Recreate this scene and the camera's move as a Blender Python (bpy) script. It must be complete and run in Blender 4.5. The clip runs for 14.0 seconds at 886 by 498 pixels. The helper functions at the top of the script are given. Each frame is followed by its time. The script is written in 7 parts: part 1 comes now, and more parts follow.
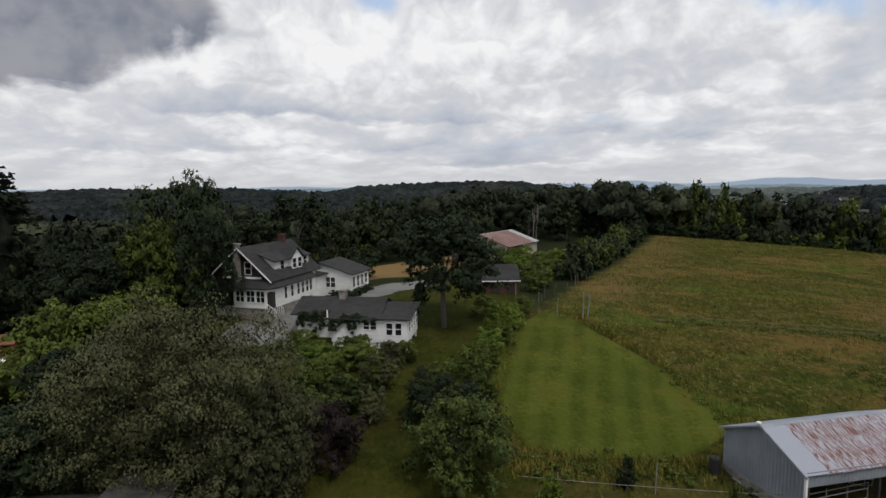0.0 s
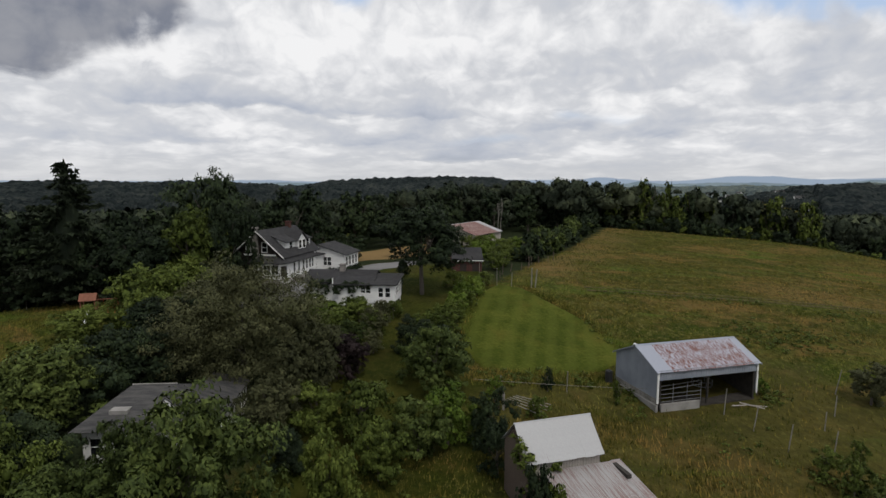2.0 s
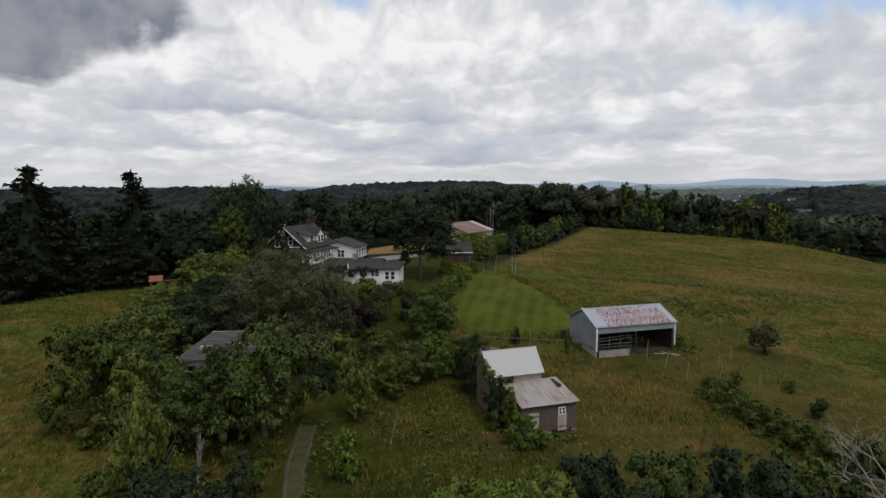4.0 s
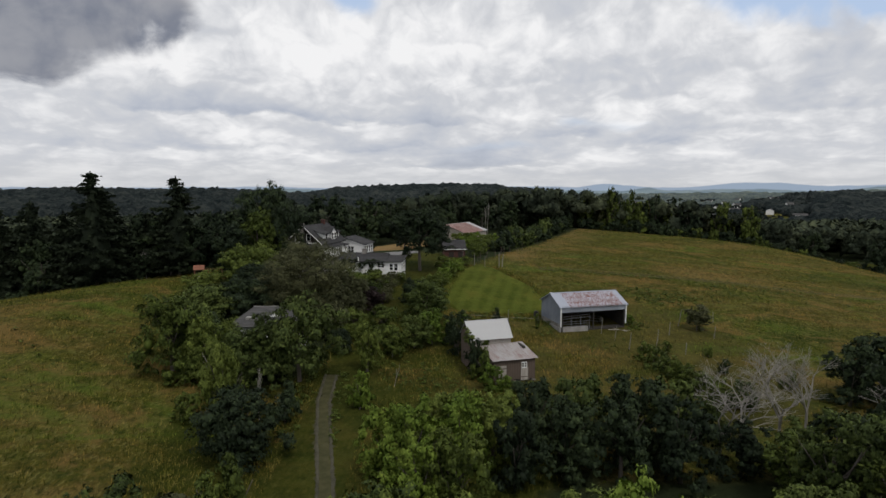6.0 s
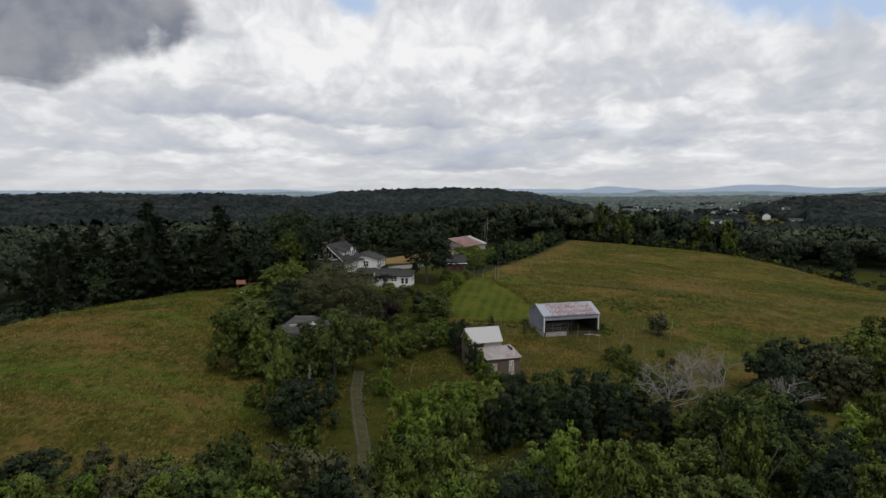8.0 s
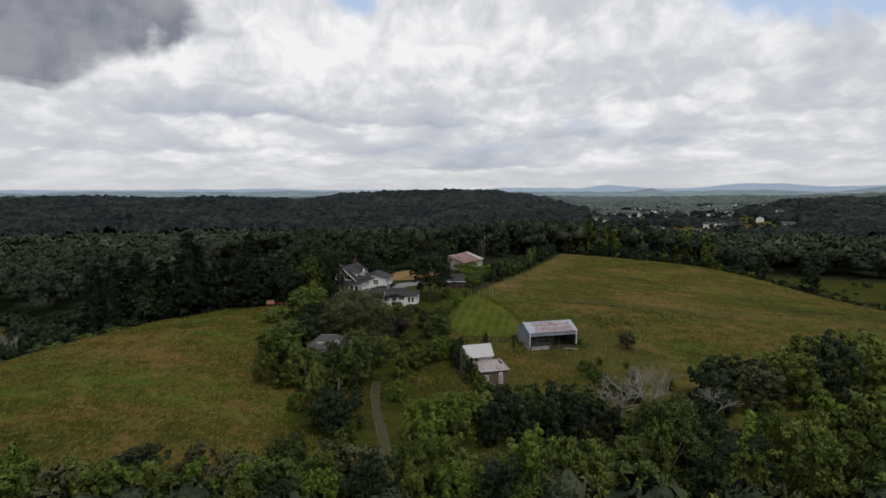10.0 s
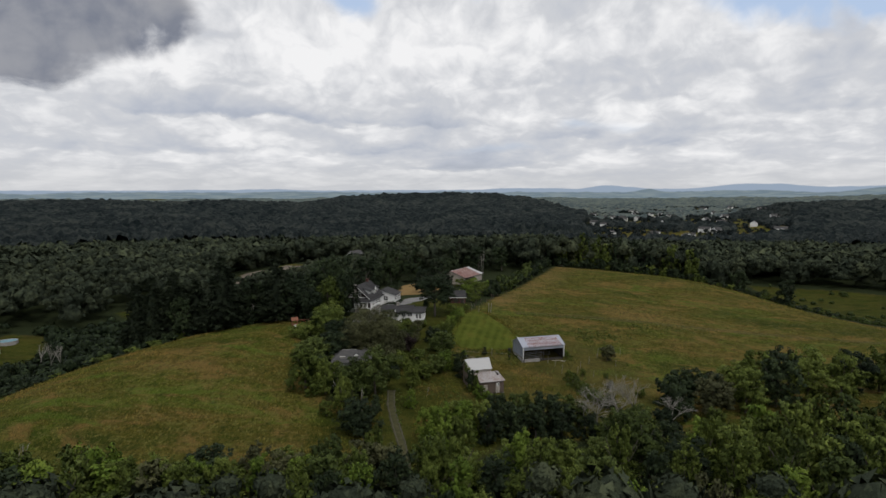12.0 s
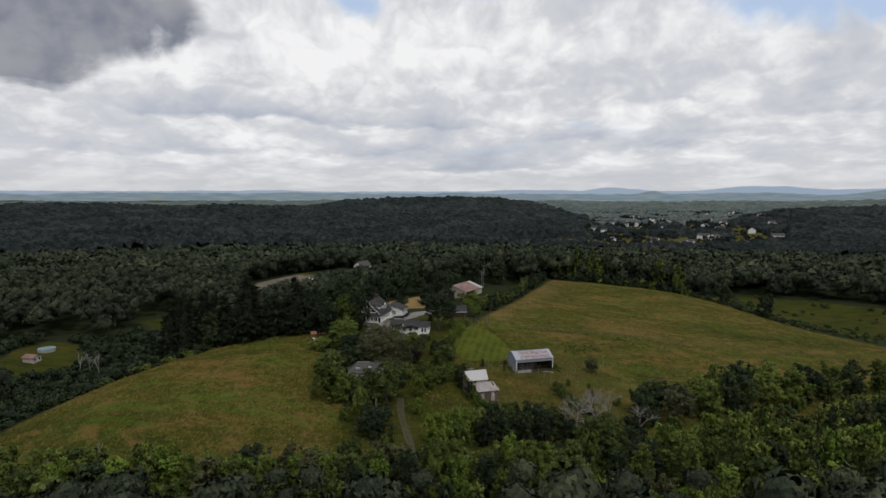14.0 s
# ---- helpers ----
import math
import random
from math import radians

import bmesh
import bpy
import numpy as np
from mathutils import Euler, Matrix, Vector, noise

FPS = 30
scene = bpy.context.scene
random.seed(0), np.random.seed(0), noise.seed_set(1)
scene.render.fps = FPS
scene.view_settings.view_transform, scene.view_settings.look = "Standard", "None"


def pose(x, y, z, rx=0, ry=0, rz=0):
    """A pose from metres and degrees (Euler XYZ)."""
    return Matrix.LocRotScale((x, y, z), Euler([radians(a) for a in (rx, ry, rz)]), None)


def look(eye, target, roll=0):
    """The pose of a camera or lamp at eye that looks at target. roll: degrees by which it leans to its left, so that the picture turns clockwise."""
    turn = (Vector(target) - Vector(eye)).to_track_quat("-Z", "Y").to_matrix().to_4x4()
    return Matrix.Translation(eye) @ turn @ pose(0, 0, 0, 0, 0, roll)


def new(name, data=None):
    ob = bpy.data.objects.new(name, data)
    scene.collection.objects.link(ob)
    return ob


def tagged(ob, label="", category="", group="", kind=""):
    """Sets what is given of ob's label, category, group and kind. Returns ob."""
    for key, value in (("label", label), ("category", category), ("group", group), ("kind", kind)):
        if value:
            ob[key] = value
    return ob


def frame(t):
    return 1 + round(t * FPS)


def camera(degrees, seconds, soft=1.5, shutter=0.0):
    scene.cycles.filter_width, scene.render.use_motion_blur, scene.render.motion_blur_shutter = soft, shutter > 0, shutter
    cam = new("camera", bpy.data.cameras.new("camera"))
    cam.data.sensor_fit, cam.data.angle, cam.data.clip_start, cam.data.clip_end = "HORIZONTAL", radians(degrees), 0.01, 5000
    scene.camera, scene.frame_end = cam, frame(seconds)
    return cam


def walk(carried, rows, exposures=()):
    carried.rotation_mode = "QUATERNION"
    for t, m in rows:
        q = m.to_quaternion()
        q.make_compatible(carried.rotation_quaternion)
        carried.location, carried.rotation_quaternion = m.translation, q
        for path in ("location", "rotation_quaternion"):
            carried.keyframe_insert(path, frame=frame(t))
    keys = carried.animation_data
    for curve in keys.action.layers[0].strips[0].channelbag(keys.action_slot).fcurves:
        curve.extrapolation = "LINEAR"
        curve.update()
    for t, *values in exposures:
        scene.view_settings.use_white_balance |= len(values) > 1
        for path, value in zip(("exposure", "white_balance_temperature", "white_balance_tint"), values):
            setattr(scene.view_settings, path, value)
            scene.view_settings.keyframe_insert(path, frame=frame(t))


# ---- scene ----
cam = camera(74.8, 14.0)
PATH = [
    (0, (-0.983, -0.418, 22.704), (-1.064, 1.569, 22.491), -0.5),
    (0.5, (-0.898, -5.53, 23.013), (-0.919, -3.542, 22.791), 0.1),
    (1, (-1.158, -10.155, 22.627), (-1.144, -8.167, 22.406), -0.3),
    (1.5, (-1.186, -15.313, 22.812), (-1.17, -13.326, 22.587), -0.1),
    (2, (-1.269, -20.146, 22.988), (-1.252, -18.16, 22.758), 0.1),
    (2.5, (-1.495, -24.838, 22.844), (-1.475, -22.851, 22.617), -0.0),
    (3, (-1.094, -30.084, 22.764), (-1.081, -28.096, 22.543), -0.4),
    (5.5, (1.019, -53.605, 23.467), (1.023, -51.616, 23.255), 0.1),
    (6, (1.287, -58.425, 23.627), (1.288, -56.436, 23.419), 0.1),
    (6.5, (1.362, -63.335, 23.776), (1.359, -61.346, 23.573), 0.1),
    (7, (1.24, -68.627, 24.914), (1.236, -66.638, 24.712), 0.1),
    (7.5, (1.018, -73.807, 27.047), (1.013, -71.817, 26.847), 0.0),
    (8, (0.943, -78.775, 29.141), (0.936, -76.785, 28.942), -0.0),
    (10.5, (0.377, -104.53, 40.288), (0.371, -102.54, 40.085), -0.1),
    (11, (-0.02, -109.419, 42.432), (-0.025, -107.429, 42.23), -0.1),
    (11.5, (-0.323, -114.468, 44.652), (-0.329, -112.478, 44.451), -0.1),
    (12, (-0.737, -119.407, 46.937), (-0.741, -117.417, 46.736), -0.1),
    (12.5, (-0.808, -124.175, 48.991), (-0.815, -122.185, 48.792), -0.1),
    (13, (-0.94, -129.226, 51.383), (-0.948, -127.236, 51.185), 0.1),
    (13.5, (-0.74, -134.439, 53.551), (-0.753, -132.449, 53.355), 0.1),
    (14, (-0.652, -139.855, 55.99), (-0.667, -137.864, 55.794), 0.1),
]
walk(cam, [(t, look(eye, target, roll)) for t, eye, target, roll in PATH])

# ---------- world, sun ----------
SUN_AZ, SUN_EL = 150.0, 58.0
world = bpy.data.worlds.new("sky")
scene.world = world
world.use_nodes = True
wn = world.node_tree
wn.nodes.clear()


def op(nt, kind, a, b=None, c=None):
    n = nt.nodes.new("ShaderNodeMath")
    n.operation = kind
    for i, v in enumerate((a, b, c)):
        if v is None:
            continue
        if isinstance(v, (int, float)):
            n.inputs[i].default_value = v
        else:
            nt.links.new(v, n.inputs[i])
    return n.outputs[0]


def blend(nt, fac, a, b, kind="MIX"):
    n = nt.nodes.new("ShaderNodeMix")
    n.data_type, n.blend_type = "RGBA", kind
    for sock, v in ((n.inputs["Factor"], fac), (n.inputs[6], a), (n.inputs[7], b)):
        if isinstance(v, (int, float)):
            sock.default_value = v
        elif isinstance(v, tuple):
            sock.default_value = (*v, 1)
        else:
            nt.links.new(v, sock)
    return n.outputs[2]


def noise_tex(nt, vec, scale, detail=4.0, rough=0.55, warp=0.0):
    n = nt.nodes.new("ShaderNodeTexNoise")
    n.inputs["Scale"].default_value, n.inputs["Detail"].default_value = scale, detail
    n.inputs["Roughness"].default_value, n.inputs["Distortion"].default_value = rough, warp
    if vec is not None:
        nt.links.new(vec, n.inputs["Vector"])
    return n.outputs["Fac"]


def smooth(nt, v, lo, hi):
    n = nt.nodes.new("ShaderNodeMapRange")
    n.interpolation_type = "SMOOTHSTEP"
    n.inputs["From Min"].default_value, n.inputs["From Max"].default_value = lo, hi
    nt.links.new(v, n.inputs["Value"])
    return n.outputs["Result"]


def xyz(nt, x, y, z):
    n = nt.nodes.new("ShaderNodeCombineXYZ")
    for i, v in enumerate((x, y, z)):
        if isinstance(v, (int, float)):
            n.inputs[i].default_value = v
        else:
            nt.links.new(v, n.inputs[i])
    return n.outputs[0]


def build_sky():
    nt = wn
    tc = nt.nodes.new("ShaderNodeTexCoord")
    sep = nt.nodes.new("ShaderNodeSeparateXYZ")
    nt.links.new(tc.outputs["Generated"], sep.inputs[0])
    dx, dy, dz = sep.outputs
    az = op(nt, "MULTIPLY", op(nt, "ARCTAN2", dx, dy), 57.296)
    el = op(nt, "MULTIPLY", op(nt, "ARCSINE", dz), 57.296)
    lift = op(nt, "MULTIPLY", op(nt, "LOGARITHM", op(nt, "ADD", op(nt, "MAXIMUM", el, 0.0), 3.0), 2.718), 1.55)
    flat = xyz(nt, op(nt, "MULTIPLY", az, 0.085), lift, 0.0)
    coarse = noise_tex(nt, flat, 0.9, 5, 0.45, 0.4)
    mid = noise_tex(nt, flat, 1.6, 7, 0.5, 0.5)
    fine = noise_tex(nt, flat, 5.0, 5, 0.5, 0.3)
    wa = op(nt, "MULTIPLY", op(nt, "SUBTRACT", mid, 0.5), 9.0)
    we = op(nt, "MULTIPLY", op(nt, "SUBTRACT", noise_tex(nt, flat, 2.6, 6, 0.5, 0.4), 0.5), 6.0)

    def blob(a0, e0, ra, re, warp=1.0):
        u = op(nt, "DIVIDE", op(nt, "SUBTRACT", op(nt, "MULTIPLY_ADD", wa, warp, az), a0), ra)
        v = op(nt, "DIVIDE", op(nt, "SUBTRACT", op(nt, "MULTIPLY_ADD", we, warp * min(1.0, re / 2.5), el), e0), re)
        r = op(nt, "ADD", op(nt, "MULTIPLY", u, u), op(nt, "MULTIPLY", v, v))
        return op(nt, "EXPONENT", op(nt, "MULTIPLY", r, -1.0))

    def total(items):
        s = None
        for it in items:
            g = op(nt, "MULTIPLY", blob(*it[:4]), it[4])
            s = g if s is None else op(nt, "ADD", s, g)
        return s

    # billowed cloud tops, softly modelled
    folds = noise_tex(nt, flat, 3.4, 6, 0.55, 0.6)
    billow = op(nt, "ABSOLUTE", op(nt, "MULTIPLY_ADD", folds, 2.0, -1.0))
    tone = op(nt, "MULTIPLY_ADD", op(nt, "SUBTRACT", mid, 0.5), 0.72, 0.95)
    tone = op(nt, "ADD", tone, op(nt, "MULTIPLY", op(nt, "SUBTRACT", fine, 0.5), 0.24))
    tone = op(nt, "ADD", tone, op(nt, "MULTIPLY", op(nt, "SUBTRACT", coarse, 0.5), 0.30))
    tone = op(nt, "ADD", tone, op(nt, "MULTIPLY_ADD", billow, 0.34, -0.08))
    puff = nt.nodes.new("ShaderNodeTexVoronoi")
    puff.feature = "SMOOTH_F1"
    puff.inputs["Scale"].default_value, puff.inputs["Detail"].default_value = 2.3, 3.0
    puff.inputs["Smoothness"].default_value = 0.5
    pv = xyz(nt, op(nt, "MULTIPLY_ADD", wa, 0.03, op(nt, "MULTIPLY", az, 0.075)), op(nt, "MULTIPLY_ADD", we, 0.06, lift), 0.0)
    nt.links.new(pv, puff.inputs["Vector"])
    tone = op(nt, "ADD", tone, op(nt, "MULTIPLY", op(nt, "SUBTRACT", 0.55, puff.outputs["Distance"]), 0.36))

    def shelf(a0, ra, edge, slope, rise, amount):
        """A flat cloud base: a firm lower edge that fades upwards."""
        e = op(nt, "MULTIPLY_ADD", op(nt, "SUBTRACT", az, a0), slope, edge)
        d = op(nt, "SUBTRACT", op(nt, "MULTIPLY_ADD", we, 0.42, el), e)
        up = op(nt, "EXPONENT", op(nt, "MULTIPLY", op(nt, "MAXIMUM", d, 0.0), -1.0 / rise))
        u = op(nt, "DIVIDE", op(nt, "SUBTRACT", op(nt, "MULTIPLY_ADD", wa, 0.5, az), a0), ra)
        side = op(nt, "EXPONENT", op(nt, "MULTIPLY", op(nt, "POWER", op(nt, "ABSOLUTE", u), 3.0), -1.0))
        return op(nt, "MULTIPLY", op(nt, "MULTIPLY", op(nt, "MULTIPLY", up, smooth(nt, d, -0.10, 0.45)), side), amount)

    # centre bearing, half width, height of the base, its tilt, fade, depth
    for base in ((-19, 11, 6.5, -0.035, 1.7, 0.60), (-4, 6, 5.9, -0.02, 0.8, 0.42), (2.5, 7, 1.9, 0.0, 2.3, 0.58), (12.2, 3.2, 4.8, 0.0, 1.4, 0.46), (19, 4, 4.0, 0.02, 1.1, 0.40),
                 (-33.5, 4, 3.3, 0.0, 1.2, 0.24), (-23, 4, 3.2, -0.03, 1.6, 0.30), (-9, 5, 3.4, 0.0, 1.2, 0.34), (20, 5, 8.0, 0.0, 2.6, 0.22), (1.5, 3.5, 13.2, 0.0, 1.6, 0.18), (-18.5, 4.5, 9.4, 0.0, 2.2, 0.20),
                 (-6, 5, 8.2, 0.0, 1.8, 0.16), (35, 6, 6.4, 0.0, 1.8, 0.26), (26, 5, 5.0, 0.0, 1.4, 0.26), (10, 7, 9.6, 0.0, 2.0, 0.18), (29, 5, 10.0, 0.0, 1.6, 0.18), (60, 14, 7.0, 0.0, 2.5, 0.4), (-62, 14, 8.0, 0.0, 3.0, 0.4)):
        tone = op(nt, "SUBTRACT", tone, shelf(*base))
    lights = total([(-13, 13.5, 9, 3.6, 0.22), (8, 14.0, 9, 3.0, 0.12), (-16, 4.4, 6, 0.8, 0.14), (-25, 11.2, 4, 1.4, 0.22), (27, 12, 6, 2.4, 0.12)])
    tone = op(nt, "MINIMUM", op(nt, "MAXIMUM", op(nt, "ADD", tone, lights), 0.0), 1.0)
    ramp = nt.nodes.new("ShaderNodeValToRGB")
    for i, (p, c) in enumerate([(0.0, (0.34, 0.38, 0.46)), (0.35, (0.47, 0.505, 0.58)), (0.68, (0.62, 0.635, 0.67)), (0.95, (0.89, 0.89, 0.90))]):
        e = ramp.color_ramp.elements[i] if i < 2 else ramp.color_ramp.elements.new(p)
        e.position, e.color = p, (*c, 1)
    nt.links.new(tone, ramp.inputs[0])
    cloud = blend(nt, 1.0, ramp.outputs[0], (10.0, 10.0, 10.0), "MULTIPLY")
    # the low dark cloud bank
    dark = smooth(nt, total([(-37.5, 12.4, 10.5, 4.7, 1.0), (-27, 16.4, 5.0, 3.2, 0.85), (-50, 13, 12, 4, 0.8)]), 0.34, 0.66)
    band = smooth(nt, op(nt, "ADD", el, op(nt, "MULTIPLY", we, 0.5)), 14.6, 18.0)
    dark_col = blend(nt, band, blend(nt, smooth(nt, op(nt, "ADD", op(nt, "MULTIPLY", mid, 0.7), op(nt, "MULTIPLY", fine, 0.3)), 0.38, 0.62), (1.9, 2.1, 2.65), (3.2, 3.3, 3.65)), (4.3, 4.3, 4.4))
    cloud = blend(nt, dark, cloud, dark_col)
    sky = nt.nodes.new("ShaderNodeTexSky")
    sky.sky_type, sky.sun_disc = "NISHITA", False
    sky.sun_elevation, sky.sun_rotation = radians(SUN_EL), radians(SUN_AZ)
    gaps = smooth(nt, total([(34.0, 16.6, 8.5, 2.9, 1.3), (41, 15.5, 7, 2.8, 1.0), (-9.2, 17.6, 3.0, 1.7, 0.8), (4.2, 18.2, 2.2, 1.1, 0.75), (-20.7, 18.4, 1.2, 0.8, 0.6),
                             (12.7, 6.4, 2.6, 1.0, 0.36), (5, 4.0, 6, 0.9, 0.34), (17.5, 5.6, 3.4, 1.0, 0.32)]), 0.16, 0.74)
    gap_col = blend(nt, 0.75, sky.outputs[0], (5.4, 6.7, 8.9))
    air = blend(nt, gaps, cloud, gap_col)
    # milky air close to the horizon
    low = op(nt, "SUBTRACT", 1.0, smooth(nt, el, 0.4, 3.6))
    air = blend(nt, op(nt, "MULTIPLY", low, 0.6), air, (5.6, 5.7, 5.9))

    # far ridges, too far to shift, with haze put into their blue
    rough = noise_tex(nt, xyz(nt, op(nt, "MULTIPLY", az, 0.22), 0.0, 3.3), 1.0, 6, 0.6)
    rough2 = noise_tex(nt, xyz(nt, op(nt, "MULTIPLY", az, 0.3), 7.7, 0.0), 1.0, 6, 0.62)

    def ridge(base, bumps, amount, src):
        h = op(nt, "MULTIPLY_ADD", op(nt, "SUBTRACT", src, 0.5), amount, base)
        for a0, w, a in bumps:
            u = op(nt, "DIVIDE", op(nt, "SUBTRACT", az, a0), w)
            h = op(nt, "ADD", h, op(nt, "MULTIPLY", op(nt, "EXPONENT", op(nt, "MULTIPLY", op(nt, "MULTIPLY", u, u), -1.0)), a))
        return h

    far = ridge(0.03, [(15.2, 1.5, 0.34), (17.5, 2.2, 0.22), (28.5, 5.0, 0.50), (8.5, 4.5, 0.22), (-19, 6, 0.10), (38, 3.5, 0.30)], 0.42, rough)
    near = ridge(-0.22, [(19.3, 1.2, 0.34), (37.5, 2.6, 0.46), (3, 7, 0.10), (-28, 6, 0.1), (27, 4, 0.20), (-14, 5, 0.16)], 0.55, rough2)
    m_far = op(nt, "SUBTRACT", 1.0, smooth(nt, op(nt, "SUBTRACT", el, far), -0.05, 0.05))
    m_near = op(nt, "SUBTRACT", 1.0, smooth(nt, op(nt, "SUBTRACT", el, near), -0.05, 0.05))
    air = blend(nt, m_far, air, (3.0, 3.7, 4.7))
    # low plain under the ridges, haze put into its pale colour
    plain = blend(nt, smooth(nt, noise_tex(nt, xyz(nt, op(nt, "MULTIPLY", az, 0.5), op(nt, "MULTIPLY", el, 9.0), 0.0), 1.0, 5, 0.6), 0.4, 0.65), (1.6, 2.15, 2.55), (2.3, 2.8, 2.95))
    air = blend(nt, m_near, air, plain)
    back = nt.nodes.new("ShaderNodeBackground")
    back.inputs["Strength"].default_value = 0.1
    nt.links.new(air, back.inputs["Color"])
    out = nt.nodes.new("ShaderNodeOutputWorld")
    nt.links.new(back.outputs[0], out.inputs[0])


build_sky()
sun = new("sun", bpy.data.lights.new("sun", "SUN"))
sun.data.energy, sun.data.angle, sun.data.color = 1.35, radians(14), (1.0, 0.95, 0.87)
sun.matrix_world = look((80 * math.sin(radians(SUN_AZ)), 80 * math.cos(radians(SUN_AZ)), 130), (0, 0, 0))


# ---------- materials ----------
def make(name, rough=0.8, metal=0.0, spec=0.3):
    m = bpy.data.materials.new(name)
    m.use_nodes = True
    b = m.node_tree.nodes["Principled BSDF"]
    b.inputs["Roughness"].default_value, b.inputs["Metallic"].default_value = rough, metal
    b.inputs["Specular IOR Level"].default_value = spec
    return m, m.node_tree, b


def coords(nt, which="Object", scale=(1, 1, 1)):
    tc = nt.nodes.new("ShaderNodeTexCoord")
    mp = nt.nodes.new("ShaderNodeMapping")
    mp.inputs["Scale"].default_value = scale
    nt.links.new(tc.outputs[which], mp.inputs[0])
    return mp.outputs[0]


def position(nt, scale=(1, 1, 1)):
    g = nt.nodes.new("ShaderNodeNewGeometry")
    mp = nt.nodes.new("ShaderNodeMapping")
    mp.inputs["Scale"].default_value = scale
    nt.links.new(g.outputs["Position"], mp.inputs[0])
    return mp.outputs[0]


def bump(nt, b, height, strength, dist):
    n = nt.nodes.new("ShaderNodeBump")
    n.inputs["Strength"].default_value, n.inputs["Distance"].default_value = strength, dist
    nt.links.new(height, n.inputs["Height"])
    nt.links.new(n.outputs[0], b.inputs["Normal"])


def steps(nt, fac, stops):
    r = nt.nodes.new("ShaderNodeValToRGB")
    for i, (p, c) in enumerate(stops):
        e = r.color_ramp.elements[i] if i < 2 else r.color_ramp.elements.new(p)
        e.position, e.color = p, (*c, 1)
    nt.links.new(fac, r.inputs[0])
    return r.outputs[0]


def plain(name, c1, c2, scale=2.0, rough=0.8, metal=0.0, bump_d=0.01, fine=18.0, stretch=(1, 1, 1), spec=0.3):
    """A two-scale surface: broad patches and fine grain."""
    m, nt, b = make(name, rough, metal, spec)
    v = coords(nt, "Object", stretch)
    broad, grain = noise_tex(nt, v, scale, 5), noise_tex(nt, v, fine, 3)
    f = op(nt, "ADD", op(nt, "MULTIPLY", smooth(nt, broad, 0.3, 0.7), 0.65), op(nt, "MULTIPLY", grain, 0.35))
    nt.links.new(blend(nt, f, c1, c2), b.inputs["Base Color"])
    bump(nt, b, grain, 0.5, bump_d)
    return m


def leaf(name, dark, mid_c, lite, spread=0.36):
    m, nt, b = make(name, 0.65, 0.0, 0.08)
    g = nt.nodes.new("ShaderNodeNewGeometry")
    o = nt.nodes.new("ShaderNodeObjectInfo")
    f = op(nt, "ADD", op(nt, "MULTIPLY", g.outputs["Random Per Island"], 0.44), op(nt, "MULTIPLY", o.outputs["Random"], spread))
    clump = noise_tex(nt, position(nt), 0.55, 4, 0.65)
    f = op(nt, "ADD", f, op(nt, "MULTIPLY_ADD", op(nt, "SUBTRACT", clump, 0.5), 1.1, 0.10))
    nt.links.new(steps(nt, f, [(0.05, dark), (0.5, mid_c), (0.95, lite)]), b.inputs["Base Color"])
    return m


LEAF = {
    "dark": leaf("leaf_dark", (0.006, 0.010, 0.0068), (0.018, 0.028, 0.0136), (0.044, 0.062, 0.0238)),
    "mid": leaf("leaf_mid", (0.018, 0.027, 0.006), (0.060, 0.082, 0.0160), (0.148, 0.180, 0.0390)),
    "bright": leaf("leaf_bright", (0.024, 0.044, 0.0075), (0.080, 0.122, 0.0170), (0.165, 0.215, 0.0370)),
    "dull": leaf("leaf_dull", (0.022, 0.025, 0.0121), (0.054, 0.058, 0.0270), (0.105, 0.108, 0.0486)),
    "deep": leaf("leaf_deep", (0.013, 0.020, 0.0066), (0.042, 0.060, 0.0155), (0.105, 0.132, 0.0340)),
    "plum": leaf("leaf_plum", (0.012, 0.009, 0.0100), (0.024, 0.017, 0.0180), (0.045, 0.032, 0.0300)),
    "pine": leaf("leaf_pine", (0.007, 0.010, 0.0070), (0.017, 0.024, 0.0135), (0.036, 0.047, 0.0240)),
}
BARK = plain("bark", (0.05, 0.042, 0.035), (0.13, 0.115, 0.10), 1.5, 0.9, 0, 0.03, 12, (1, 1, 0.3))
DEADWOOD = plain("dead_wood", (0.13, 0.122, 0.11), (0.27, 0.255, 0.23), 1.2, 0.9, 0, 0.02, 14, (1, 1, 0.3))
WHITE = plain("white_siding", (0.62, 0.62, 0.62), (0.80, 0.80, 0.79), 0.6, 0.6, 0, 0.01, 9, (0.6, 0.6, 7))
TRIM = plain("white_trim", (0.70, 0.70, 0.69), (0.82, 0.82, 0.80), 1.0, 0.5)
SHINGLE = plain("roof_shingle", (0.017, 0.017, 0.019), (0.042, 0.041, 0.042), 0.8, 0.9, 0, 0.02, 9, (1, 1, 3))
SHINGLE_GREY = plain("old_shingle", (0.026, 0.027, 0.030), (0.086, 0.083, 0.080), 1.1, 0.9, 0, 0.03, 7, (0.6, 2.4, 3))
BROWN_WALL = plain("brown_shingle_wall", (0.018, 0.015, 0.013), (0.04, 0.033, 0.028), 1.5, 0.85, 0, 0.02, 10, (1, 1, 4))
STONE = plain("stone", (0.12, 0.11, 0.10), (0.30, 0.28, 0.26), 1.8, 0.9, 0, 0.05, 6)
CONCRETE = plain("concrete", (0.17, 0.165, 0.155), (0.31, 0.30, 0.285), 0.8, 0.9, 0, 0.01, 14)
RED_WALL = plain("red_brown_boards", (0.050, 0.022, 0.018), (0.095, 0.040, 0.032), 1.2, 0.85, 0, 0.02, 8, (5, 5, 0.5))
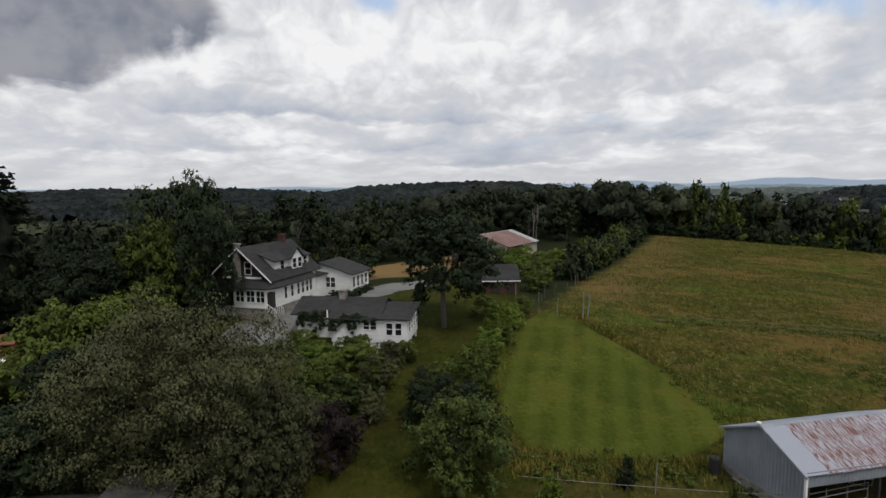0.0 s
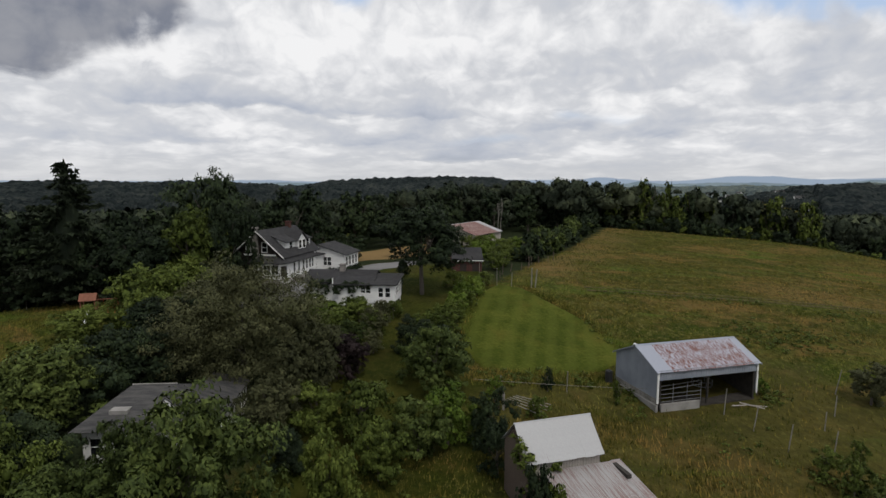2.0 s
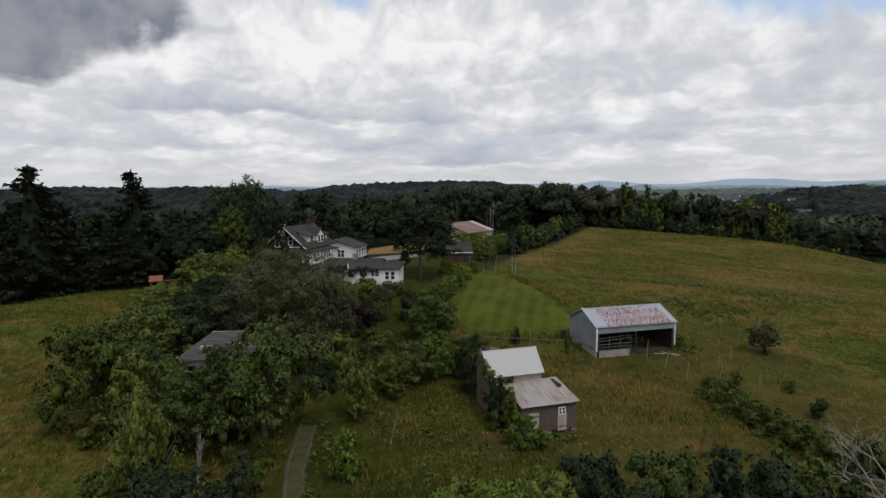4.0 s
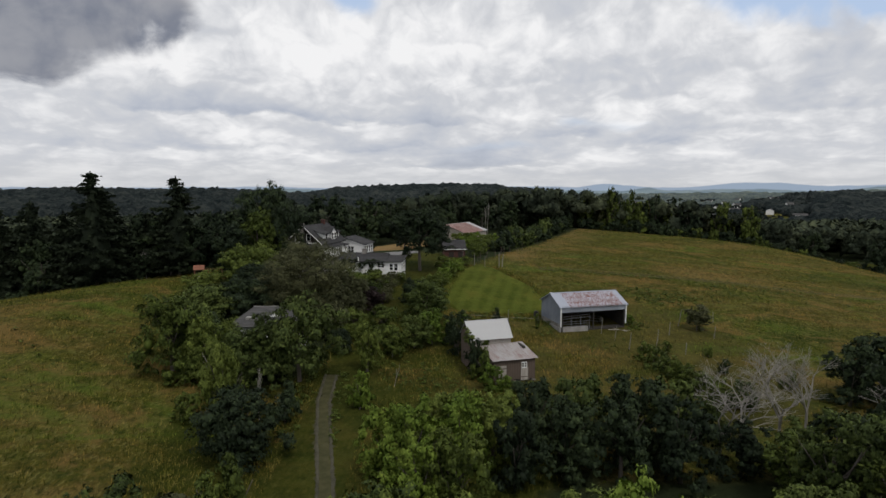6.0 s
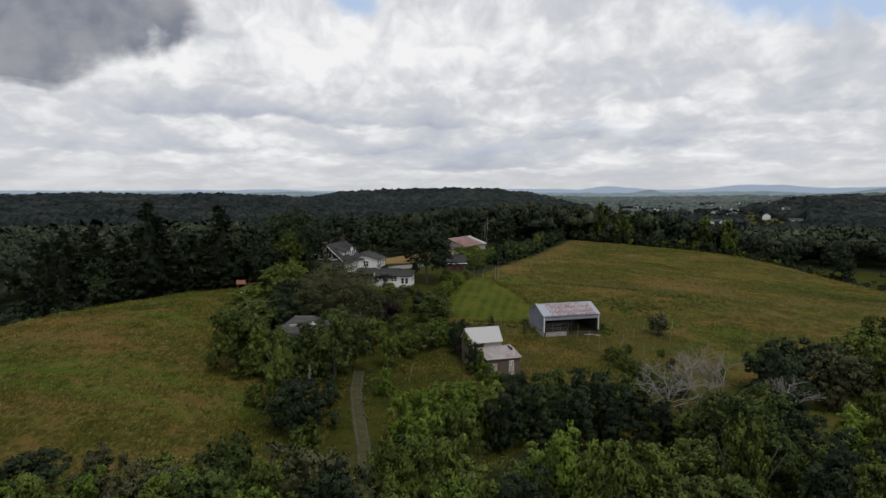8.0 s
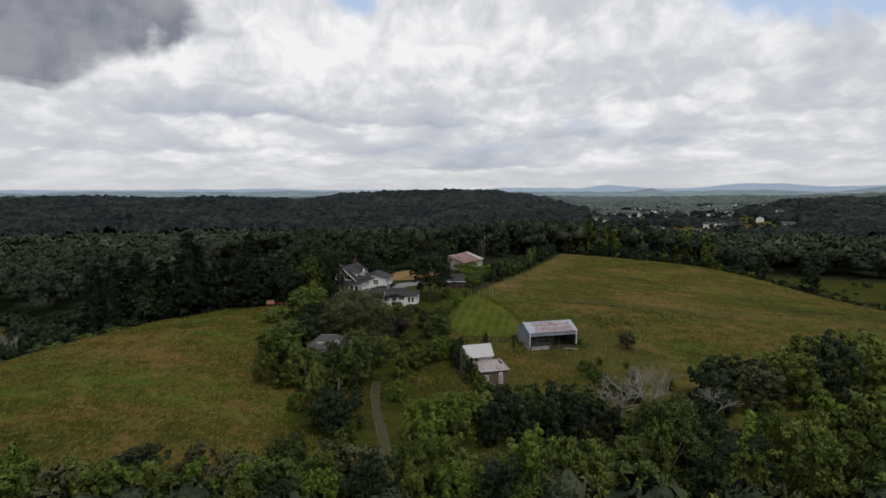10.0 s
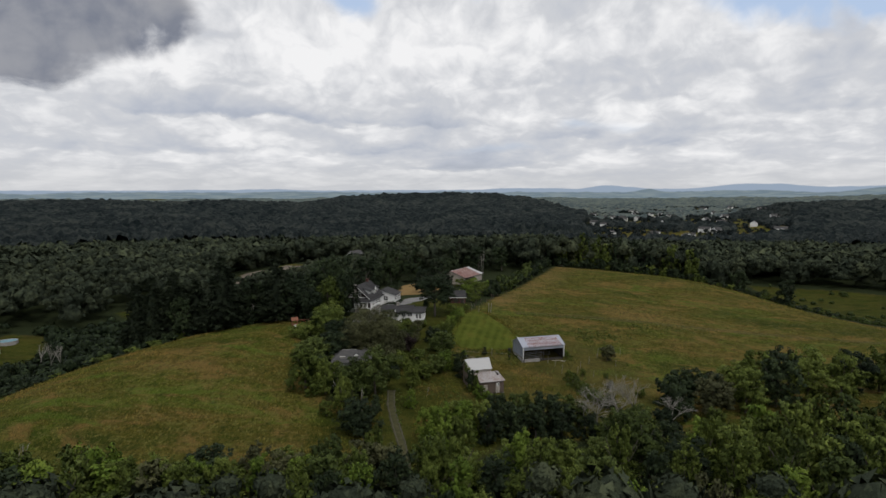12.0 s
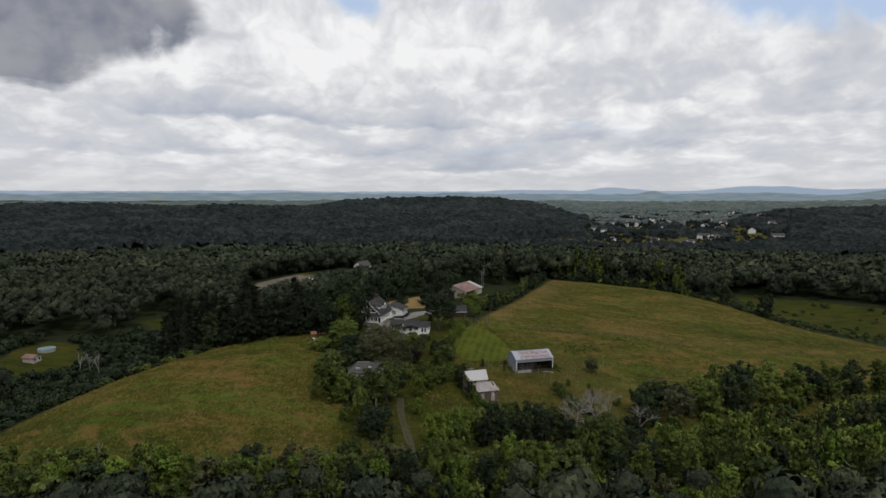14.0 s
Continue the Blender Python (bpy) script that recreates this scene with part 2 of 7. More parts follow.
OLD_BOARD = plain("weathered_boards", (0.048, 0.034, 0.027), (0.165, 0.128, 0.104), 1.1, 0.9, 0, 0.02, 7, (6, 6, 0.5))
PALE_BOARD = plain("pale_boards", (0.26, 0.235, 0.21), (0.44, 0.41, 0.37), 1.1, 0.9, 0, 0.02, 7, (6, 6, 0.5))
STEEL = plain("galvanised_steel", (0.20, 0.225, 0.265), (0.31, 0.335, 0.38), 0.5, 0.5, 0.15, 0.005, 9)
GATE = plain("gate_pipe", (0.10, 0.105, 0.11), (0.22, 0.22, 0.22), 2.0, 0.5, 0.3)
POST = plain("grey_post", (0.13, 0.125, 0.11), (0.28, 0.265, 0.24), 2.0, 0.9, 0, 0.02, 10, (1, 1, 0.3))
# dark timber; also colours the barn's added lining and floor as shade
DARK_IN = plain("dark_timber_and_shade", (0.022, 0.020, 0.018), (0.05, 0.044, 0.038), 1.5, 0.9)
BLACK = plain("black_rubber", (0.012, 0.012, 0.012), (0.03, 0.03, 0.03), 2.0, 0.7)
RED_PAINT = plain("red_plastic", (0.42, 0.07, 0.04), (0.60, 0.13, 0.07), 2.0, 0.5)
TIMBER = plain("cedar_timber", (0.12, 0.05, 0.03), (0.22, 0.09, 0.055), 2.0, 0.8)
RED_DOOR = plain("red_door", (0.16, 0.03, 0.03), (0.24, 0.05, 0.04), 2.0, 0.5)
ASPHALT = plain("gravel_drive", (0.11, 0.11, 0.112), (0.18, 0.178, 0.176), 0.25, 0.95, 0, 0.02, 9)
ASPHALT_DIRT = plain("bare_earth", (0.075, 0.060, 0.046), (0.15, 0.125, 0.10), 0.12, 0.95, 0, 0.03, 1.5)
GLASS, _nt, _b = make("window_glass", 0.08, 0.0, 0.6)
_b.inputs["Base Color"].default_value = (0.012, 0.014, 0.017, 1)


def rusty(name, c1, c2, amount, along=0.35, lo=0.45, hi=0.62):
    """Sheet metal: pale zinc with rust that runs in streaks down the slope (local y)."""
    m, nt, b = make(name, 0.55, 0.1, 0.3)
    tc = coords(nt, "Object")
    sep = nt.nodes.new("ShaderNodeSeparateXYZ")
    nt.links.new(tc, sep.inputs[0])
    oi = nt.nodes.new("ShaderNodeObjectInfo")
    shift = op(nt, "MULTIPLY", oi.outputs["Random"], 40.0)
    v = xyz(nt, op(nt, "MULTIPLY_ADD", sep.outputs[0], 13.0, shift), op(nt, "MULTIPLY", sep.outputs[1], along), 0.0)
    streak = noise_tex(nt, v, 1.0, 3, 0.6)
    patch = noise_tex(nt, position(nt), 0.32, 3)
    fine = noise_tex(nt, tc, 14.0, 3)
    f = op(nt, "ADD", op(nt, "MULTIPLY", streak, 0.78), op(nt, "MULTIPLY", patch, 0.22))
    f = op(nt, "MULTIPLY", smooth(nt, f, lo, hi), amount)
    zinc = blend(nt, fine, c1, c2)
    rust = blend(nt, fine, (0.075, 0.026, 0.019), (0.205, 0.082, 0.060))
    nt.links.new(blend(nt, f, zinc, rust), b.inputs["Base Color"])
    bump(nt, b, fine, 0.3, 0.005)
    return m


ROOF_BARN = rusty("rusted_barn_roof", (0.27, 0.275, 0.325), (0.38, 0.38, 0.43), 0.97, 1.1, 0.485, 0.535)
ROOF_BARN_CLEAN = rusty("pale_barn_roof", (0.25, 0.27, 0.325), (0.34, 0.36, 0.42), 0.2, 0.5, 0.60, 0.75)
ROOF_SHED = rusty("pale_shed_roof", (0.30, 0.305, 0.315), (0.43, 0.43, 0.435), 0.35, 0.5, 0.60, 0.72)
ROOF_LEAN = rusty("rusted_leanto_roof", (0.23, 0.225, 0.225), (0.37, 0.36, 0.355), 0.7, 0.4, 0.46, 0.60)
ROOF_FAR = rusty("red_rust_roof", (0.28, 0.22, 0.21), (0.40, 0.33, 0.32), 0.95, 0.3, 0.34, 0.52)


def ground_material(name="meadow_and_woodland_soil", blades=False):
    m, nt, b = make(name, 1.0, 0, 0.03)
    p = position(nt)
    warp = position(nt, (1, 1.0, 1))
    big = noise_tex(nt, position(nt, (0.8, 1.7, 1)), 0.022, 5, 0.6, 0.6)
    med = noise_tex(nt, position(nt, (0.7, 1.8, 1)), 0.10, 6, 0.62, 0.3)
    fine = noise_tex(nt, warp, 0.9, 6, 0.7)
    grain = noise_tex(nt, p, 4.0, 4, 0.7)
    f = op(nt, "ADD", op(nt, "MULTIPLY", big, 0.5), op(nt, "ADD", op(nt, "MULTIPLY", med, 0.36), op(nt, "MULTIPLY", fine, 0.14)))
    tuft = noise_tex(nt, position(nt, (1.0, 0.55, 1)), 1.9, 5, 0.75, 0.4)
    streak = noise_tex(nt, position(nt, (0.25, 1.6, 1)), 0.30, 5, 0.65, 0.8)
    f = op(nt, "ADD", f, op(nt, "MULTIPLY", op(nt, "SUBTRACT", streak, 0.5), 0.20))
    grass = steps(nt, f, [(0.37, (0.023, 0.032, 0.006)), (0.45, (0.046, 0.051, 0.009)), (0.52, (0.074, 0.060, 0.013)), (0.61, (0.136, 0.090, 0.031))])
    green = smooth(nt, noise_tex(nt, position(nt, (0.6, 1.6, 1)), 0.045, 5, 0.65, 0.5), 0.47, 0.64)
    grass = blend(nt, op(nt, "MULTIPLY", green, 0.78), grass, blend(nt, med, (0.036, 0.054, 0.008), (0.064, 0.082, 0.011)))
    grass = blend(nt, op(nt, "MULTIPLY", smooth(nt, fine, 0.46, 0.64), 0.6), grass, (0.022, 0.030, 0.008))
    grass = blend(nt, op(nt, "MULTIPLY", smooth(nt, tuft, 0.52, 0.66), 0.72), grass, (0.150, 0.128, 0.042))
    grass = blend(nt, op(nt, "MULTIPLY", smooth(nt, tuft, 0.50, 0.36), 0.72), grass, (0.018, 0.026, 0.007))
    straw_spot = smooth(nt, noise_tex(nt, position(nt, (0.8, 1.3, 1)), 0.085, 6, 0.7, 0.6), 0.51, 0.63)
    grass = blend(nt, op(nt, "MULTIPLY", straw_spot, 0.82), grass, blend(nt, fine, (0.075, 0.055, 0.015), (0.165, 0.105, 0.038)))
    lime = smooth(nt, noise_tex(nt, position(nt, (0.5, 1.8, 1)), 0.06, 6, 0.68, 0.7), 0.54, 0.66)
    grass = blend(nt, op(nt, "MULTIPLY", lime, 0.75), grass, (0.058, 0.090, 0.014))
    hummock = noise_tex(nt, position(nt, (1.0, 0.8, 1)), 0.42, 5, 0.7, 0.5)
    grass = blend(nt, op(nt, "MULTIPLY", smooth(nt, hummock, 0.52, 0.66), 0.66), grass, blend(nt, fine, (0.070, 0.074, 0.016), (0.125, 0.112, 0.034)))
    grass = blend(nt, op(nt, "MULTIPLY", smooth(nt, hummock, 0.47, 0.33), 0.66), grass, (0.026, 0.034, 0.008))
    at = nt.nodes.new("ShaderNodeAttribute")
    at.attribute_name = "woods"
    dry = nt.nodes.new("ShaderNodeAttribute")
    dry.attribute_name = "dry"
    lush = nt.nodes.new("ShaderNodeAttribute")
    lush.attribute_name = "lush"
    grass = blend(nt, op(nt, "MULTIPLY", lush.outputs["Fac"], 0.78), grass, blend(nt, smooth(nt, op(nt, "ADD", op(nt, "MULTIPLY", med, 0.6), op(nt, "MULTIPLY", tuft, 0.4)), 0.35, 0.65), (0.014, 0.020, 0.004), (0.040, 0.046, 0.008)))
    soil = blend(nt, fine, (0.012, 0.017, 0.009), (0.030, 0.038, 0.016))
    straw = blend(nt, fine, (0.16, 0.105, 0.045), (0.27, 0.185, 0.085))
    col = blend(nt, dry.outputs["Fac"], grass, straw)
    col = blend(nt, at.outputs["Fac"], col, soil)
    if blades:
        g = nt.nodes.new("ShaderNodeNewGeometry")
        shade = steps(nt, g.outputs["Random Per Island"], [(0.0, (0.42, 0.48, 0.40)), (0.5, (0.95, 0.98, 0.90)), (1.0, (1.9, 1.65, 1.6))])
        col = blend(nt, 1.0, col, shade, "MULTIPLY")
    nt.links.new(col, b.inputs["Base Color"])
    bump(nt, b, op(nt, "ADD", fine, op(nt, "MULTIPLY", grain, 0.4)), 0.9, 0.35)
    return m


GROUND = ground_material()


def lawn_material():
    m, nt, b = make("mown_grass", 1.0, 0, 0.03)
    p = position(nt)
    sep = nt.nodes.new("ShaderNodeSeparateXYZ")
    nt.links.new(p, sep.inputs[0])
    # mower stripes
    s = op(nt, "ADD", op(nt, "MULTIPLY", sep.outputs[0], 0.98), op(nt, "MULTIPLY", sep.outputs[1], -0.20))
    stripe = op(nt, "SINE", op(nt, "MULTIPLY", op(nt, "ADD", s, op(nt, "MULTIPLY", noise_tex(nt, p, 0.1, 2), 1.4)), 2.5))
    med, fine = noise_tex(nt, p, 0.2, 5), noise_tex(nt, p, 2.5, 5)
    col = steps(nt, op(nt, "ADD", op(nt, "MULTIPLY", med, 0.6), op(nt, "MULTIPLY", fine, 0.4)),
                [(0.34, (0.026, 0.038, 0.006)), (0.50, (0.046, 0.060, 0.009)), (0.64, (0.084, 0.090, 0.016))])
    worn = smooth(nt, noise_tex(nt, p, 0.13, 5, 0.65, 0.4), 0.50, 0.70)
    col = blend(nt, op(nt, "MULTIPLY", worn, 0.6), col, (0.082, 0.072, 0.014))
    col = blend(nt, op(nt, "MULTIPLY_ADD", smooth(nt, stripe, -0.9, 0.9), 0.30, 0.03), col, (0.085, 0.098, 0.018))
    nt.links.new(col, b.inputs["Base Color"])
    bump(nt, b, fine, 0.6, 0.06)
    return m


LAWN = lawn_material()
GRASS = ground_material("tall_grass_blades", True)
# forest leaf colours greyed and lifted, with haze put into them
FARWOOD, _nt, _b = make("far_woodland_leaves", 0.9, 0, 0.04)
_g = _nt.nodes.new("ShaderNodeNewGeometry")
_f = op(_nt, "ADD", op(_nt, "MULTIPLY", _g.outputs["Random Per Island"], 0.22), op(_nt, "ADD", op(_nt, "MULTIPLY_ADD", noise_tex(_nt, position(_nt), 0.11, 6, 0.72), 1.2, -0.50), op(_nt, "MULTIPLY", noise_tex(_nt, position(_nt), 0.018, 3, 0.6), 0.58)))
_nt.links.new(steps(_nt, _f, [(0.20, (0.016, 0.022, 0.016)), (0.48, (0.037, 0.047, 0.031)), (0.80, (0.078, 0.090, 0.050))]), _b.inputs["Base Color"])
bump(_nt, _b, noise_tex(_nt, position(_nt), 0.9, 4, 0.7), 1.0, 0.8)



def canopy(name, stops, tint):
    """A forest roof seen from afar: crowns of uneven tone, in larger stands."""
    m, nt, b = make(name, 1.0, 0, 0.02)
    p = position(nt)
    v = nt.nodes.new("ShaderNodeTexVoronoi")
    v.inputs["Scale"].default_value = 0.10
    nt.links.new(p, v.inputs["Vector"])
    sep = nt.nodes.new("ShaderNodeSeparateColor")
    nt.links.new(v.outputs["Color"], sep.inputs[0])
    f = op(nt, "ADD", op(nt, "MULTIPLY", sep.outputs[0], 0.42), op(nt, "ADD", op(nt, "MULTIPLY", noise_tex(nt, p, 0.2, 5, 0.75), 0.5), op(nt, "MULTIPLY_ADD", noise_tex(nt, p, 0.008, 4, 0.6), 1.0, -0.45)))
    nt.links.new(blend(nt, smooth(nt, noise_tex(nt, p, 0.0035, 3), 0.4, 0.65), steps(nt, f, stops), tint), b.inputs["Base Color"]) if tint else nt.links.new(steps(nt, f, stops), b.inputs["Base Color"])
    bump(nt, b, noise_tex(nt, p, 0.16, 4, 0.7), 1.0, 9.0)
    return m


# haze put into the leaf colours: bluish on nearer hills, paler beyond
HAZE_BLUEWOOD = canopy("haze_blue_far_woodland", [(0.2, (0.010, 0.015, 0.016)), (0.5, (0.024, 0.031, 0.032)), (0.8, (0.052, 0.060, 0.054))], None)
HAZE_PALEWOOD = canopy("haze_pale_far_woodland", [(0.2, (0.060, 0.082, 0.088)), (0.5, (0.100, 0.125, 0.122)), (0.8, (0.160, 0.180, 0.150))], None)


# ---------- mesh helpers ----------
def mesh_from(name, verts, faces, mat, smooth_shade=False, normals=None):
    """A mesh from numpy arrays: verts (n,3), faces (m,k)."""
    me = bpy.data.meshes.new(name)
    verts, faces = np.asarray(verts, dtype=np.float32), np.asarray(faces, dtype=np.int32)
    me.vertices.add(len(verts))
    me.vertices.foreach_set("co", verts.ravel())
    k = faces.shape[1]
    me.loops.add(faces.size)
    me.loops.foreach_set("vertex_index", faces.ravel())
    me.polygons.add(len(faces))
    me.polygons.foreach_set("loop_start", np.arange(0, faces.size, k, dtype=np.int32))
    me.polygons.foreach_set("use_smooth", np.full(len(faces), smooth_shade or normals is not None, dtype=bool))
    me.update(calc_edges=True)
    if normals is not None:
        me.normals_split_custom_set_from_vertices(np.asarray(normals, dtype=np.float32).tolist())
    me.materials.append(mat)
    return me


def part(name, bm, mat, parent=None, label=""):
    me = bpy.data.meshes.new(name)
    bmesh.ops.recalc_face_normals(bm, faces=bm.faces)
    bm.to_mesh(me)
    bm.free()
    me.materials.append(mat)
    ob = new(name, me)
    ob.parent = parent
    return tagged(ob, label)


def thing(name, label, category, m=None, group="", kind=""):
    ob = new(name)
    ob.empty_display_size = 0.5
    if m is not None:
        ob.matrix_basis = m
    return tagged(ob, label, category, group, kind)


def box(bm, x0, y0, z0, x1, y1, z1, m=None):
    vs = [bm.verts.new((x, y, z)) for z in (z0, z1) for x, y in ((x0, y0), (x1, y0), (x1, y1), (x0, y1))]
    for f in ((0, 3, 2, 1), (4, 5, 6, 7), (0, 1, 5, 4), (1, 2, 6, 5), (2, 3, 7, 6), (3, 0, 4, 7)):
        bm.faces.new([vs[i] for i in f])
    if m is not None:
        bmesh.ops.transform(bm, matrix=m, verts=vs)
    return vs


def boxed(*dims):
    bm = bmesh.new()
    box(bm, *dims)
    return bm


def prism(bm, pts, z0, z1):
    """An upright prism over a plan polygon."""
    lo = [bm.verts.new((x, y, z0)) for x, y in pts]
    hi = [bm.verts.new((x, y, z1)) for x, y in pts]
    n = len(pts)
    for i in range(n):
        bm.faces.new((lo[i], lo[(i + 1) % n], hi[(i + 1) % n], hi[i]))
    bm.faces.new(hi)
    bm.faces.new(lo[::-1])


def slab(bm, a, b, c, d, thick):
    """A plate with corners a, b, c, d and a thickness, measured downwards."""
    hi = [bm.verts.new(p) for p in (a, b, c, d)]
    lo = [bm.verts.new((p[0], p[1], p[2] - thick)) for p in (a, b, c, d)]
    bm.faces.new(hi)
    bm.faces.new(lo[::-1])
    for i in range(4):
        bm.faces.new((hi[i], lo[i], lo[(i + 1) % 4], hi[(i + 1) % 4]))


def gable(bm, x0, x1, y, y1, z0, ze, zr, xr=None):
    """A gable wall between y and y1, with its peak at xr."""
    xr = (x0 + x1) / 2 if xr is None else xr
    pts = [(x0, z0), (x1, z0), (x1, ze), (xr, zr), (x0, ze)]
    a = [bm.verts.new((px, y, pz)) for px, pz in pts]
    b = [bm.verts.new((px, y1, pz)) for px, pz in pts]
    bm.faces.new(a)
    bm.faces.new(b[::-1])
    for i in range(5):
        bm.faces.new((a[i], b[i], b[(i + 1) % 5], a[(i + 1) % 5]))


def rod(bm, a, b, r0, r1=None, sides=6):
    a, b = Vector(a), Vector(b)
    r1 = r0 if r1 is None else r1
    q = (b - a).to_track_quat("Z", "Y")
    rings = []
    for c, r in ((a, r0), (b, r1)):
        rings.append([bm.verts.new(c + q @ Vector((r * math.cos(2 * math.pi * i / sides), r * math.sin(2 * math.pi * i / sides), 0))) for i in range(sides)])
    for i in range(sides):
        j = (i + 1) % sides
        bm.faces.new((rings[0][i], rings[0][j], rings[1][j], rings[1][i]))
    bm.faces.new(rings[1])
    bm.faces.new(rings[0][::-1])


def window(parent, x, y, z, w, h, turn=0.0, sashes=1, frame_mat=None):
    """A window whose outer face looks along local -y, turned about z: frame, mullions and panes."""
    base = pose(x, y, z, 0, 0, turn)
    bm = bmesh.new()
    t = 0.09
    for dims in ((-w / 2 - t, -0.07, -h / 2 - t, w / 2 + t, 0.02, -h / 2), (-w / 2 - t, -0.07, h / 2, w / 2 + t, 0.02, h / 2 + t),
                 (-w / 2 - t, -0.07, -h / 2, -w / 2, 0.02, h / 2), (w / 2, -0.07, -h / 2, w / 2 + t, 0.02, h / 2),
                 (-w / 2, -0.055, -0.035, w / 2, 0.015, 0.035)):
        box(bm, *dims)
    for i in range(1, sashes):
        cx = -w / 2 + w * i / sashes
        box(bm, cx - 0.06, -0.065, -h / 2, cx + 0.06, 0.018, h / 2)
    ob = part("window", bm, frame_mat or TRIM, parent)
    ob.matrix_basis = base
    for i in range(sashes):
        x0 = -w / 2 + w * i / sashes
        part("pane", boxed(x0, -0.035, -h / 2, x0 + w / sashes, -0.025, h / 2), GLASS, ob)
    return ob


# ---------- relief ----------
RELIEF = (
    (0.9, -0.4, -2.2, -10.7, -4.7, -0.3, -0.8, -0.3),
    (1.7, 0.1, 8.0, 11.3, -1.3, -2.8, 0.2, 0.0),
    (2.4, 0.5, -1.1, 4.9, 9.5, 2.8, 4.4, 1.1),
    (2.9, 2.1, 4.9, 0.4, 5.9, 4.9, 5.2, 3.2),
    (2.0, 0.9, 3.0, 2.7, 6.7, 4.9, 6.1, 9.1),
    (1.4, 3.0, 5.4, 0.6, 3.4, 3.3, 5.3, 3.8),
    (0.5, 1.5, 3.1, 1.9, 2.5, 1.9, 4.5, 0.7),
    (0.1, 0.1, 0.1, 0.3, 4.6, 0.1, -2.6, -0.4),
    (0.0, -0.0, -0.9, -4.4, -2.1, -0.7, -2.8, -0.7),
)
KNOT_X, KNOT_Y = np.arange(-150, 236, 48.0), np.arange(-115, 240, 48.0)
HILLS = (  # x, y, width, depth, height
    (-950, 1300, 420, 330, 28), (-560, 1420, 260, 280, 24), (-250, 1500, 200, 260, 14), (-1700, 1900, 700, 600, 27), (-130, 2000, 390, 260, 50), (200, 1800, 230, 260, 27),
    (760, 1180, 250, 260, 28), (1150, 1500, 380, 420, 26), (-300, 620, 300, 200, -6), (260, 700, 300, 220, -6), (620, 1250, 330, 420, -8), (2300, 2900, 700, 700, 30),
    (330, 690, 200, 210, -9), (420, 900, 230, 220, -7), (150, 1010, 150, 90, 6), (-62, 290, 46, 44, 10), (-112, 286, 46, 44, 6), (126, 160, 40, 36, 3.6),
)


def ground_z(x, y):
    """The ground's height; takes numbers or arrays."""
    x, y = np.atleast_1d(np.asarray(x, dtype=float)), np.atleast_1d(np.asarray(y, dtype=float))
    gx = np.exp(-(((x[:, None] - KNOT_X) / 54.0) ** 2))
    gy = np.exp(-(((y[:, None] - KNOT_Y) / 54.0) ** 2))
    z = -14.0 + np.einsum("ni,ij,nj->n", gx, np.array(RELIEF), gy)
    for hx, hy, w, d, h in HILLS:
        z = z + h * np.exp(-(((x - hx) / w) ** 2) - ((y - hy) / d) ** 2)
    r = np.hypot(x, y)
    far = np.clip((r - 350) / 900, 0, 1)
    z = z + far * (5 * np.sin(x / 210 + 1.0) * np.cos(y / 260) + 3 * np.sin(x / 95 + y / 120)) - far * 14
    return z


def gz(x, y):
    return float(ground_z(x, y)[0])


def inside(x, y, poly):
    """Which of the points lie in a plan polygon."""
    x, y = np.atleast_1d(np.asarray(x, dtype=float)), np.atleast_1d(np.asarray(y, dtype=float))
    hit = np.zeros(len(x), dtype=bool)
    n = len(poly)
    for i in range(n):
        (x0, y0), (x1, y1) = poly[i], poly[(i + 1) % n]
        if y0 != y1:
            cross = ((y0 > y) != (y1 > y)) & (x < (x1 - x0) * (y - y0) / (y1 - y0) + x0)
            hit ^= cross
    return hit


MEADOW_WEST = [(-115, -16), (-102, 35), (-82, 58), (-52, 64), (-42, 58), (-40, 34), (-29, 15), (-26, -4), (-16, -16), (-22, -30), (-60, -24), (-100, -24)]
MEADOW_EAST = [(9, 80), (24, 108), (58, 182), (100, 184), (136, 178), (166, 142), (190, 100), (186, 60), (150, 28), (110, 10), (80, -1), (50, -5), (24, -9), (12, -6), (6, 8), (4, 24), (2, 34), (4, 46), (0, 56), (3, 70)]
YARD = [(-34, 58), (-36, 70), (-26, 92), (-14, 98), (4, 96), (10, 80), (3, 66), (3, 52), (5, 42), (4, 27), (-16, 24), (-16, 56), (-24, 54)]
LANE = [(-28, -30), (-12, -30), (-4, -24), (2, -17), (12, -9), (14, 6), (6, 28), (-16, 28), (-18, 14), (-28, 8)]
HAYFIELD = [(-40, 112), (-24, 104), (-10, 106), (4, 128), (0, 148), (-24, 142), (-38, 128)]
FAR_STRIP = [(197, 252), (243, 238), (272, 213), (300, 176), (236, 132), (214, 152), (200, 180), (187, 210)]
STRIP_FRONT = [(146, 180), (184, 244), (200, 200), (222, 145), (214, 100), (192, 100), (168, 144)]
WEST_LOW = [(-205, 132), (-164, 132), (-150, 166), (-128, 150), (-112, 96), (-90, 72), (-104, 40), (-124, 10), (-140, 8), (-215, 84)]
TAN_FIELD = [(60, 720), (150, 690), (330, 790), (350, 960), (230, 970), (120, 890)]
TOWN = [(270, 850), (560, 820), (820, 1250), (1050, 2050), (620, 2200), (400, 1500), (290, 1100)]
DIRT_LOT = [(-132, 234), (-98, 228), (-86, 266), (-110, 288), (-140, 272)]
HOUSE_GLADE = [(-80, 236), (-46, 232), (-44, 286), (-76, 296)]
LOT_FRONT = [(-120, 196), (-84, 192), (-90, 240), (-130, 240)]
GLADE = [(-128, 128), (-116, 132), (-126, 166), (-158, 184), (-168, 172), (-146, 148)]
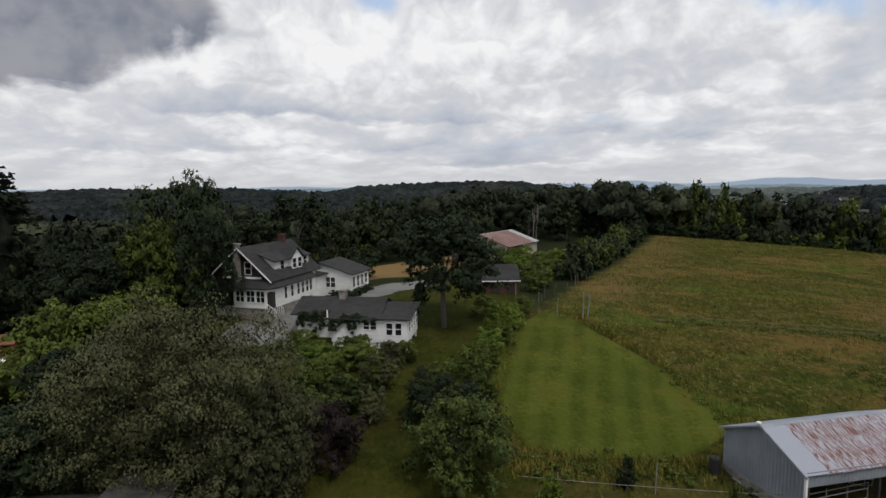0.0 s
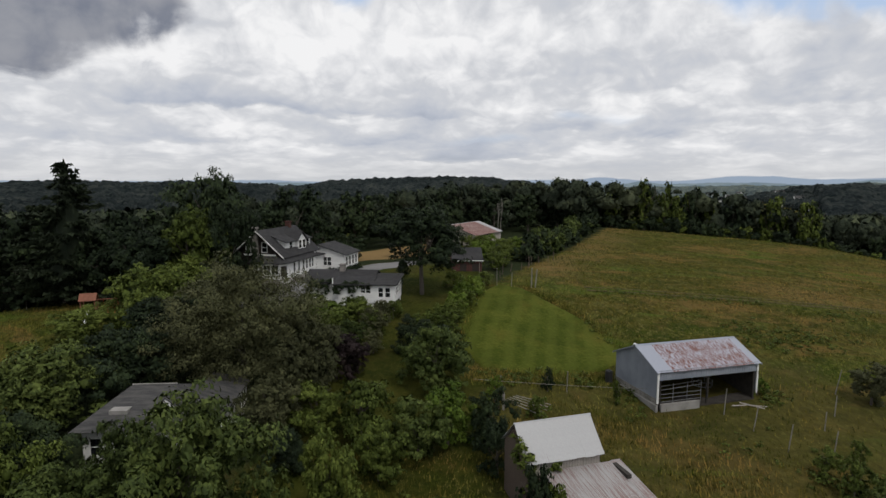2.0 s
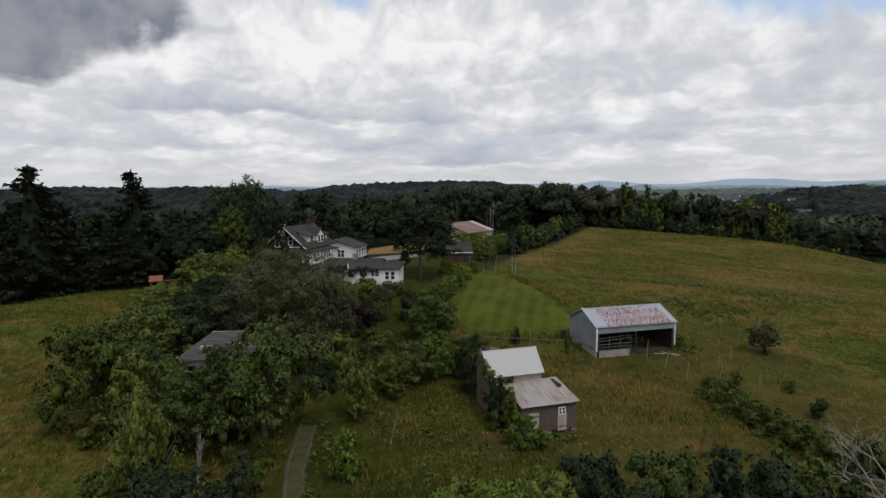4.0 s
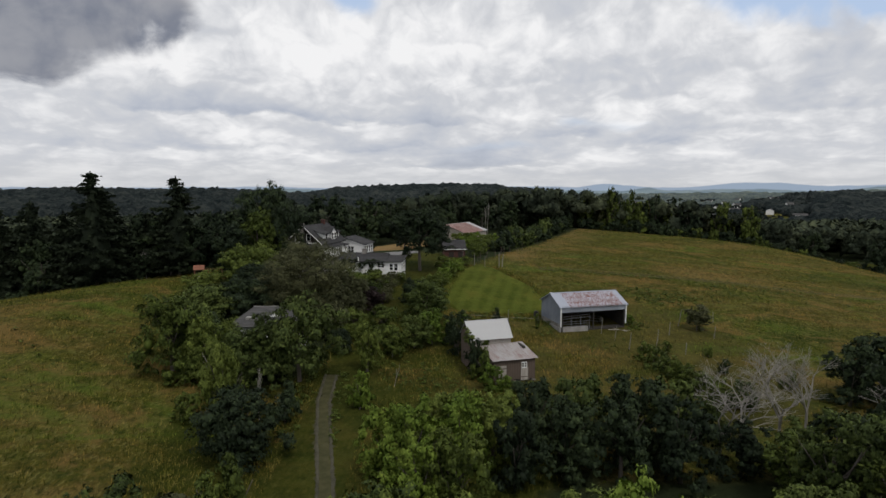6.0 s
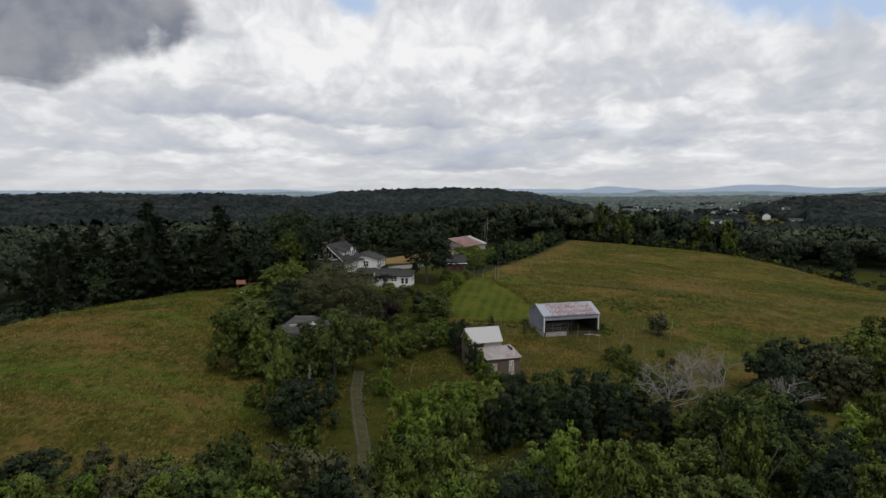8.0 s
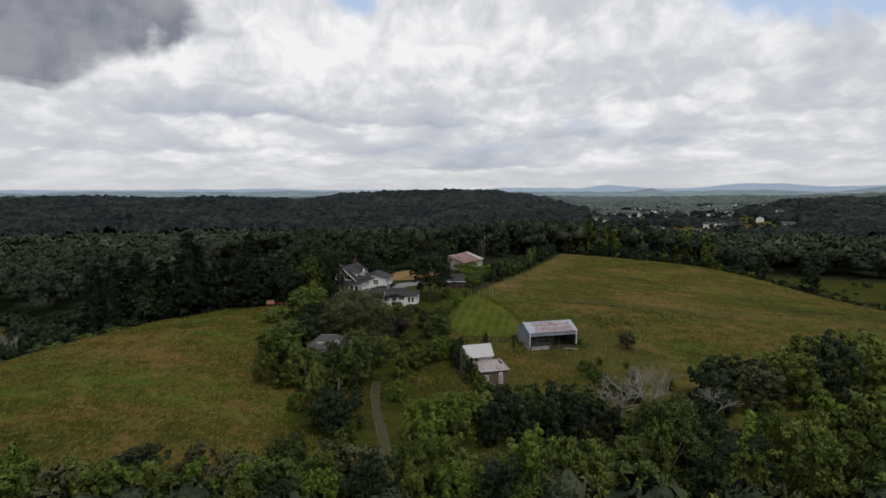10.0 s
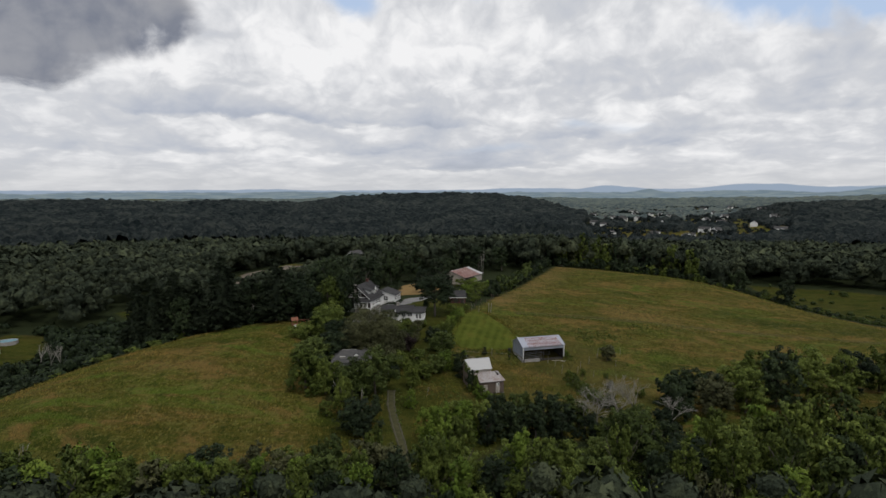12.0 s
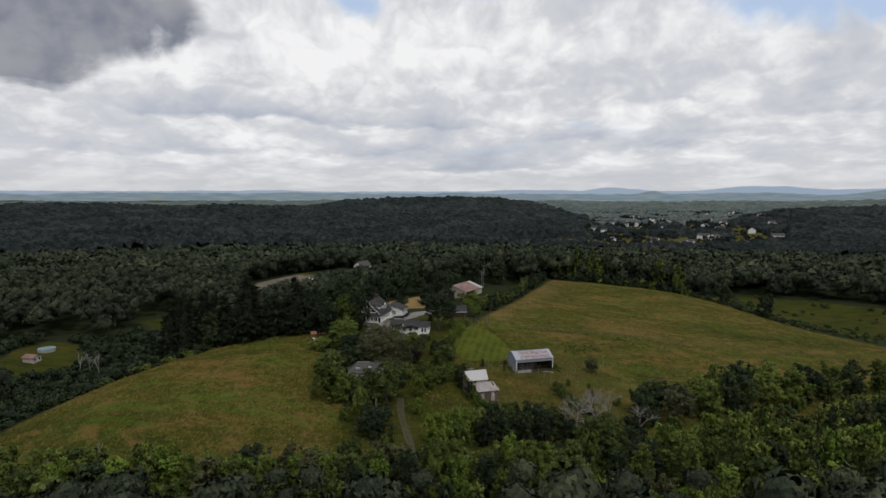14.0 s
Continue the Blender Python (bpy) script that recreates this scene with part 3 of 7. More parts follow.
POOL_GLADE = [(-194, 102), (-180, 90), (-164, 94), (-163, 110), (-176, 128), (-190, 130), (-197, 116)]
OPEN = [MEADOW_WEST, MEADOW_EAST, YARD, LANE, HAYFIELD, FAR_STRIP, TAN_FIELD, DIRT_LOT, LOT_FRONT, HOUSE_GLADE, GLADE, POOL_GLADE]


def clear_of(x, y, polys, grow=0.0):
    hit = np.zeros(len(np.atleast_1d(x)), dtype=bool)
    for p in polys:
        hit |= inside(x, y, p)
        if grow:
            for a in range(0, 360, 60):
                hit |= inside(x + grow * math.cos(radians(a)), y + grow * math.sin(radians(a)), p)
    return hit


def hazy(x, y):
    """The open country beyond the first ridges, coloured paler to stand in for haze."""
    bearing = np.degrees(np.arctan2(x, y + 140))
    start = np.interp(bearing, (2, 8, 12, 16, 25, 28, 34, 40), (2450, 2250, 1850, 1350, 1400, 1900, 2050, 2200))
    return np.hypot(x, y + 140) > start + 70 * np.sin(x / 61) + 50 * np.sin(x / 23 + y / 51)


def town_open(x, y):
    """Fields, yards and streets between the trees of the far town."""
    return inside(x, y, TOWN) & (np.sin(x / 43 + 2 * np.sin(y / 83)) * np.sin(y / 77 + 1.5 * np.sin(x / 59)) > -0.22)


def lines(lo, hi, a, b, step, growth, first):
    inner = list(np.arange(a, b + step / 2, step))
    out, s, v = [], first, b
    while v < hi:
        v += s
        s *= growth
        out.append(min(v, hi))
    left, s, v = [], first, a
    while v > lo:
        v -= s
        s *= growth
        left.append(max(v, lo))
    return np.array(left[::-1] + inner + out)


def build_ground():
    gx = lines(-4850, 4850, -240, 280, 2.6, 1.06, 3.0)
    gy = lines(-900, 4850, -150, 260, 2.6, 1.06, 3.0)
    X, Y = np.meshgrid(gx, gy)
    x, y = X.ravel(), Y.ravel()
    z = ground_z(x, y)
    rng = np.random.default_rng(3)
    near = (np.hypot(x, y) < 300)
    mown = (x > -1) & (x < 26) & (y > 41) & (y < 81)
    z = z + near * np.where(mown, -0.10, rng.normal(0, 0.05, len(z)))
    nx, ny = len(gx), len(gy)
    i = np.arange(nx * ny).reshape(ny, nx)
    faces = np.stack([i[:-1, :-1], i[:-1, 1:], i[1:, 1:], i[1:, :-1]], axis=-1).reshape(-1, 4)
    me = mesh_from("ground", np.stack([x, y, z], axis=1), faces, GROUND, True)
    open_land = clear_of(x, y, OPEN) | town_open(x, y)
    r = np.hypot(x, y)
    patch = (np.sin(x / 170 + 2 * np.sin(y / 230)) * np.sin(y / 310 + 1.3 * np.sin(x / 260)) > 0.35) & (r > 2300)
    woods = np.where(open_land | patch, 0.0, 1.0)
    # lighter ground out there too, haze put into its colour
    woods = np.where(hazy(x, y) & (woods > 0), 0.3, woods)
    woods = np.where(patch, np.maximum(woods, 0.4), woods)
    dry = np.where(clear_of(x, y, [HAYFIELD]), 1.0, 0.0) + 0.16 * clear_of(x, y, [TAN_FIELD]) 
    along = ((x - 9) * 49 + (y - 80) * 102) / 113.2
    across = ((x - 9) * 102 - (y - 80) * 49) / 113.2
    fringe = np.exp(-((across - 4) / 8.0) ** 2) * np.clip(along / 20, 0, 1) * inside(x, y, MEADOW_EAST)
    crest = np.exp(-((y - 178 + 0.15 * np.maximum(x - 100, 0)) / 7.0) ** 2) * inside(x, y, MEADOW_EAST) * (x < 150)
    dry = dry + np.clip(0.30 * fringe + 0.26 * crest, 0, 0.36)
    lush = np.where(clear_of(x, y, [YARD, LANE, GLADE, POOL_GLADE, LOT_FRONT, HOUSE_GLADE, FAR_STRIP]), 1.0, 0.0)
    worn = [(4, 10), (24, -4), (44, 6), (54, 28), (44, 48), (34, 52), (18, 44), (4, 42)]
    lush = np.maximum(lush, 0.72 * inside(x, y, worn))
    dry = dry + 0.10 * inside(x, y, worn)
    for name, vals in (("woods", woods), ("dry", dry), ("lush", lush)):
        at = me.attributes.new(name, "FLOAT", "POINT")
        at.data.foreach_set("value", vals.astype(np.float32))
    return tagged(new("ground", me), "rolling meadow and woodland floor of dry summer grass", "ground", kind="structure")


build_ground()


def sheet(name, poly, mat, lift, label, category, step=1.5):
    """A thin surface laid on the ground inside a plan polygon."""
    xs, ys = [p[0] for p in poly], [p[1] for p in poly]
    gx, gy = np.arange(min(xs), max(xs) + step, step), np.arange(min(ys), max(ys) + step, step)
    X, Y = np.meshgrid(gx, gy)
    x, y = X.ravel(), Y.ravel()
    nx, ny = len(gx), len(gy)
    i = np.arange(nx * ny).reshape(ny, nx)
    f = np.stack([i[:-1, :-1], i[:-1, 1:], i[1:, 1:], i[1:, :-1]], axis=-1).reshape(-1, 4)
    keep = inside(x[f].mean(axis=1), y[f].mean(axis=1), poly)
    f = f[keep]
    used, inv = np.unique(f, return_inverse=True)
    v = np.stack([x, y, ground_z(x, y) + lift], axis=1)[used]
    rim = np.bincount(inv.ravel(), minlength=len(used)) < 4
    rng = np.random.default_rng(len(poly))
    v[rim, 2] -= lift + 0.04
    v[:, :2] += (rim * 0.3 * step)[:, None] * rng.uniform(-1, 1, (len(used), 2))
    me = mesh_from(name, v, inv.reshape(-1, 4), mat, True)
    return tagged(new(name, me), label, category, kind="structure")


sheet("lawn", [(4, 45), (9, 43.5), (15, 44), (18, 45.5), (22, 49), (23.5, 52), (21, 58), (19, 63), (15.5, 70), (13, 76), (9, 78), (6, 73), (3, 66), (1.5, 58), (2, 50)],
      LAWN, 0.16, "mown green lawn with faint mower stripes", "lawn", 0.25)
sheet("driveway", [(-30, 60), (-20, 62.5), (-19, 66), (-22, 69), (-22, 74), (-18, 80), (-15, 84), (-10, 90), (-4, 96), (-6, 101), (-14, 97), (-20, 90), (-24, 78), (-30, 70)],
      ASPHALT, 0.16, "pale grey gravel driveway beside the white house", "driveway", 0.8)
sheet("dirt_lot", [(-134, 236), (-112, 230), (-96, 256), (-92, 268), (-112, 284), (-138, 274)], ASPHALT_DIRT, 0.16, "bare grey-brown earth lot among the trees", "dirt lot", 2.0)
MOWN_MAT = plain("flattened_grass", (0.030, 0.030, 0.008), (0.085, 0.066, 0.022), 0.8, 0.95, 0, 0.03, 5)
LANE_MAT = plain("worn_gravel_track", (0.030, 0.031, 0.017), (0.078, 0.070, 0.050), 0.9, 0.95, 0, 0.03, 6)
WORN_MAT = plain("grassy_gravel", (0.026, 0.030, 0.008), (0.060, 0.054, 0.022), 1.3, 0.95, 0, 0.03, 5)


def strip(name, line, width, mat, lift, label, category, seed):
    """A worn strip along a plan line, with an uneven edge."""
    rng = np.random.default_rng(seed)
    pts = np.array(line, dtype=float)
    s = np.concatenate([[0], np.cumsum(np.hypot(*np.diff(pts, axis=0).T))])
    k = np.arange(0, s[-1], 0.35)
    x, y = np.interp(k, s, pts[:, 0]), np.interp(k, s, pts[:, 1])
    dx, dy = np.gradient(x), np.gradient(y)
    ln = np.hypot(dx, dy)
    nx, ny = dy / ln, -dx / ln
    rows = []
    for side in (-1, -0.4, 0.4, 1):
        o = width / 2 * side * (1 + (abs(side) == 1) * rng.normal(0, 0.28, len(k)))
        px, py = x + nx * o, y + ny * o
        rows.append(np.stack([px, py, ground_z(px, py) + lift - 0.10 * (abs(side) == 1)], axis=1))
    n = len(k)
    v = np.concatenate(rows)
    i = np.arange(n - 1)[:, None]
    f = np.concatenate([i + n * r + np.array([0, 1, n + 1, n]) for r in range(3)])
    me = mesh_from(name, v, f, mat, True)
    return tagged(new(name, me), label, category, kind="structure")


LANE_LINE = ((-6.3, -32), (-7.4, -20), (-9.2, -9), (-11.4, 1), (-13.0, 9), (-13.6, 17))
strip("track", LANE_LINE, 1.7, WORN_MAT, 0.13, "grassy gravel lane worn into the meadow", "track", 39)
for k, off in enumerate((-0.72, 0.72)):
    strip("track", [(x + off, y) for x, y in LANE_LINE], 0.36, LANE_MAT, 0.17, "worn gravel wheel rut in the grass lane", "track", 40 + k)
for k, off in enumerate((0.0, 1.9)):
    strip("mown_track", [(24, 76.6 + off), (38, 75.9 + off), (76, 76.8 + off), (118, 75.4 + off), (162, 72.0 + off), (184, 66 + off)], 0.6, MOWN_MAT, 0.10, "narrow dark track worn across the hay meadow", "track", 50 + k)

# ---------- pole barn ----------
def ribbed(bm, x0, x1, z0, z1, y, pitch=0.3, depth=0.03):
    """A ribbed sheet in the xz plane with thickness: ribs stand out along -y."""
    xs = np.arange(x0, x1 - 1e-6, pitch)
    prof = []
    for x in xs:
        e = min(x + pitch, x1)
        w = e - x
        prof += [(x, y), (x + w * 0.6, y), (x + w * 0.7, y - depth), (x + w * 0.9, y - depth)]
    prof.append((x1, y))
    lo = [bm.verts.new((a, b, z0)) for a, b in prof]
    hi = [bm.verts.new((a, b, z1)) for a, b in prof]
    for i in range(len(prof) - 1):
        bm.faces.new((lo[i], lo[i + 1], hi[i + 1], hi[i]))


def roof_sheet_mesh(name, w, length, mat, ribs=3, rise=0.035):
    """One roofing sheet, lying in local xy with its length along y."""
    prof = []
    for k in range(ribs):
        x = w * k / ribs
        s = w / ribs
        prof += [(x, 0), (x + 0.35 * s, 0), (x + 0.5 * s, rise), (x + 0.65 * s, 0)]
    prof.append((w, 0))
    v, f = [], []
    n = len(prof)
    for y in (0, length):
        v += [(a, y, b) for a, b in prof]
    for y in (0, length):
        v += [(a, y, -0.03) for a, b in (prof[0], prof[-1])]
    f = [(i, i + 1, n + i + 1, n + i) for i in range(n - 1)]
    f += [(0, n, 2 * n + 2, 2 * n), (n - 1, 2 * n + 1, 2 * n + 3, 2 * n - 1), (2 * n, 2 * n + 2, 2 * n + 3, 2 * n + 1)]
    return mesh_from(name, v, f, mat)


def lay_sheets(parent, mesh, count, w, start, along, down, seed, jitter=0.02, mesh2=None, pick=()):
    """Lays sheets side by side from start; along: unit vector of the ridge, down: unit vector from the ridge to the eave."""
    rnd = random.Random(seed)
    a, d = Vector(along), Vector(down)
    n = a.cross(d)
    if n.z < 0:
        n = -n
    for i in range(count):
        ob = new("roof_sheet", mesh2 if (mesh2 and i in pick) else mesh)
        ob.parent = parent
        p = Vector(start) + a * (i * w) + n * (0.02 + rnd.uniform(0, jitter)) + d * rnd.uniform(-0.04, 0.04)
        m = Matrix((a, d, a.cross(d))).transposed().to_4x4()
        m.translation = p
        ob.matrix_basis = m


def pole_barn():
    ang = math.degrees(math.atan2(3.16, 11.8))
    z = -0.25
    t = thing("pole_barn", "pale grey metal pole barn with rust-streaked roof, open front", "barn", pose(21.0, 36.3, z, 0, 0, ang))
    L, D, H, HR, B = 12.2, 7.7, 4.25, 5.95, 1.1
    for x in (0.0, L):
        bm = bmesh.new()
        gable(bm, 0, D, 0, 0.06, B, H, HR)
        for v in bm.verts:
            v.co = Vector((x + (v.co.y if x == 0 else -v.co.y), v.co.x, v.co.z))
        wall = part("gable_wall", bm, STEEL, t)
        for i in range(1, 25):
            y = D * i / 25
            top = H + (HR - H) * (1 - abs(y - D / 2) / (D / 2))
            part("rib", boxed(x - 0.03, y - 0.02, B, x - 0.002, y + 0.02, top - 0.05) if x == 0 else boxed(x + 0.002, y - 0.02, B, x + 0.03, y + 0.02, top - 0.05), STEEL, wall)
    bm = bmesh.new()
    ribbed(bm, 0.06, L - 0.06, B - 0.2, H, D - 0.02)
    box(bm, 0.06, D - 0.018, B - 0.2, L - 0.06, D, H)
    part("back_wall", bm, STEEL, t)
    bm = bmesh.new()
    ribbed(bm, 0.1, L - 0.1, H - 0.95, H, -0.04)
    box(bm, 0.1, -0.036, H - 0.95, L - 0.1, 0.0, H)
    part("header_panel", bm, STEEL, t)
    part("header_trim", boxed(0.0, -0.085, H - 0.04, L, -0.045, H + 0.09), STEEL, t)
    for x in (0.0, L):
        part("corner_trim", boxed(x - 0.09, -0.09, B - 0.2, x + 0.07, 0.07, H), TRIM, t)
    for x in (0.35, L / 2, L - 0.3):
        part("post", boxed(x - 0.09, 0.08, -0.3, x + 0.09, 0.26, H), DARK_IN, t)
    for x in (0.4, L / 3, 2 * L / 3, L - 0.4):
        part("inner_post", boxed(x - 0.08, D - 0.3, -0.3, x + 0.08, D - 0.14, H), DARK_IN, t)
    for i in range(9):
        x = 0.3 + (L - 0.6) * i / 8
        bm = bmesh.new()
        rod(bm, (x, 0.1, H - 0.1), (x, D / 2, HR - 0.15), 0.05, sides=4)
        rod(bm, (x, D - 0.1, H - 0.1), (x, D / 2, HR - 0.15), 0.05, sides=4)
        rod(bm, (x, 0.1, H - 0.12), (x, D - 0.1, H - 0.12), 0.05, sides=4)
        part("truss", bm, DARK_IN, t)
    # lining sheets added inside, their dark colour standing in for the barn's shade
    part("shade_lining", boxed(0.12, D - 0.12, -0.3, L - 0.12, D - 0.08, H - 0.05), DARK_IN, t, "dark lining added for the barn's inner shade")
    for x in (0.1, L - 0.14):
        part("shade_lining", boxed(x, 0.3, 0.2, x + 0.04, D - 0.12, H - 0.05), DARK_IN, t, "dark lining added for the barn's inner shade")
    # floor coloured dark for the same inner shade
    part("dirt_floor", boxed(0.1, 0.1, -0.3, L - 0.1, D - 0.12, 0.28), DARK_IN, t, "dirt floor, coloured dark for inner shade")
    # knee walls of concrete
    bm = bmesh.new()
    box(bm, -0.25, -0.1, -0.5, 0.0, D + 0.1, B - 0.35)
    box(bm, 0.3, -0.25, -0.5, 4.9, 0.0, 0.85)
    box(bm, 0.0, D - 0.1, -0.5, L, D + 0.15, B - 0.15)
    part("knee_wall", bm, CONCRETE, t)
    bm = bmesh.new()
    for z2 in (0.75, 0.95, 1.15):
        box(bm, -0.07, 0.0, z2, -0.02, D, z2 + 0.16)
    part("skirt_board", bm, POST, t)
    # roof sheets
    slope = Vector((0, -(D / 2 + 0.25), -(HR - H) * (1 + 0.25 / (D / 2))))
    ln = slope.length
    n = 14
    w = (L + 0.5) / n
    rust = roof_sheet_mesh("roof_sheet", w, ln, ROOF_BARN)
    clean = roof_sheet_mesh("roof_sheet", w, ln, ROOF_BARN_CLEAN)
    lay_sheets(t, rust, n, w, (-0.25, D / 2, HR), (1, 0, 0), slope.normalized(), 4, 0.012, clean, (0, 1, 13))
    s2 = Vector((0, D / 2 + 0.25, slope.z))
    lay_sheets(t, clean, n, w, (-0.25, D / 2, HR), (1, 0, 0), s2.normalized(), 5, 0.012)
    bm = bmesh.new()
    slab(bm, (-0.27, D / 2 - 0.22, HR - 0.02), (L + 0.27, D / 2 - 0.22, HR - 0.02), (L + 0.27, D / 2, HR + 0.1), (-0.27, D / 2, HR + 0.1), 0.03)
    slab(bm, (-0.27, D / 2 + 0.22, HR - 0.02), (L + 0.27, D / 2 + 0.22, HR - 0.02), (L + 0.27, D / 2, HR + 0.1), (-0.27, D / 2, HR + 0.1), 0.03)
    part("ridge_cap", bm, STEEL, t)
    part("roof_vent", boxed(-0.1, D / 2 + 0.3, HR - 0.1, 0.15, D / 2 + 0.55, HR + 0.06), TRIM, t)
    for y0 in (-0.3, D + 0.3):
        for x in (-0.3, L + 0.2):
            bm = bmesh.new()
            slab(bm, (x, D / 2, HR + 0.03), (x, y0, H - 0.1), (x + 0.1, y0, H - 0.1), (x + 0.1, D / 2, HR + 0.03), 0.14)
            part("rake_trim", bm, STEEL, t)
    return t


pole_barn()


def pipe_gate(x0, x1, m):
    t = thing("pipe_gate", "grey tubular steel gate in the barn opening", "gate", m)
    for zz in (0.35, 0.75, 1.15, 1.6, 2.0):
        bm = bmesh.new()
        rod(bm, (x0, 0, zz), (x1, 0, zz + (0.25 if zz > 1.5 else 0.0)), 0.035)
        part("rail", bm, GATE, t)
    for i in range(4):
        x = x0 + (x1 - x0) * i / 3
        bm = bmesh.new()
        rod(bm, (x, 0, -0.3), (x, 0, 2.25), 0.04)
        part("upright", bm, GATE, t)


BARN_M = pose(21.0, 36.3, -0.25, 0, 0, math.degrees(math.atan2(3.16, 11.8)))
pipe_gate(0.5, 5.6, BARN_M @ pose(0, 0.5, 0.45))


def farm_clutter():
    t = thing("hay_feeder", "dark steel hay feeder inside the barn", "feeder", BARN_M @ pose(8.8, 4.2, 0.1))
    for zz in (0.1, 0.6, 1.1):
        bm = bmesh.new()
        for i in range(12):
            a, b = 2 * math.pi * i / 12, 2 * math.pi * (i + 1) / 12
            rod(bm, (1.1 * math.cos(a), 1.1 * math.sin(a), zz), (1.1 * math.cos(b), 1.1 * math.sin(b), zz), 0.04, sides=5)
        part("hoop", bm, GATE, t)
    for i in range(10):
        a = 2 * math.pi * i / 10
        bm = bmesh.new()
        rod(bm, (1.1 * math.cos(a), 1.1 * math.sin(a), 0.0), (1.1 * math.cos(a), 1.1 * math.sin(a), 1.15), 0.03, sides=5)
        part("bar", bm, GATE, t)
    drum = thing("barrel", "black barrel standing behind the barn", "barrel", pose(17.9, 42.6, gz(17.9, 42.6)))
    bm = bmesh.new()
    for z0, z1, r0, r1 in ((0, 0.1, 0.36, 0.4), (0.1, 1.3, 0.4, 0.4), (1.3, 1.4, 0.4, 0.34)):
        rod(bm, (0, 0, z0), (0, 0, z1), r0, r1, 14)
    part("body", bm, BLACK, drum)
    part("lid", boxed(-0.1, -0.1, 1.4, 0.1, 0.1, 1.46), BLACK, drum)
    for k, (u, v, r) in enumerate(((9.5, -0.9, 20), (10.6, -1.2, -30), (11.6, -1.6, 5))):
        p = BARN_M @ Vector((u, v, 0))
        ob = part("plank", boxed(-1.2, -0.08, 0.03, 1.2, 0.08, 0.1), PALE_BOARD)
        ob.matrix_basis = pose(p.x, p.y, gz(p.x, p.y), 0, 6, r)
        tagged(ob, "loose weathered plank lying by the barn", "plank", "planks by the barn")


farm_clutter()


# ---------- weathered shed with a lean-to ----------
def old_shed():
    ang = math.degrees(math.atan2(0.29, 0.957))
    z = -2.0
    t = thing("old_shed", "weathered grey board shed with a pale metal roof and lean-to", "shed", pose(5.13, 19.35, z, 0, 0, ang))
    W, D, H, HR, RY = 6.0, 4.0, 5.15, 7.1, 1.9
    # upper block: boards
    rnd = random.Random(8)
    bm = bmesh.new()
    box(bm, 0.08, 0.08, 0.0, W - 0.08, D - 0.08, H - 0.15)
    part("frame", bm, DARK_IN, t)
    plank = {}

    def board(x0, y0, x1, y1, z0, z1, mat):
        key = mat.name
        d = Vector((x1 - x0, y1 - y0, 0))
        if key not in plank:
            plank[key] = mesh_from("board", [(0, 0, 0), (1, 0, 0), (1, 0.03, 0), (0, 0.03, 0), (0, 0, 1), (1, 0, 1), (1, 0.03, 1), (0, 0.03, 1)],
                                   [(0, 1, 5, 4), (1, 2, 6, 5), (2, 3, 7, 6), (3, 0, 4, 7), (4, 5, 6, 7), (3, 2, 1, 0)], mat)
        ob = new("board", plank[key])
        ob.parent = t
        ob.matrix_basis = pose(x0, y0, z0, 0, 0, math.degrees(math.atan2(d.y, d.x))) @ Matrix.Diagonal((d.length, 1, z1 - z0, 1))

    n = 26
    for i in range(n):
        x0, x1 = W * i / n, W * (i + 1) / n - 0.015
        board(x0, 0.0 - rnd.uniform(0, 0.02), x1, 0.0, 3.9, H - 0.02, PALE_BOARD)
        board(x0, 0.03, x1, 0.03, rnd.uniform(-0.1, 0.2), 3.9, OLD_BOARD)
        board(x1, D, x0, D, 0, H, OLD_BOARD)
    n = 17
    for i in range(n):
        y0, y1 = D * i / n, D * (i + 1) / n - 0.015
        ym = (y0 + y1) / 2
        top = H + (HR - H) * (1 - abs(ym - RY) / (RY if ym < RY else D - RY))
        board(0, y1, 0, y0, rnd.uniform(-0.1, 0.3), top - 0.08, OLD_BOARD)
        board(W, y0, W, y1, rnd.uniform(-0.1, 0.3), top - 0.08, OLD_BOARD)
    nsh = 8
    w = (W + 0.4) / nsh
    dn = Vector((0, -(RY + 0.3), -(HR - H) * (1 + 0.3 / RY)))
    lay_sheets(t, roof_sheet_mesh("roof_sheet", w, dn.length, ROOF_SHED, 4, 0.02), nsh, w, (-0.2, RY, HR), (1, 0, 0), dn.normalized(), 7, 0.02)
    up = Vector((0, D - RY + 0.2, -(HR - H) * (1 + 0.2 / (D - RY))))
    lay_sheets(t, roof_sheet_mesh("roof_sheet", w, up.length, ROOF_SHED, 4, 0.02), nsh, w, (-0.2, RY, HR), (1, 0, 0), up.normalized(), 9, 0.02)
    bm = bmesh.new()
    rod(bm, (-0.25, RY, HR + 0.03), (W + 0.25, RY, HR + 0.03), 0.07, sides=6)
    part("ridge_cap", bm, ROOF_SHED, t)
    # lean-to
    x0, x1, y0, y1, zt, ze = 1.4, 7.35, -5.0, -0.12, 4.1, 3.3
    bm = bmesh.new()
    box(bm, x0 + 0.08, y0 + 0.08, 0.25, x1 - 0.08, y1, ze - 0.06)
    part("leanto_frame", bm, DARK_IN, t)
    n = 24
    for i in range(n):
        a, b = x0 + (x1 - x0) * i / n, x0 + (x1 - x0) * (i + 1) / n - 0.012
        board(a, y0 - rnd.uniform(0, 0.02), b, y0, rnd.uniform(0.35, 0.65), ze - 0.05, OLD_BOARD)
    n = 19
    for i in range(n):
        a, b = y0 + (y1 - y0) * i / n, y0 + (y1 - y0) * (i + 1) / n - 0.012
        top = ze + (zt - ze) * (a - y0) / (y1 - y0)
        board(x1, a, x1, b, rnd.uniform(0.3, 0.6), top - 0.05, OLD_BOARD)
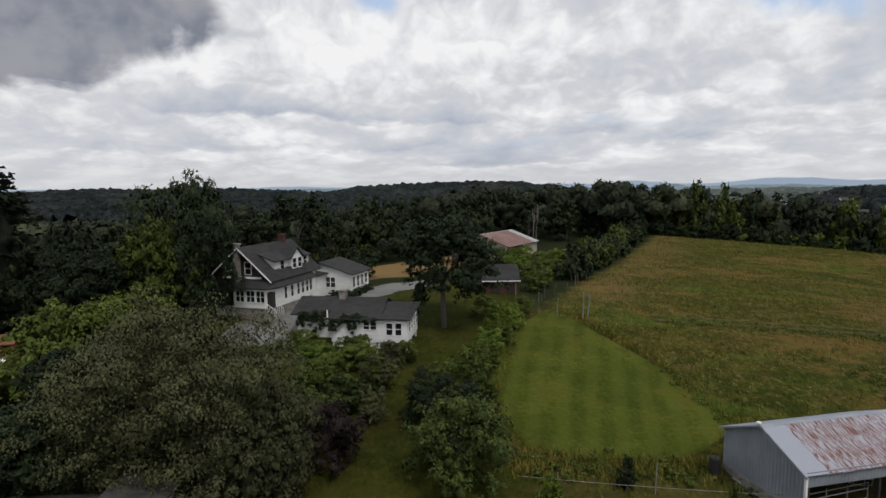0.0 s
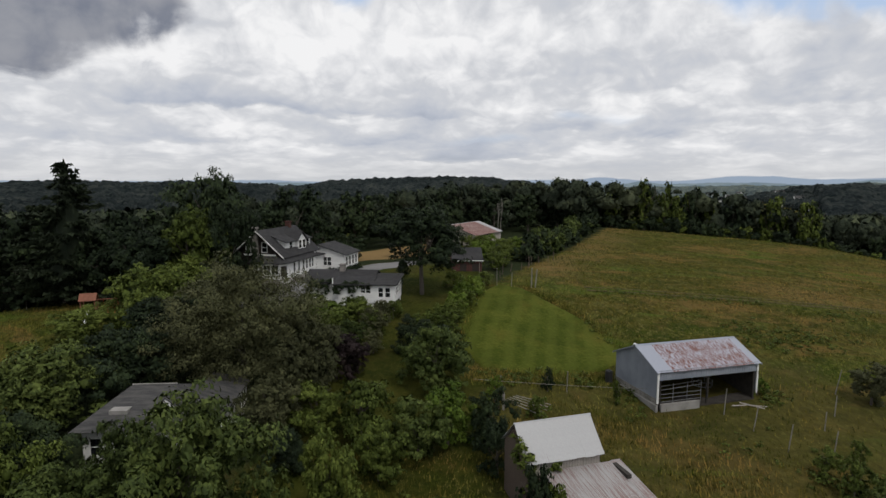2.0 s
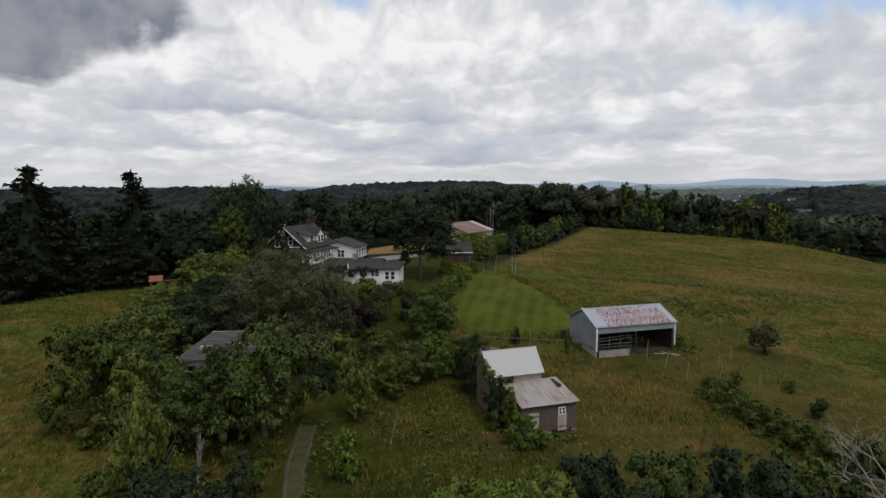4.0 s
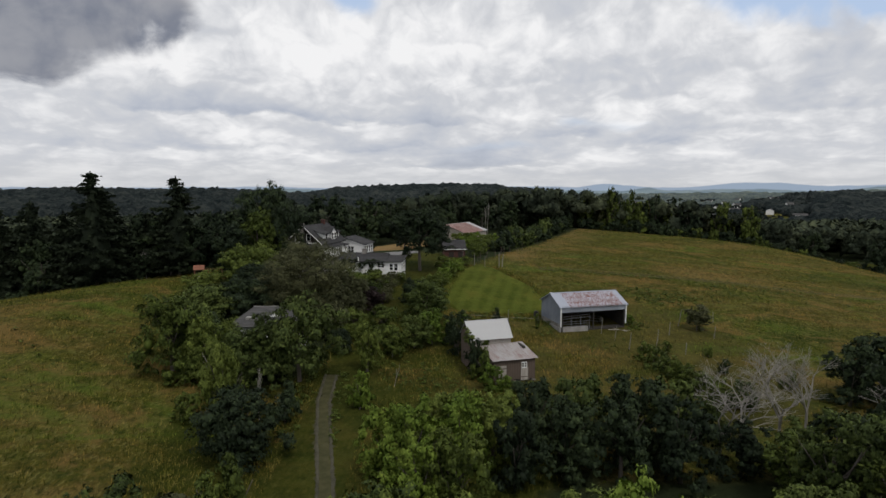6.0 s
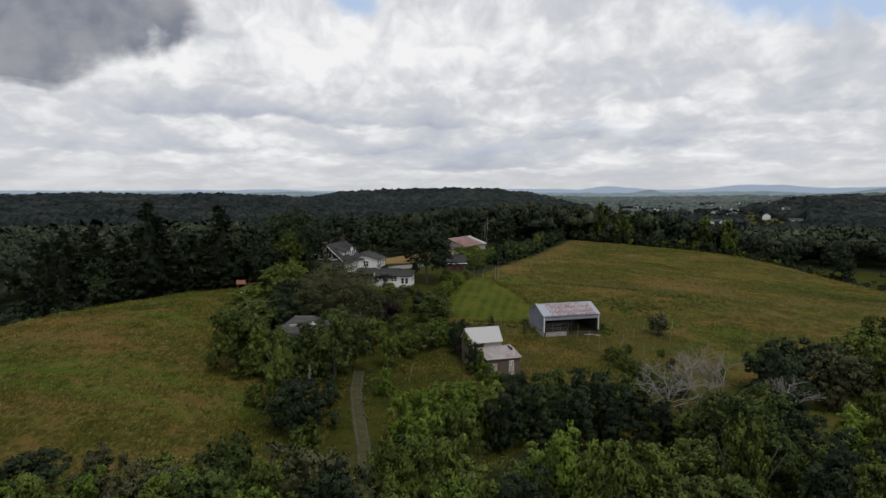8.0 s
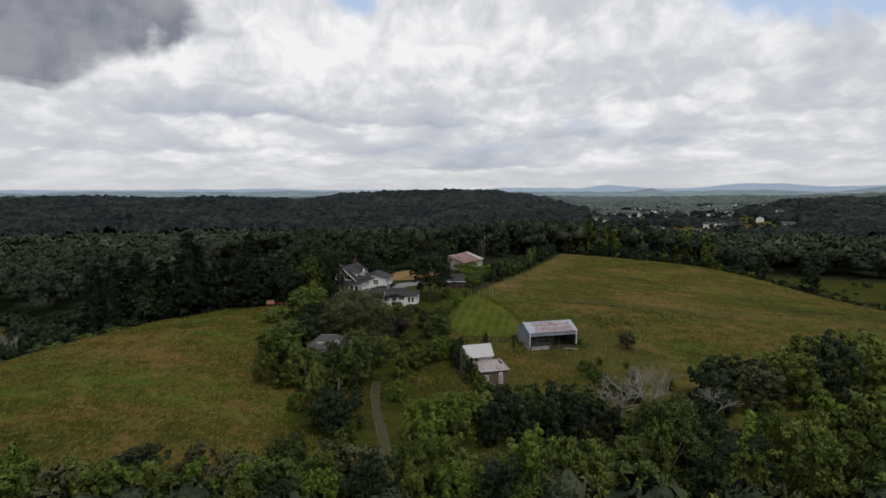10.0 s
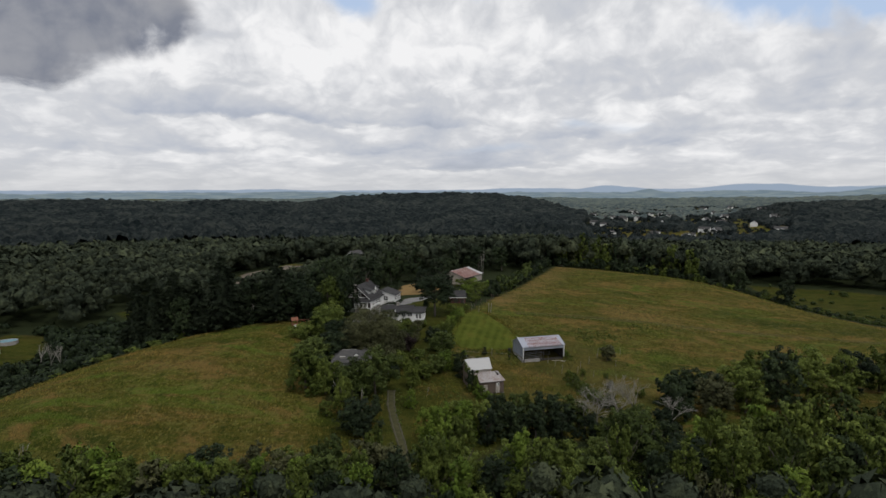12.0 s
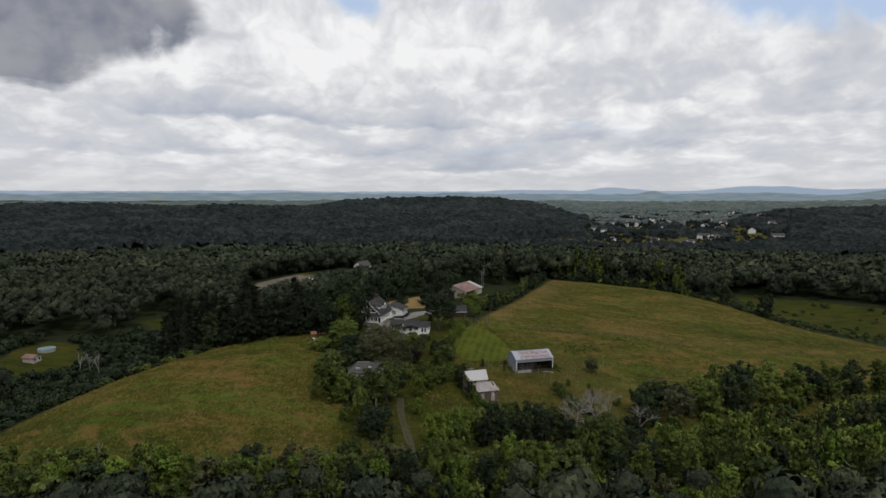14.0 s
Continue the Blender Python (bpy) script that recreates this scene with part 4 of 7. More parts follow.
        board(x0, b, x0, a, rnd.uniform(0.3, 0.6), top - 0.05, OLD_BOARD)
    dn = Vector((0, y0 - 0.35 - y1, ze - zt - 0.05))
    nsh = 8
    w = (x1 - x0 + 0.5) / nsh
    lay_sheets(t, roof_sheet_mesh("roof_sheet", w, dn.length, ROOF_LEAN, 4, 0.02), nsh, w, (x0 - 0.2, y1, zt + 0.03), (1, 0, 0), dn.normalized(), 11, 0.03)
    part("bare_batten", boxed(x1 - 0.55, y1 - 2.2, zt - 0.28, x1 - 0.2, y1 - 0.3, zt + 0.06), DARK_IN, t)
    window(t, 5.75, y0 - 0.03, 2.45, 0.62, 0.62, 0, 2)
    door = part("door", boxed(2.1, y0 - 0.07, 0.45, 3.2, y0 - 0.02, 2.55), PALE_BOARD, t, "pale weathered plank door")
    for zz in (0.8, 2.1):
        part("brace", boxed(2.15, y0 - 0.1, zz, 3.15, y0 - 0.07, zz + 0.12), OLD_BOARD, door)
    door2 = part("door", boxed(5.3, y0 - 0.07, 0.4, 6.3, y0 - 0.02, 2.0), PALE_BOARD, t, "pale board door under the small window")
    bm = bmesh.new()
    box(bm, 5.35, y0 - 0.1, 0.8, 6.25, y0 - 0.07, 0.9)
    part("brace", bm, OLD_BOARD, door2)
    for x in (x0 + 0.2, (x0 + x1) / 2, x1 - 0.2):
        part("foundation_stone", boxed(x - 0.3, y0 - 0.05, -0.6, x + 0.3, y0 + 0.5, 0.4), STONE, t)
    part("foundation", boxed(0.0, 0.0, -0.8, W, D, 0.1), STONE, t)


old_shed()


# ---------- white house ----------
def white_house():
    z = 6.45
    t = thing("white_house", "white and dark brown farmhouse with grey shingle roofs, enclosed porch", "house", pose(-30.3, 72.8, z, 0, 0, -14.0))
    HW, L, ZE, ZR = 4.4, 12.4, 4.85, 8.75
    bm = bmesh.new()
    box(bm, -HW + 0.3, 0.3, -0.4, HW - 0.3, L, ZE)
    part("wall", bm, WHITE, t)
    bm = bmesh.new()
    gable(bm, -HW + 0.2, HW - 0.2, 0.12, 0.34, 1.0, ZE - 0.05, ZR - 0.25)
    part("gable_wall", bm, BROWN_WALL, t, "dark brown shingled gable wall")
    bm = bmesh.new()
    gable(bm, -HW + 0.2, HW - 0.2, L - 0.1, L, 1.0, ZE - 0.05, ZR - 0.25)
    part("gable_wall", bm, BROWN_WALL, t, "dark brown shingled gable wall")
    for s, nm in ((1, "roof_slope"), (-1, "roof_slope")):
        bm = bmesh.new()
        slab(bm, (0, -0.5, ZR), (0, L + 0.3, ZR), (s * (HW + 0.45), L + 0.3, ZE - 0.35), (s * (HW + 0.45), -0.5, ZE - 0.35), 0.18)
        part(nm, bm, SHINGLE, t, "grey asphalt shingle roof")
        bm = bmesh.new()
        slab(bm, (0, -0.58, ZR - 0.02), (0, -0.5, ZR - 0.02), (s * (HW + 0.47), -0.5, ZE - 0.37), (s * (HW + 0.47), -0.58, ZE - 0.37), 0.2)
        part("bargeboard", bm, TRIM, t, "white bargeboard")
    # stone chimney on the gable, small brick one behind
    bm = bmesh.new()
    box(bm, -0.75, -0.35, 0, 0.05, 0.15, 9.0)
    box(bm, -0.85, -0.42, 9.0, 0.15, 0.22, 9.25)
    part("chimney", bm, STONE, t, "grey fieldstone chimney")
    bm = bmesh.new()
    box(bm, -0.45, 9.8, 7.9, 0.35, 10.6, 9.5)
    box(bm, -0.52, 9.73, 9.5, 0.42, 10.67, 9.65)
    part("chimney", bm, RED_WALL, t, "small brick chimney")
    window(t, 1.15, 0.1, 6.0, 0.85, 1.5)
    window(t, -1.75, 0.1, 5.6, 0.8, 1.4)
    part("sill_band", boxed(-2.6, -0.06, 4.66, 3.1, 0.14, 4.92), TRIM, t, "white trim band")
    # shed dormer with a little gable
    bm = bmesh.new()
    pts = [(1.2, ZR - 1.35), (3.55, 4.95), (3.55, 6.75), (1.2, 7.55)]
    a = [bm.verts.new((x, 2.4, zz)) for x, zz in pts]
    b = [bm.verts.new((x, 11.3, zz)) for x, zz in pts]
    bm.faces.new(a)
    bm.faces.new(b[::-1])
    for i in range(4):
        bm.faces.new((a[i], b[i], b[(i + 1) % 4], a[(i + 1) % 4]))
    dormer = part("dormer", bm, WHITE, t, "white shed dormer")
    bm = bmesh.new()
    slab(bm, (0.4, 2.0, 7.98), (0.4, 11.6, 7.98), (3.95, 11.6, 6.72), (3.95, 2.0, 6.72), 0.14)
    part("dormer_roof", bm, SHINGLE, dormer)
    bm = bmesh.new()
    gable(bm, 5.8, 8.6, 0, 0.6, 5.6, 6.8, 8.0)
    for v in bm.verts:
        v.co = Vector((4.05 - v.co.y, v.co.x, v.co.z))
    part("dormer_gable", bm, WHITE, dormer)
    bm = bmesh.new()
    slab(bm, (0.9, 7.2, 8.2), (4.3, 7.2, 8.2), (4.3, 5.4, 6.7), (0.9, 5.4, 6.7), 0.12)
    slab(bm, (0.9, 7.2, 8.2), (4.3, 7.2, 8.2), (4.3, 9.0, 6.7), (0.9, 9.0, 6.7), 0.12)
    part("dormer_gable_roof", bm, SHINGLE, dormer)
    for y, x in ((4.2, 3.58), (6.5, 4.08), (7.9, 4.08), (10.2, 3.58)):
        window(dormer, x, y, 6.0, 0.9, 1.3, 90, 1)
    # enclosed porch
    FL, RX, ZB, ZT = -0.9, 4.95, 1.05, 3.75
    plan = [(-0.5, FL), (4.3, FL), (RX, 0.5), (RX, 9.9), (HW - 0.4, 9.9), (HW - 0.4, 0.2), (-0.5, 0.2)]
    bm = bmesh.new()
    prism(bm, plan, ZB, ZT)
    porch = part("porch", bm, WHITE, t, "white boarded enclosed porch")
    bm = bmesh.new()
    prism(bm, [(-0.4, FL + 0.12), (4.2, FL + 0.12), (RX - 0.1, 0.5), (RX - 0.1, 9.8), (3.0, 9.8), (-0.4, 0.5)], -0.6, ZB)
    part("porch_base", bm, STONE, t, "stone porch base")
    bm = bmesh.new()
    for quad in (((-0.9, FL - 0.5, ZT - 0.05), (4.7, FL - 0.5, ZT - 0.05), (4.15, 0.3, ZT + 0.95), (-0.9, 0.3, ZT + 0.95)),
                 ((4.7, FL - 0.5, ZT - 0.05), (RX + 0.5, 0.3, ZT - 0.05), (4.15, 0.3, ZT + 0.95), (4.15, 0.3, ZT + 0.95)),
                 ((RX + 0.5, 0.3, ZT - 0.05), (RX + 0.5, 10.3, ZT - 0.05), (4.15, 10.3, ZT + 0.95), (4.15, 0.3, ZT + 0.95))):
        q = [Vector(p) for p in quad]
        if q[2] == q[3]:
            hi = [bm.verts.new(p) for p in q[:3]]
            lo = [bm.verts.new(p - Vector((0, 0, 0.15))) for p in q[:3]]
            bm.faces.new(hi)
            bm.faces.new(lo[::-1])
            for i in range(3):
                bm.faces.new((hi[i], lo[i], lo[(i + 1) % 3], hi[(i + 1) % 3]))
        else:
            slab(bm, *q, 0.15)
    part("porch_roof", bm, SHINGLE, t, "dark shingle porch roof")
    for x in (0.2, 0.82, 1.75, 2.37, 3.2, 3.8):
        window(porch, x, FL, 2.55, 0.52, 1.4)
    for y in (2.6, 4.2, 5.8, 7.0, 8.2, 9.2):
        window(porch, RX, y, 2.6, 0.6, 1.5, 90)
    part("porch_door", boxed(4.45, -0.85, 1.1, 5.0, 0.1, 3.15), BROWN_WALL, porch, "dark glazed front door")
    bm = bmesh.new()
    for i in range(6):
        box(bm, 4.5 + 0.28 * i, -1.6, -0.4, 4.78 + 0.28 * i, 0.2, 1.0 - 0.17 * i)
    part("porch_steps", bm, CONCRETE, t, "pale front steps")
    for yy in (-1.55, 0.15):
        bm = bmesh.new()
        rod(bm, (4.6, yy, 1.95), (6.1, yy, 1.05), 0.04)
        for i in range(6):
            x = 4.6 + 0.3 * i
            rod(bm, (x, yy, 0.95 - 0.17 * i), (x, yy, 1.93 - 0.18 * i), 0.03, sides=4)
        part("step_rail", bm, TRIM, t, "white step railing")
    # low side part on the far side
    part("side_room", boxed(-HW - 2.2, 1.5, -0.4, -HW + 0.3, 6.0, 2.6), WHITE, t)
    bm = bmesh.new()
    slab(bm, (-HW + 0.3, 1.1, 3.4), (-HW + 0.3, 6.4, 3.4), (-HW - 2.6, 6.4, 2.5), (-HW - 2.6, 1.1, 2.5), 0.15)
    part("side_roof", bm, SHINGLE, t)
    for x in (-5.8, -5.0):
        window(t, x, 1.5, 1.6, 0.6, 1.1)
    # rear wing
    X0, X1, Y0, Y1, WE, WR, XR = 0.8, 8.3, 15.4, 22.0, 3.35, 5.0, 3.2
    bm = bmesh.new()
    gable(bm, X0, X1, Y0, Y1, -0.5, WE, WR - 0.15, XR)
    wing = part("wing", bm, WHITE, t, "low white rear wing")
    bm = bmesh.new()
    slab(bm, (XR, Y0 - 0.4, WR), (XR, Y1 + 0.4, WR), (X1 + 0.5, Y1 + 0.4, WE - 0.12), (X1 + 0.5, Y0 - 0.4, WE - 0.12), 0.14)
    slab(bm, (XR, Y0 - 0.4, WR), (XR, Y1 + 0.4, WR), (X0 - 0.5, Y1 + 0.4, WE - 0.12), (X0 - 0.5, Y0 - 0.4, WE - 0.12), 0.14)
    part("wing_roof", bm, SHINGLE, wing)
    part("link", boxed(0.6, L - 0.2, -0.5, 4.2, Y0 + 0.1, 3.4), WHITE, t)
    bm = bmesh.new()
    slab(bm, (0.3, L - 0.3, 3.9), (0.3, Y0 + 0.2, 3.9), (4.6, Y0 + 0.2, 3.35), (4.6, L - 0.3, 3.35), 0.14)
    part("link_roof", bm, SHINGLE, t)
    window(wing, 4.9, Y0, 1.9, 1.6, 1.5, 0, 2)
    for i in range(4):
        window(wing, X1, Y0 + 1.0 + 1.5 * i, 1.9, 0.75, 1.5, 90)


white_house()


# ---------- white cottage with vines ----------
def cottage():
    t = thing("white_cottage", "low white cottage with dark shingle roofs, overgrown with vines", "house", pose(-16.0, 62.0, 4.3, 0, 0, -5.0))
    bm = bmesh.new()
    box(bm, -5.2, 3.3, 0.6, 4.6, 9.5, 3.9)
    part("wall", bm, WHITE, t)
    for s, (ya, yb) in enumerate(((6.6, 2.7), (6.6, 10.2))):
        bm = bmesh.new()
        slab(bm, (-5.8, ya, 5.25), (5.0, ya, 5.25), (5.0, yb, 3.85), (-5.8, yb, 3.85), 0.16)
        part("roof_slope", bm, SHINGLE, t, "dark asphalt shingle roof")
    bm = bmesh.new()
    gable(bm, 3.0, 9.9, 4.5, 4.6, 3.6, 3.9, 5.15, 6.5)
    for v in bm.verts:
        v.co = Vector((v.co.y, v.co.x, v.co.z))
    part("end_gable", bm, WHITE, t)
    # front rooms
    part("front_room", boxed(0.0, 0.0, 1.4, 5.2, 3.4, 4.1), WHITE, t)
    bm = bmesh.new()
    slab(bm, (-0.5, 3.6, 4.75), (5.4, 3.6, 4.75), (5.4, -0.5, 4.15), (-0.5, -0.5, 4.15), 0.14)
    part("front_roof", bm, SHINGLE, t)
    part("end_room", boxed(5.2, -0.1, 1.5, 8.6, 6.2, 4.2), WHITE, t)
    bm = bmesh.new()
    slab(bm, (4.9, 6.6, 4.75), (9.0, 6.6, 4.75), (9.0, -0.5, 4.2), (4.9, -0.5, 4.2), 0.14)
    part("end_roof", bm, SHINGLE, t)
    for x in (6.6, 7.6):
        window(t, x, -0.1, 3.0, 0.65, 1.3)
    window(t, 4.4, 0.0, 3.3, 1.4, 0.8, 0, 2)
    for y in (1.0, 2.4, 3.8, 5.2):
        window(t, 8.6, y, 3.1, 0.8, 1.1, 90)
    for x, y in ((5.4, 0.1), (8.4, 0.1), (8.4, 3.0), (8.4, 6.0), (6.9, 0.1)):
        part("stilt", boxed(x - 0.1, y - 0.1, -0.8, x + 0.1, y + 0.1, 1.5), TRIM, t)
    part("foundation", boxed(0.1, 0.1, -0.6, 5.1, 3.3, 1.4), WHITE, t)
    bm = bmesh.new()
    box(bm, -0.9, 5.9, 4.4, -0.1, 6.9, 6.0)
    box(bm, -1.0, 5.8, 6.0, 0.0, 7.0, 6.12)
    part("chimney", bm, STONE, t, "grey stone chimney with a pale cap")
    bm = bmesh.new()
    rod(bm, (-0.35, -0.2, 3.8), (-0.35, -0.2, 5.0), 0.09, sides=8)
    part("vent_pipe", bm, TRIM, t)


cottage()


# ---------- small grey-roofed house among the trees ----------
def small_house():
    t = thing("small_house", "small white house with a grey hipped roof, hidden among trees", "house", pose(-25.5, 27.2, 0.6, 0, 0, 4.0))
    part("wall", boxed(-3.6, -4.0, -0.8, 4.0, 4.6, 3.4), WHITE, t)
    hip = [(-4.2, -4.8, 3.4), (4.7, -4.8, 3.4), (4.7, 5.4, 3.4), (-4.2, 5.4, 3.4), (-1.6, 0.5, 5.25), (2.0, 0.5, 5.25)]
    bm = bmesh.new()
    v = [bm.verts.new(p) for p in hip]
    for f in ((0, 1, 5, 4), (1, 2, 5), (2, 3, 4, 5), (3, 0, 4), (3, 2, 1, 0)):
        bm.faces.new([v[i] for i in f])
    part("hip_roof", bm, SHINGLE_GREY, t, "worn grey shingle hip roof")
    bm = bmesh.new()
    rod(bm, (-1.65, 0.5, 5.28), (2.05, 0.5, 5.28), 0.06)
    part("ridge_cap", bm, CONCRETE, t)
    bm = bmesh.new()
    gable(bm, 1.3, 2.9, -2.3, 0.0, 3.6, 4.25, 4.95)
    part("dormer", bm, WHITE, t)
    bm = bmesh.new()
    slab(bm, (2.1, -2.36, 5.05), (2.1, 0.3, 5.05), (3.1, 0.3, 4.2), (3.1, -2.36, 4.2), 0.08)
    slab(bm, (2.1, -2.36, 5.05), (2.1, 0.3, 5.05), (1.1, 0.3, 4.2), (1.1, -2.36, 4.2), 0.08)
    part("dormer_roof", bm, SHINGLE_GREY, t)
    part("side_porch", boxed(4.0, -2.6, -0.8, 6.2, 6.4, 3.3), WHITE, t)
    bm = bmesh.new()
    slab(bm, (3.2, -2.9, 4.25), (3.2, 6.7, 4.25), (6.5, 6.7, 3.32), (6.5, -2.9, 3.32), 0.12)
    part("porch_roof", bm, SHINGLE_GREY, t)
    for y in (-1.4, 1.6, 4.0, 4.8, 5.6):
        window(t, 6.2, y, 2.2, 0.62, 1.2, 90)
    for x in (-2.6, -0.6, 2.5):
        window(t, x, -4.0, 1.9, 0.8, 1.3)
    part("skylight", boxed(-2.0, -3.0, 4.0, -0.6, -2.1, 4.35), CONCRETE, t)


small_house()


# ---------- red-brown outbuilding and the long rust-roofed barn ----------
def red_outbuilding():
    t = thing("red_outbuilding", "dark red-brown boarded outbuilding with a grey shingle roof", "shed", pose(1.6, 88.0, 5.3, 0, 0, 4.0))
    part("wall", boxed(0.0, 0.0, -0.8, 5.4, 6.0, 3.1), RED_WALL, t)
    for s, yb in ((0, -0.4), (1, 6.4)):
        bm = bmesh.new()
        slab(bm, (-0.3, 3.0, 5.1), (5.7, 3.0, 5.1), (5.7, yb, 3.0), (-0.3, yb, 3.0), 0.15)
        part("roof_slope", bm, SHINGLE, t)
    bm = bmesh.new()
    gable(bm, 0.0, 6.0, 5.3, 5.4, 3.0, 3.05, 4.95)
    for v in bm.verts:
        v.co = Vector((v.co.y, v.co.x, v.co.z))
    part("end_gable", bm, RED_WALL, t)
    part("fascia", boxed(-0.3, -0.44, 2.86, 5.7, -0.4, 3.02), TRIM, t)
    bm = bmesh.new()
    for x in (1.3, 3.6):
        box(bm, x, -0.06, -0.2, x + 1.2, -0.01, 2.3)
    part("board_door", bm, BROWN_WALL, t)


red_outbuilding()


def long_barn():
    ang = -30.0
    t = thing("long_barn", "long low barn with a red rusted metal roof", "barn", pose(2.2, 133.0, 6.0, 0, 0, ang))
    HW, L, H, HR = 7.0, 16.5, 3.3, 5.7
    bm = bmesh.new()
    gable(bm, -HW, HW, 0, 0.2, -1, H, HR - 0.1)
    part("end_wall", bm, PALE_BOARD, t)
    bm = bmesh.new()
    gable(bm, -HW, HW, L - 0.2, L, -1, H, HR - 0.1)
    part("end_wall", bm, PALE_BOARD, t)
    part("side_wall", boxed(-HW, 0.2, -1, -HW + 0.2, L - 0.2, H), PALE_BOARD, t)
    part("side_wall", boxed(HW - 0.2, 8.5, -1, HW, L - 0.2, H), PALE_BOARD, t)
    for y in (0.3, 3.0, 5.8, 8.4):
        part("post", boxed(HW - 0.25, y - 0.12, -1, HW, y + 0.12, H), POST, t)
    n = 18
    w = (L + 0.8) / n
    for s in (1, -1):
        d = Vector((s * (HW + 0.5), 0, -(HR - H) * (1 + 0.5 / HW)))
        me = roof_sheet_mesh("roof_sheet", w, d.length, ROOF_FAR, 3)
        pale = roof_sheet_mesh("roof_sheet", w, d.length, ROOF_SHED, 3)
        lay_sheets(t, me, n, w, (0, -0.4, HR), (0, 1, 0), d.normalized(), 21 + s, 0.02, pale, (15, 16, 17))
    bm = bmesh.new()
    rod(bm, (0, -0.4, HR + 0.05), (0, L + 0.4, HR + 0.05), 0.09)
    part("ridge_cap", bm, ROOF_SHED, t)


long_barn()


# ---------- play set ----------
def play_set():
    t = thing("play_set", "red-roofed wooden play tower with a pale slide in the meadow", "play set", pose(-46.2, 53.5, gz(-46.2, 53.5), 0, 0, 20))
    for x in (-0.8, 0.8):
        for y in (-0.8, 0.8):
            part("leg", boxed(x - 0.06, y - 0.06, -0.2, x + 0.06, y + 0.06, 2.7), TIMBER, t)
    part("deck", boxed(-0.85, -0.85, 1.2, 0.85, 0.85, 1.3), TIMBER, t)
    bm = bmesh.new()
    slab(bm, (-1.0, -1.0, 2.6), (1.0, -1.0, 2.6), (1.0, 0, 3.4), (-1.0, 0, 3.4), 0.08)
    slab(bm, (-1.0, 1.0, 2.6), (1.0, 1.0, 2.6), (1.0, 0, 3.4), (-1.0, 0, 3.4), 0.08)
    part("canopy", bm, TIMBER, t, "faded red canopy")
    bm = bmesh.new()
    slab(bm, (-0.3, -0.85, 1.3), (0.3, -0.85, 1.3), (0.3, -3.2, 0.15), (-0.3, -3.2, 0.15), 0.06)
    box(bm, -0.36, -3.2, 0.0, -0.3, -3.1, 0.3)
    part("slide", bm, TRIM, t, "pale plastic slide")
    bm = bmesh.new()
    rod(bm, (0.8, 0, 2.5), (4.2, 0, 2.5), 0.07)
    part("swing_beam", bm, TIMBER, t)
    for s in (-1, 1):
        bm = bmesh.new()
        rod(bm, (4.1, 0, 2.5), (4.4, s * 1.1, -0.1), 0.06)
        part("swing_leg", bm, TIMBER, t)
    for x in (1.9, 3.1):
        bm = bmesh.new()
        rod(bm, (x - 0.2, 0, 2.5), (x - 0.2, 0, 0.7), 0.015, sides=4)
        rod(bm, (x + 0.2, 0, 2.5), (x + 0.2, 0, 0.7), 0.015, sides=4)
        box(bm, x - 0.25, -0.1, 0.66, x + 0.25, 0.1, 0.7)
        part("swing", bm, RED_PAINT, t)


play_set()


# ---------- fences ----------
def fence_post(x, y, h, lean=0.0, turn=0.0, thick=0.08, mat=None, group="meadow fence posts", label="thin grey wooden fence post standing in the grass"):
    bm = bmesh.new()
    rod(bm, (0, 0, -0.3), (0, 0, h), thick, thick * 0.8, 7)
    ob = part("fence_post", bm, mat or POST)
    ob.matrix_basis = pose(x, y, gz(x, y), lean, 0, turn)
    tagged(ob, label, "fence post", group)


for x, y, h, lean, turn in ((27.7, 36.0, 2.7, 3, 90), (29.0, 32.8, 2.5, 6, 60), (30.2, 29.2, 2.6, 5, 70), (34.3, 29.1, 2.1, 5, 80), (42.6, 41.2, 2.9, 8, 60),
                            (36, 33, 2.0, 2, 10), (39, 36, 2.2, 4, 120), (38, 27, 1.9, 3, 40), (46, 35, 2.1, 6, 30), (50, 44, 2.0, 4, 200), (12.6, 40, 2.4, 3, 15), (17.3, 37.5, 2.4, 2, 60),
                            (5.2, 38.2, 2.6, 4, 20), (8.8, 77.6, 3.0, 2, 0), (11.2, 77.0, 2.4, 3, 50), (14.5, 76.2, 3.6, 2, 0), (15.2, 76.6, 3.2, 5, 90), (6.4, 86.0, 2.6, 1, 0)):
    fence_post(x, y, h, lean, turn, 0.11 if (x, y) in ((14.5, 76.2), (15.2, 76.6)) else 0.055)
for i in range(10):
    f = i / 9
    x, y = 10 + 13 * f, 84 + 20 * f
    fence_post(x + 0.8 * math.sin(5 * i), y, 1.1 + 0.9 * ((i * 7) % 4) / 3, 3 + 4 * (i % 3), 40 * i, 0.07, OLD_BOARD, "garden fence posts", "leaning grey garden fence post by the meadow edge")


def wire(a, b, sag, r=0.018):
    p, q = Vector(a), Vector(b)
    bm = bmesh.new()
    last = p
    for i in range(1, 11):
        f = i / 10
        c = p.lerp(q, f) - Vector((0, 0, sag * 4 * f * (1 - f)))
        rod(bm, last, c, r, sides=4)
        last = c
    return bm


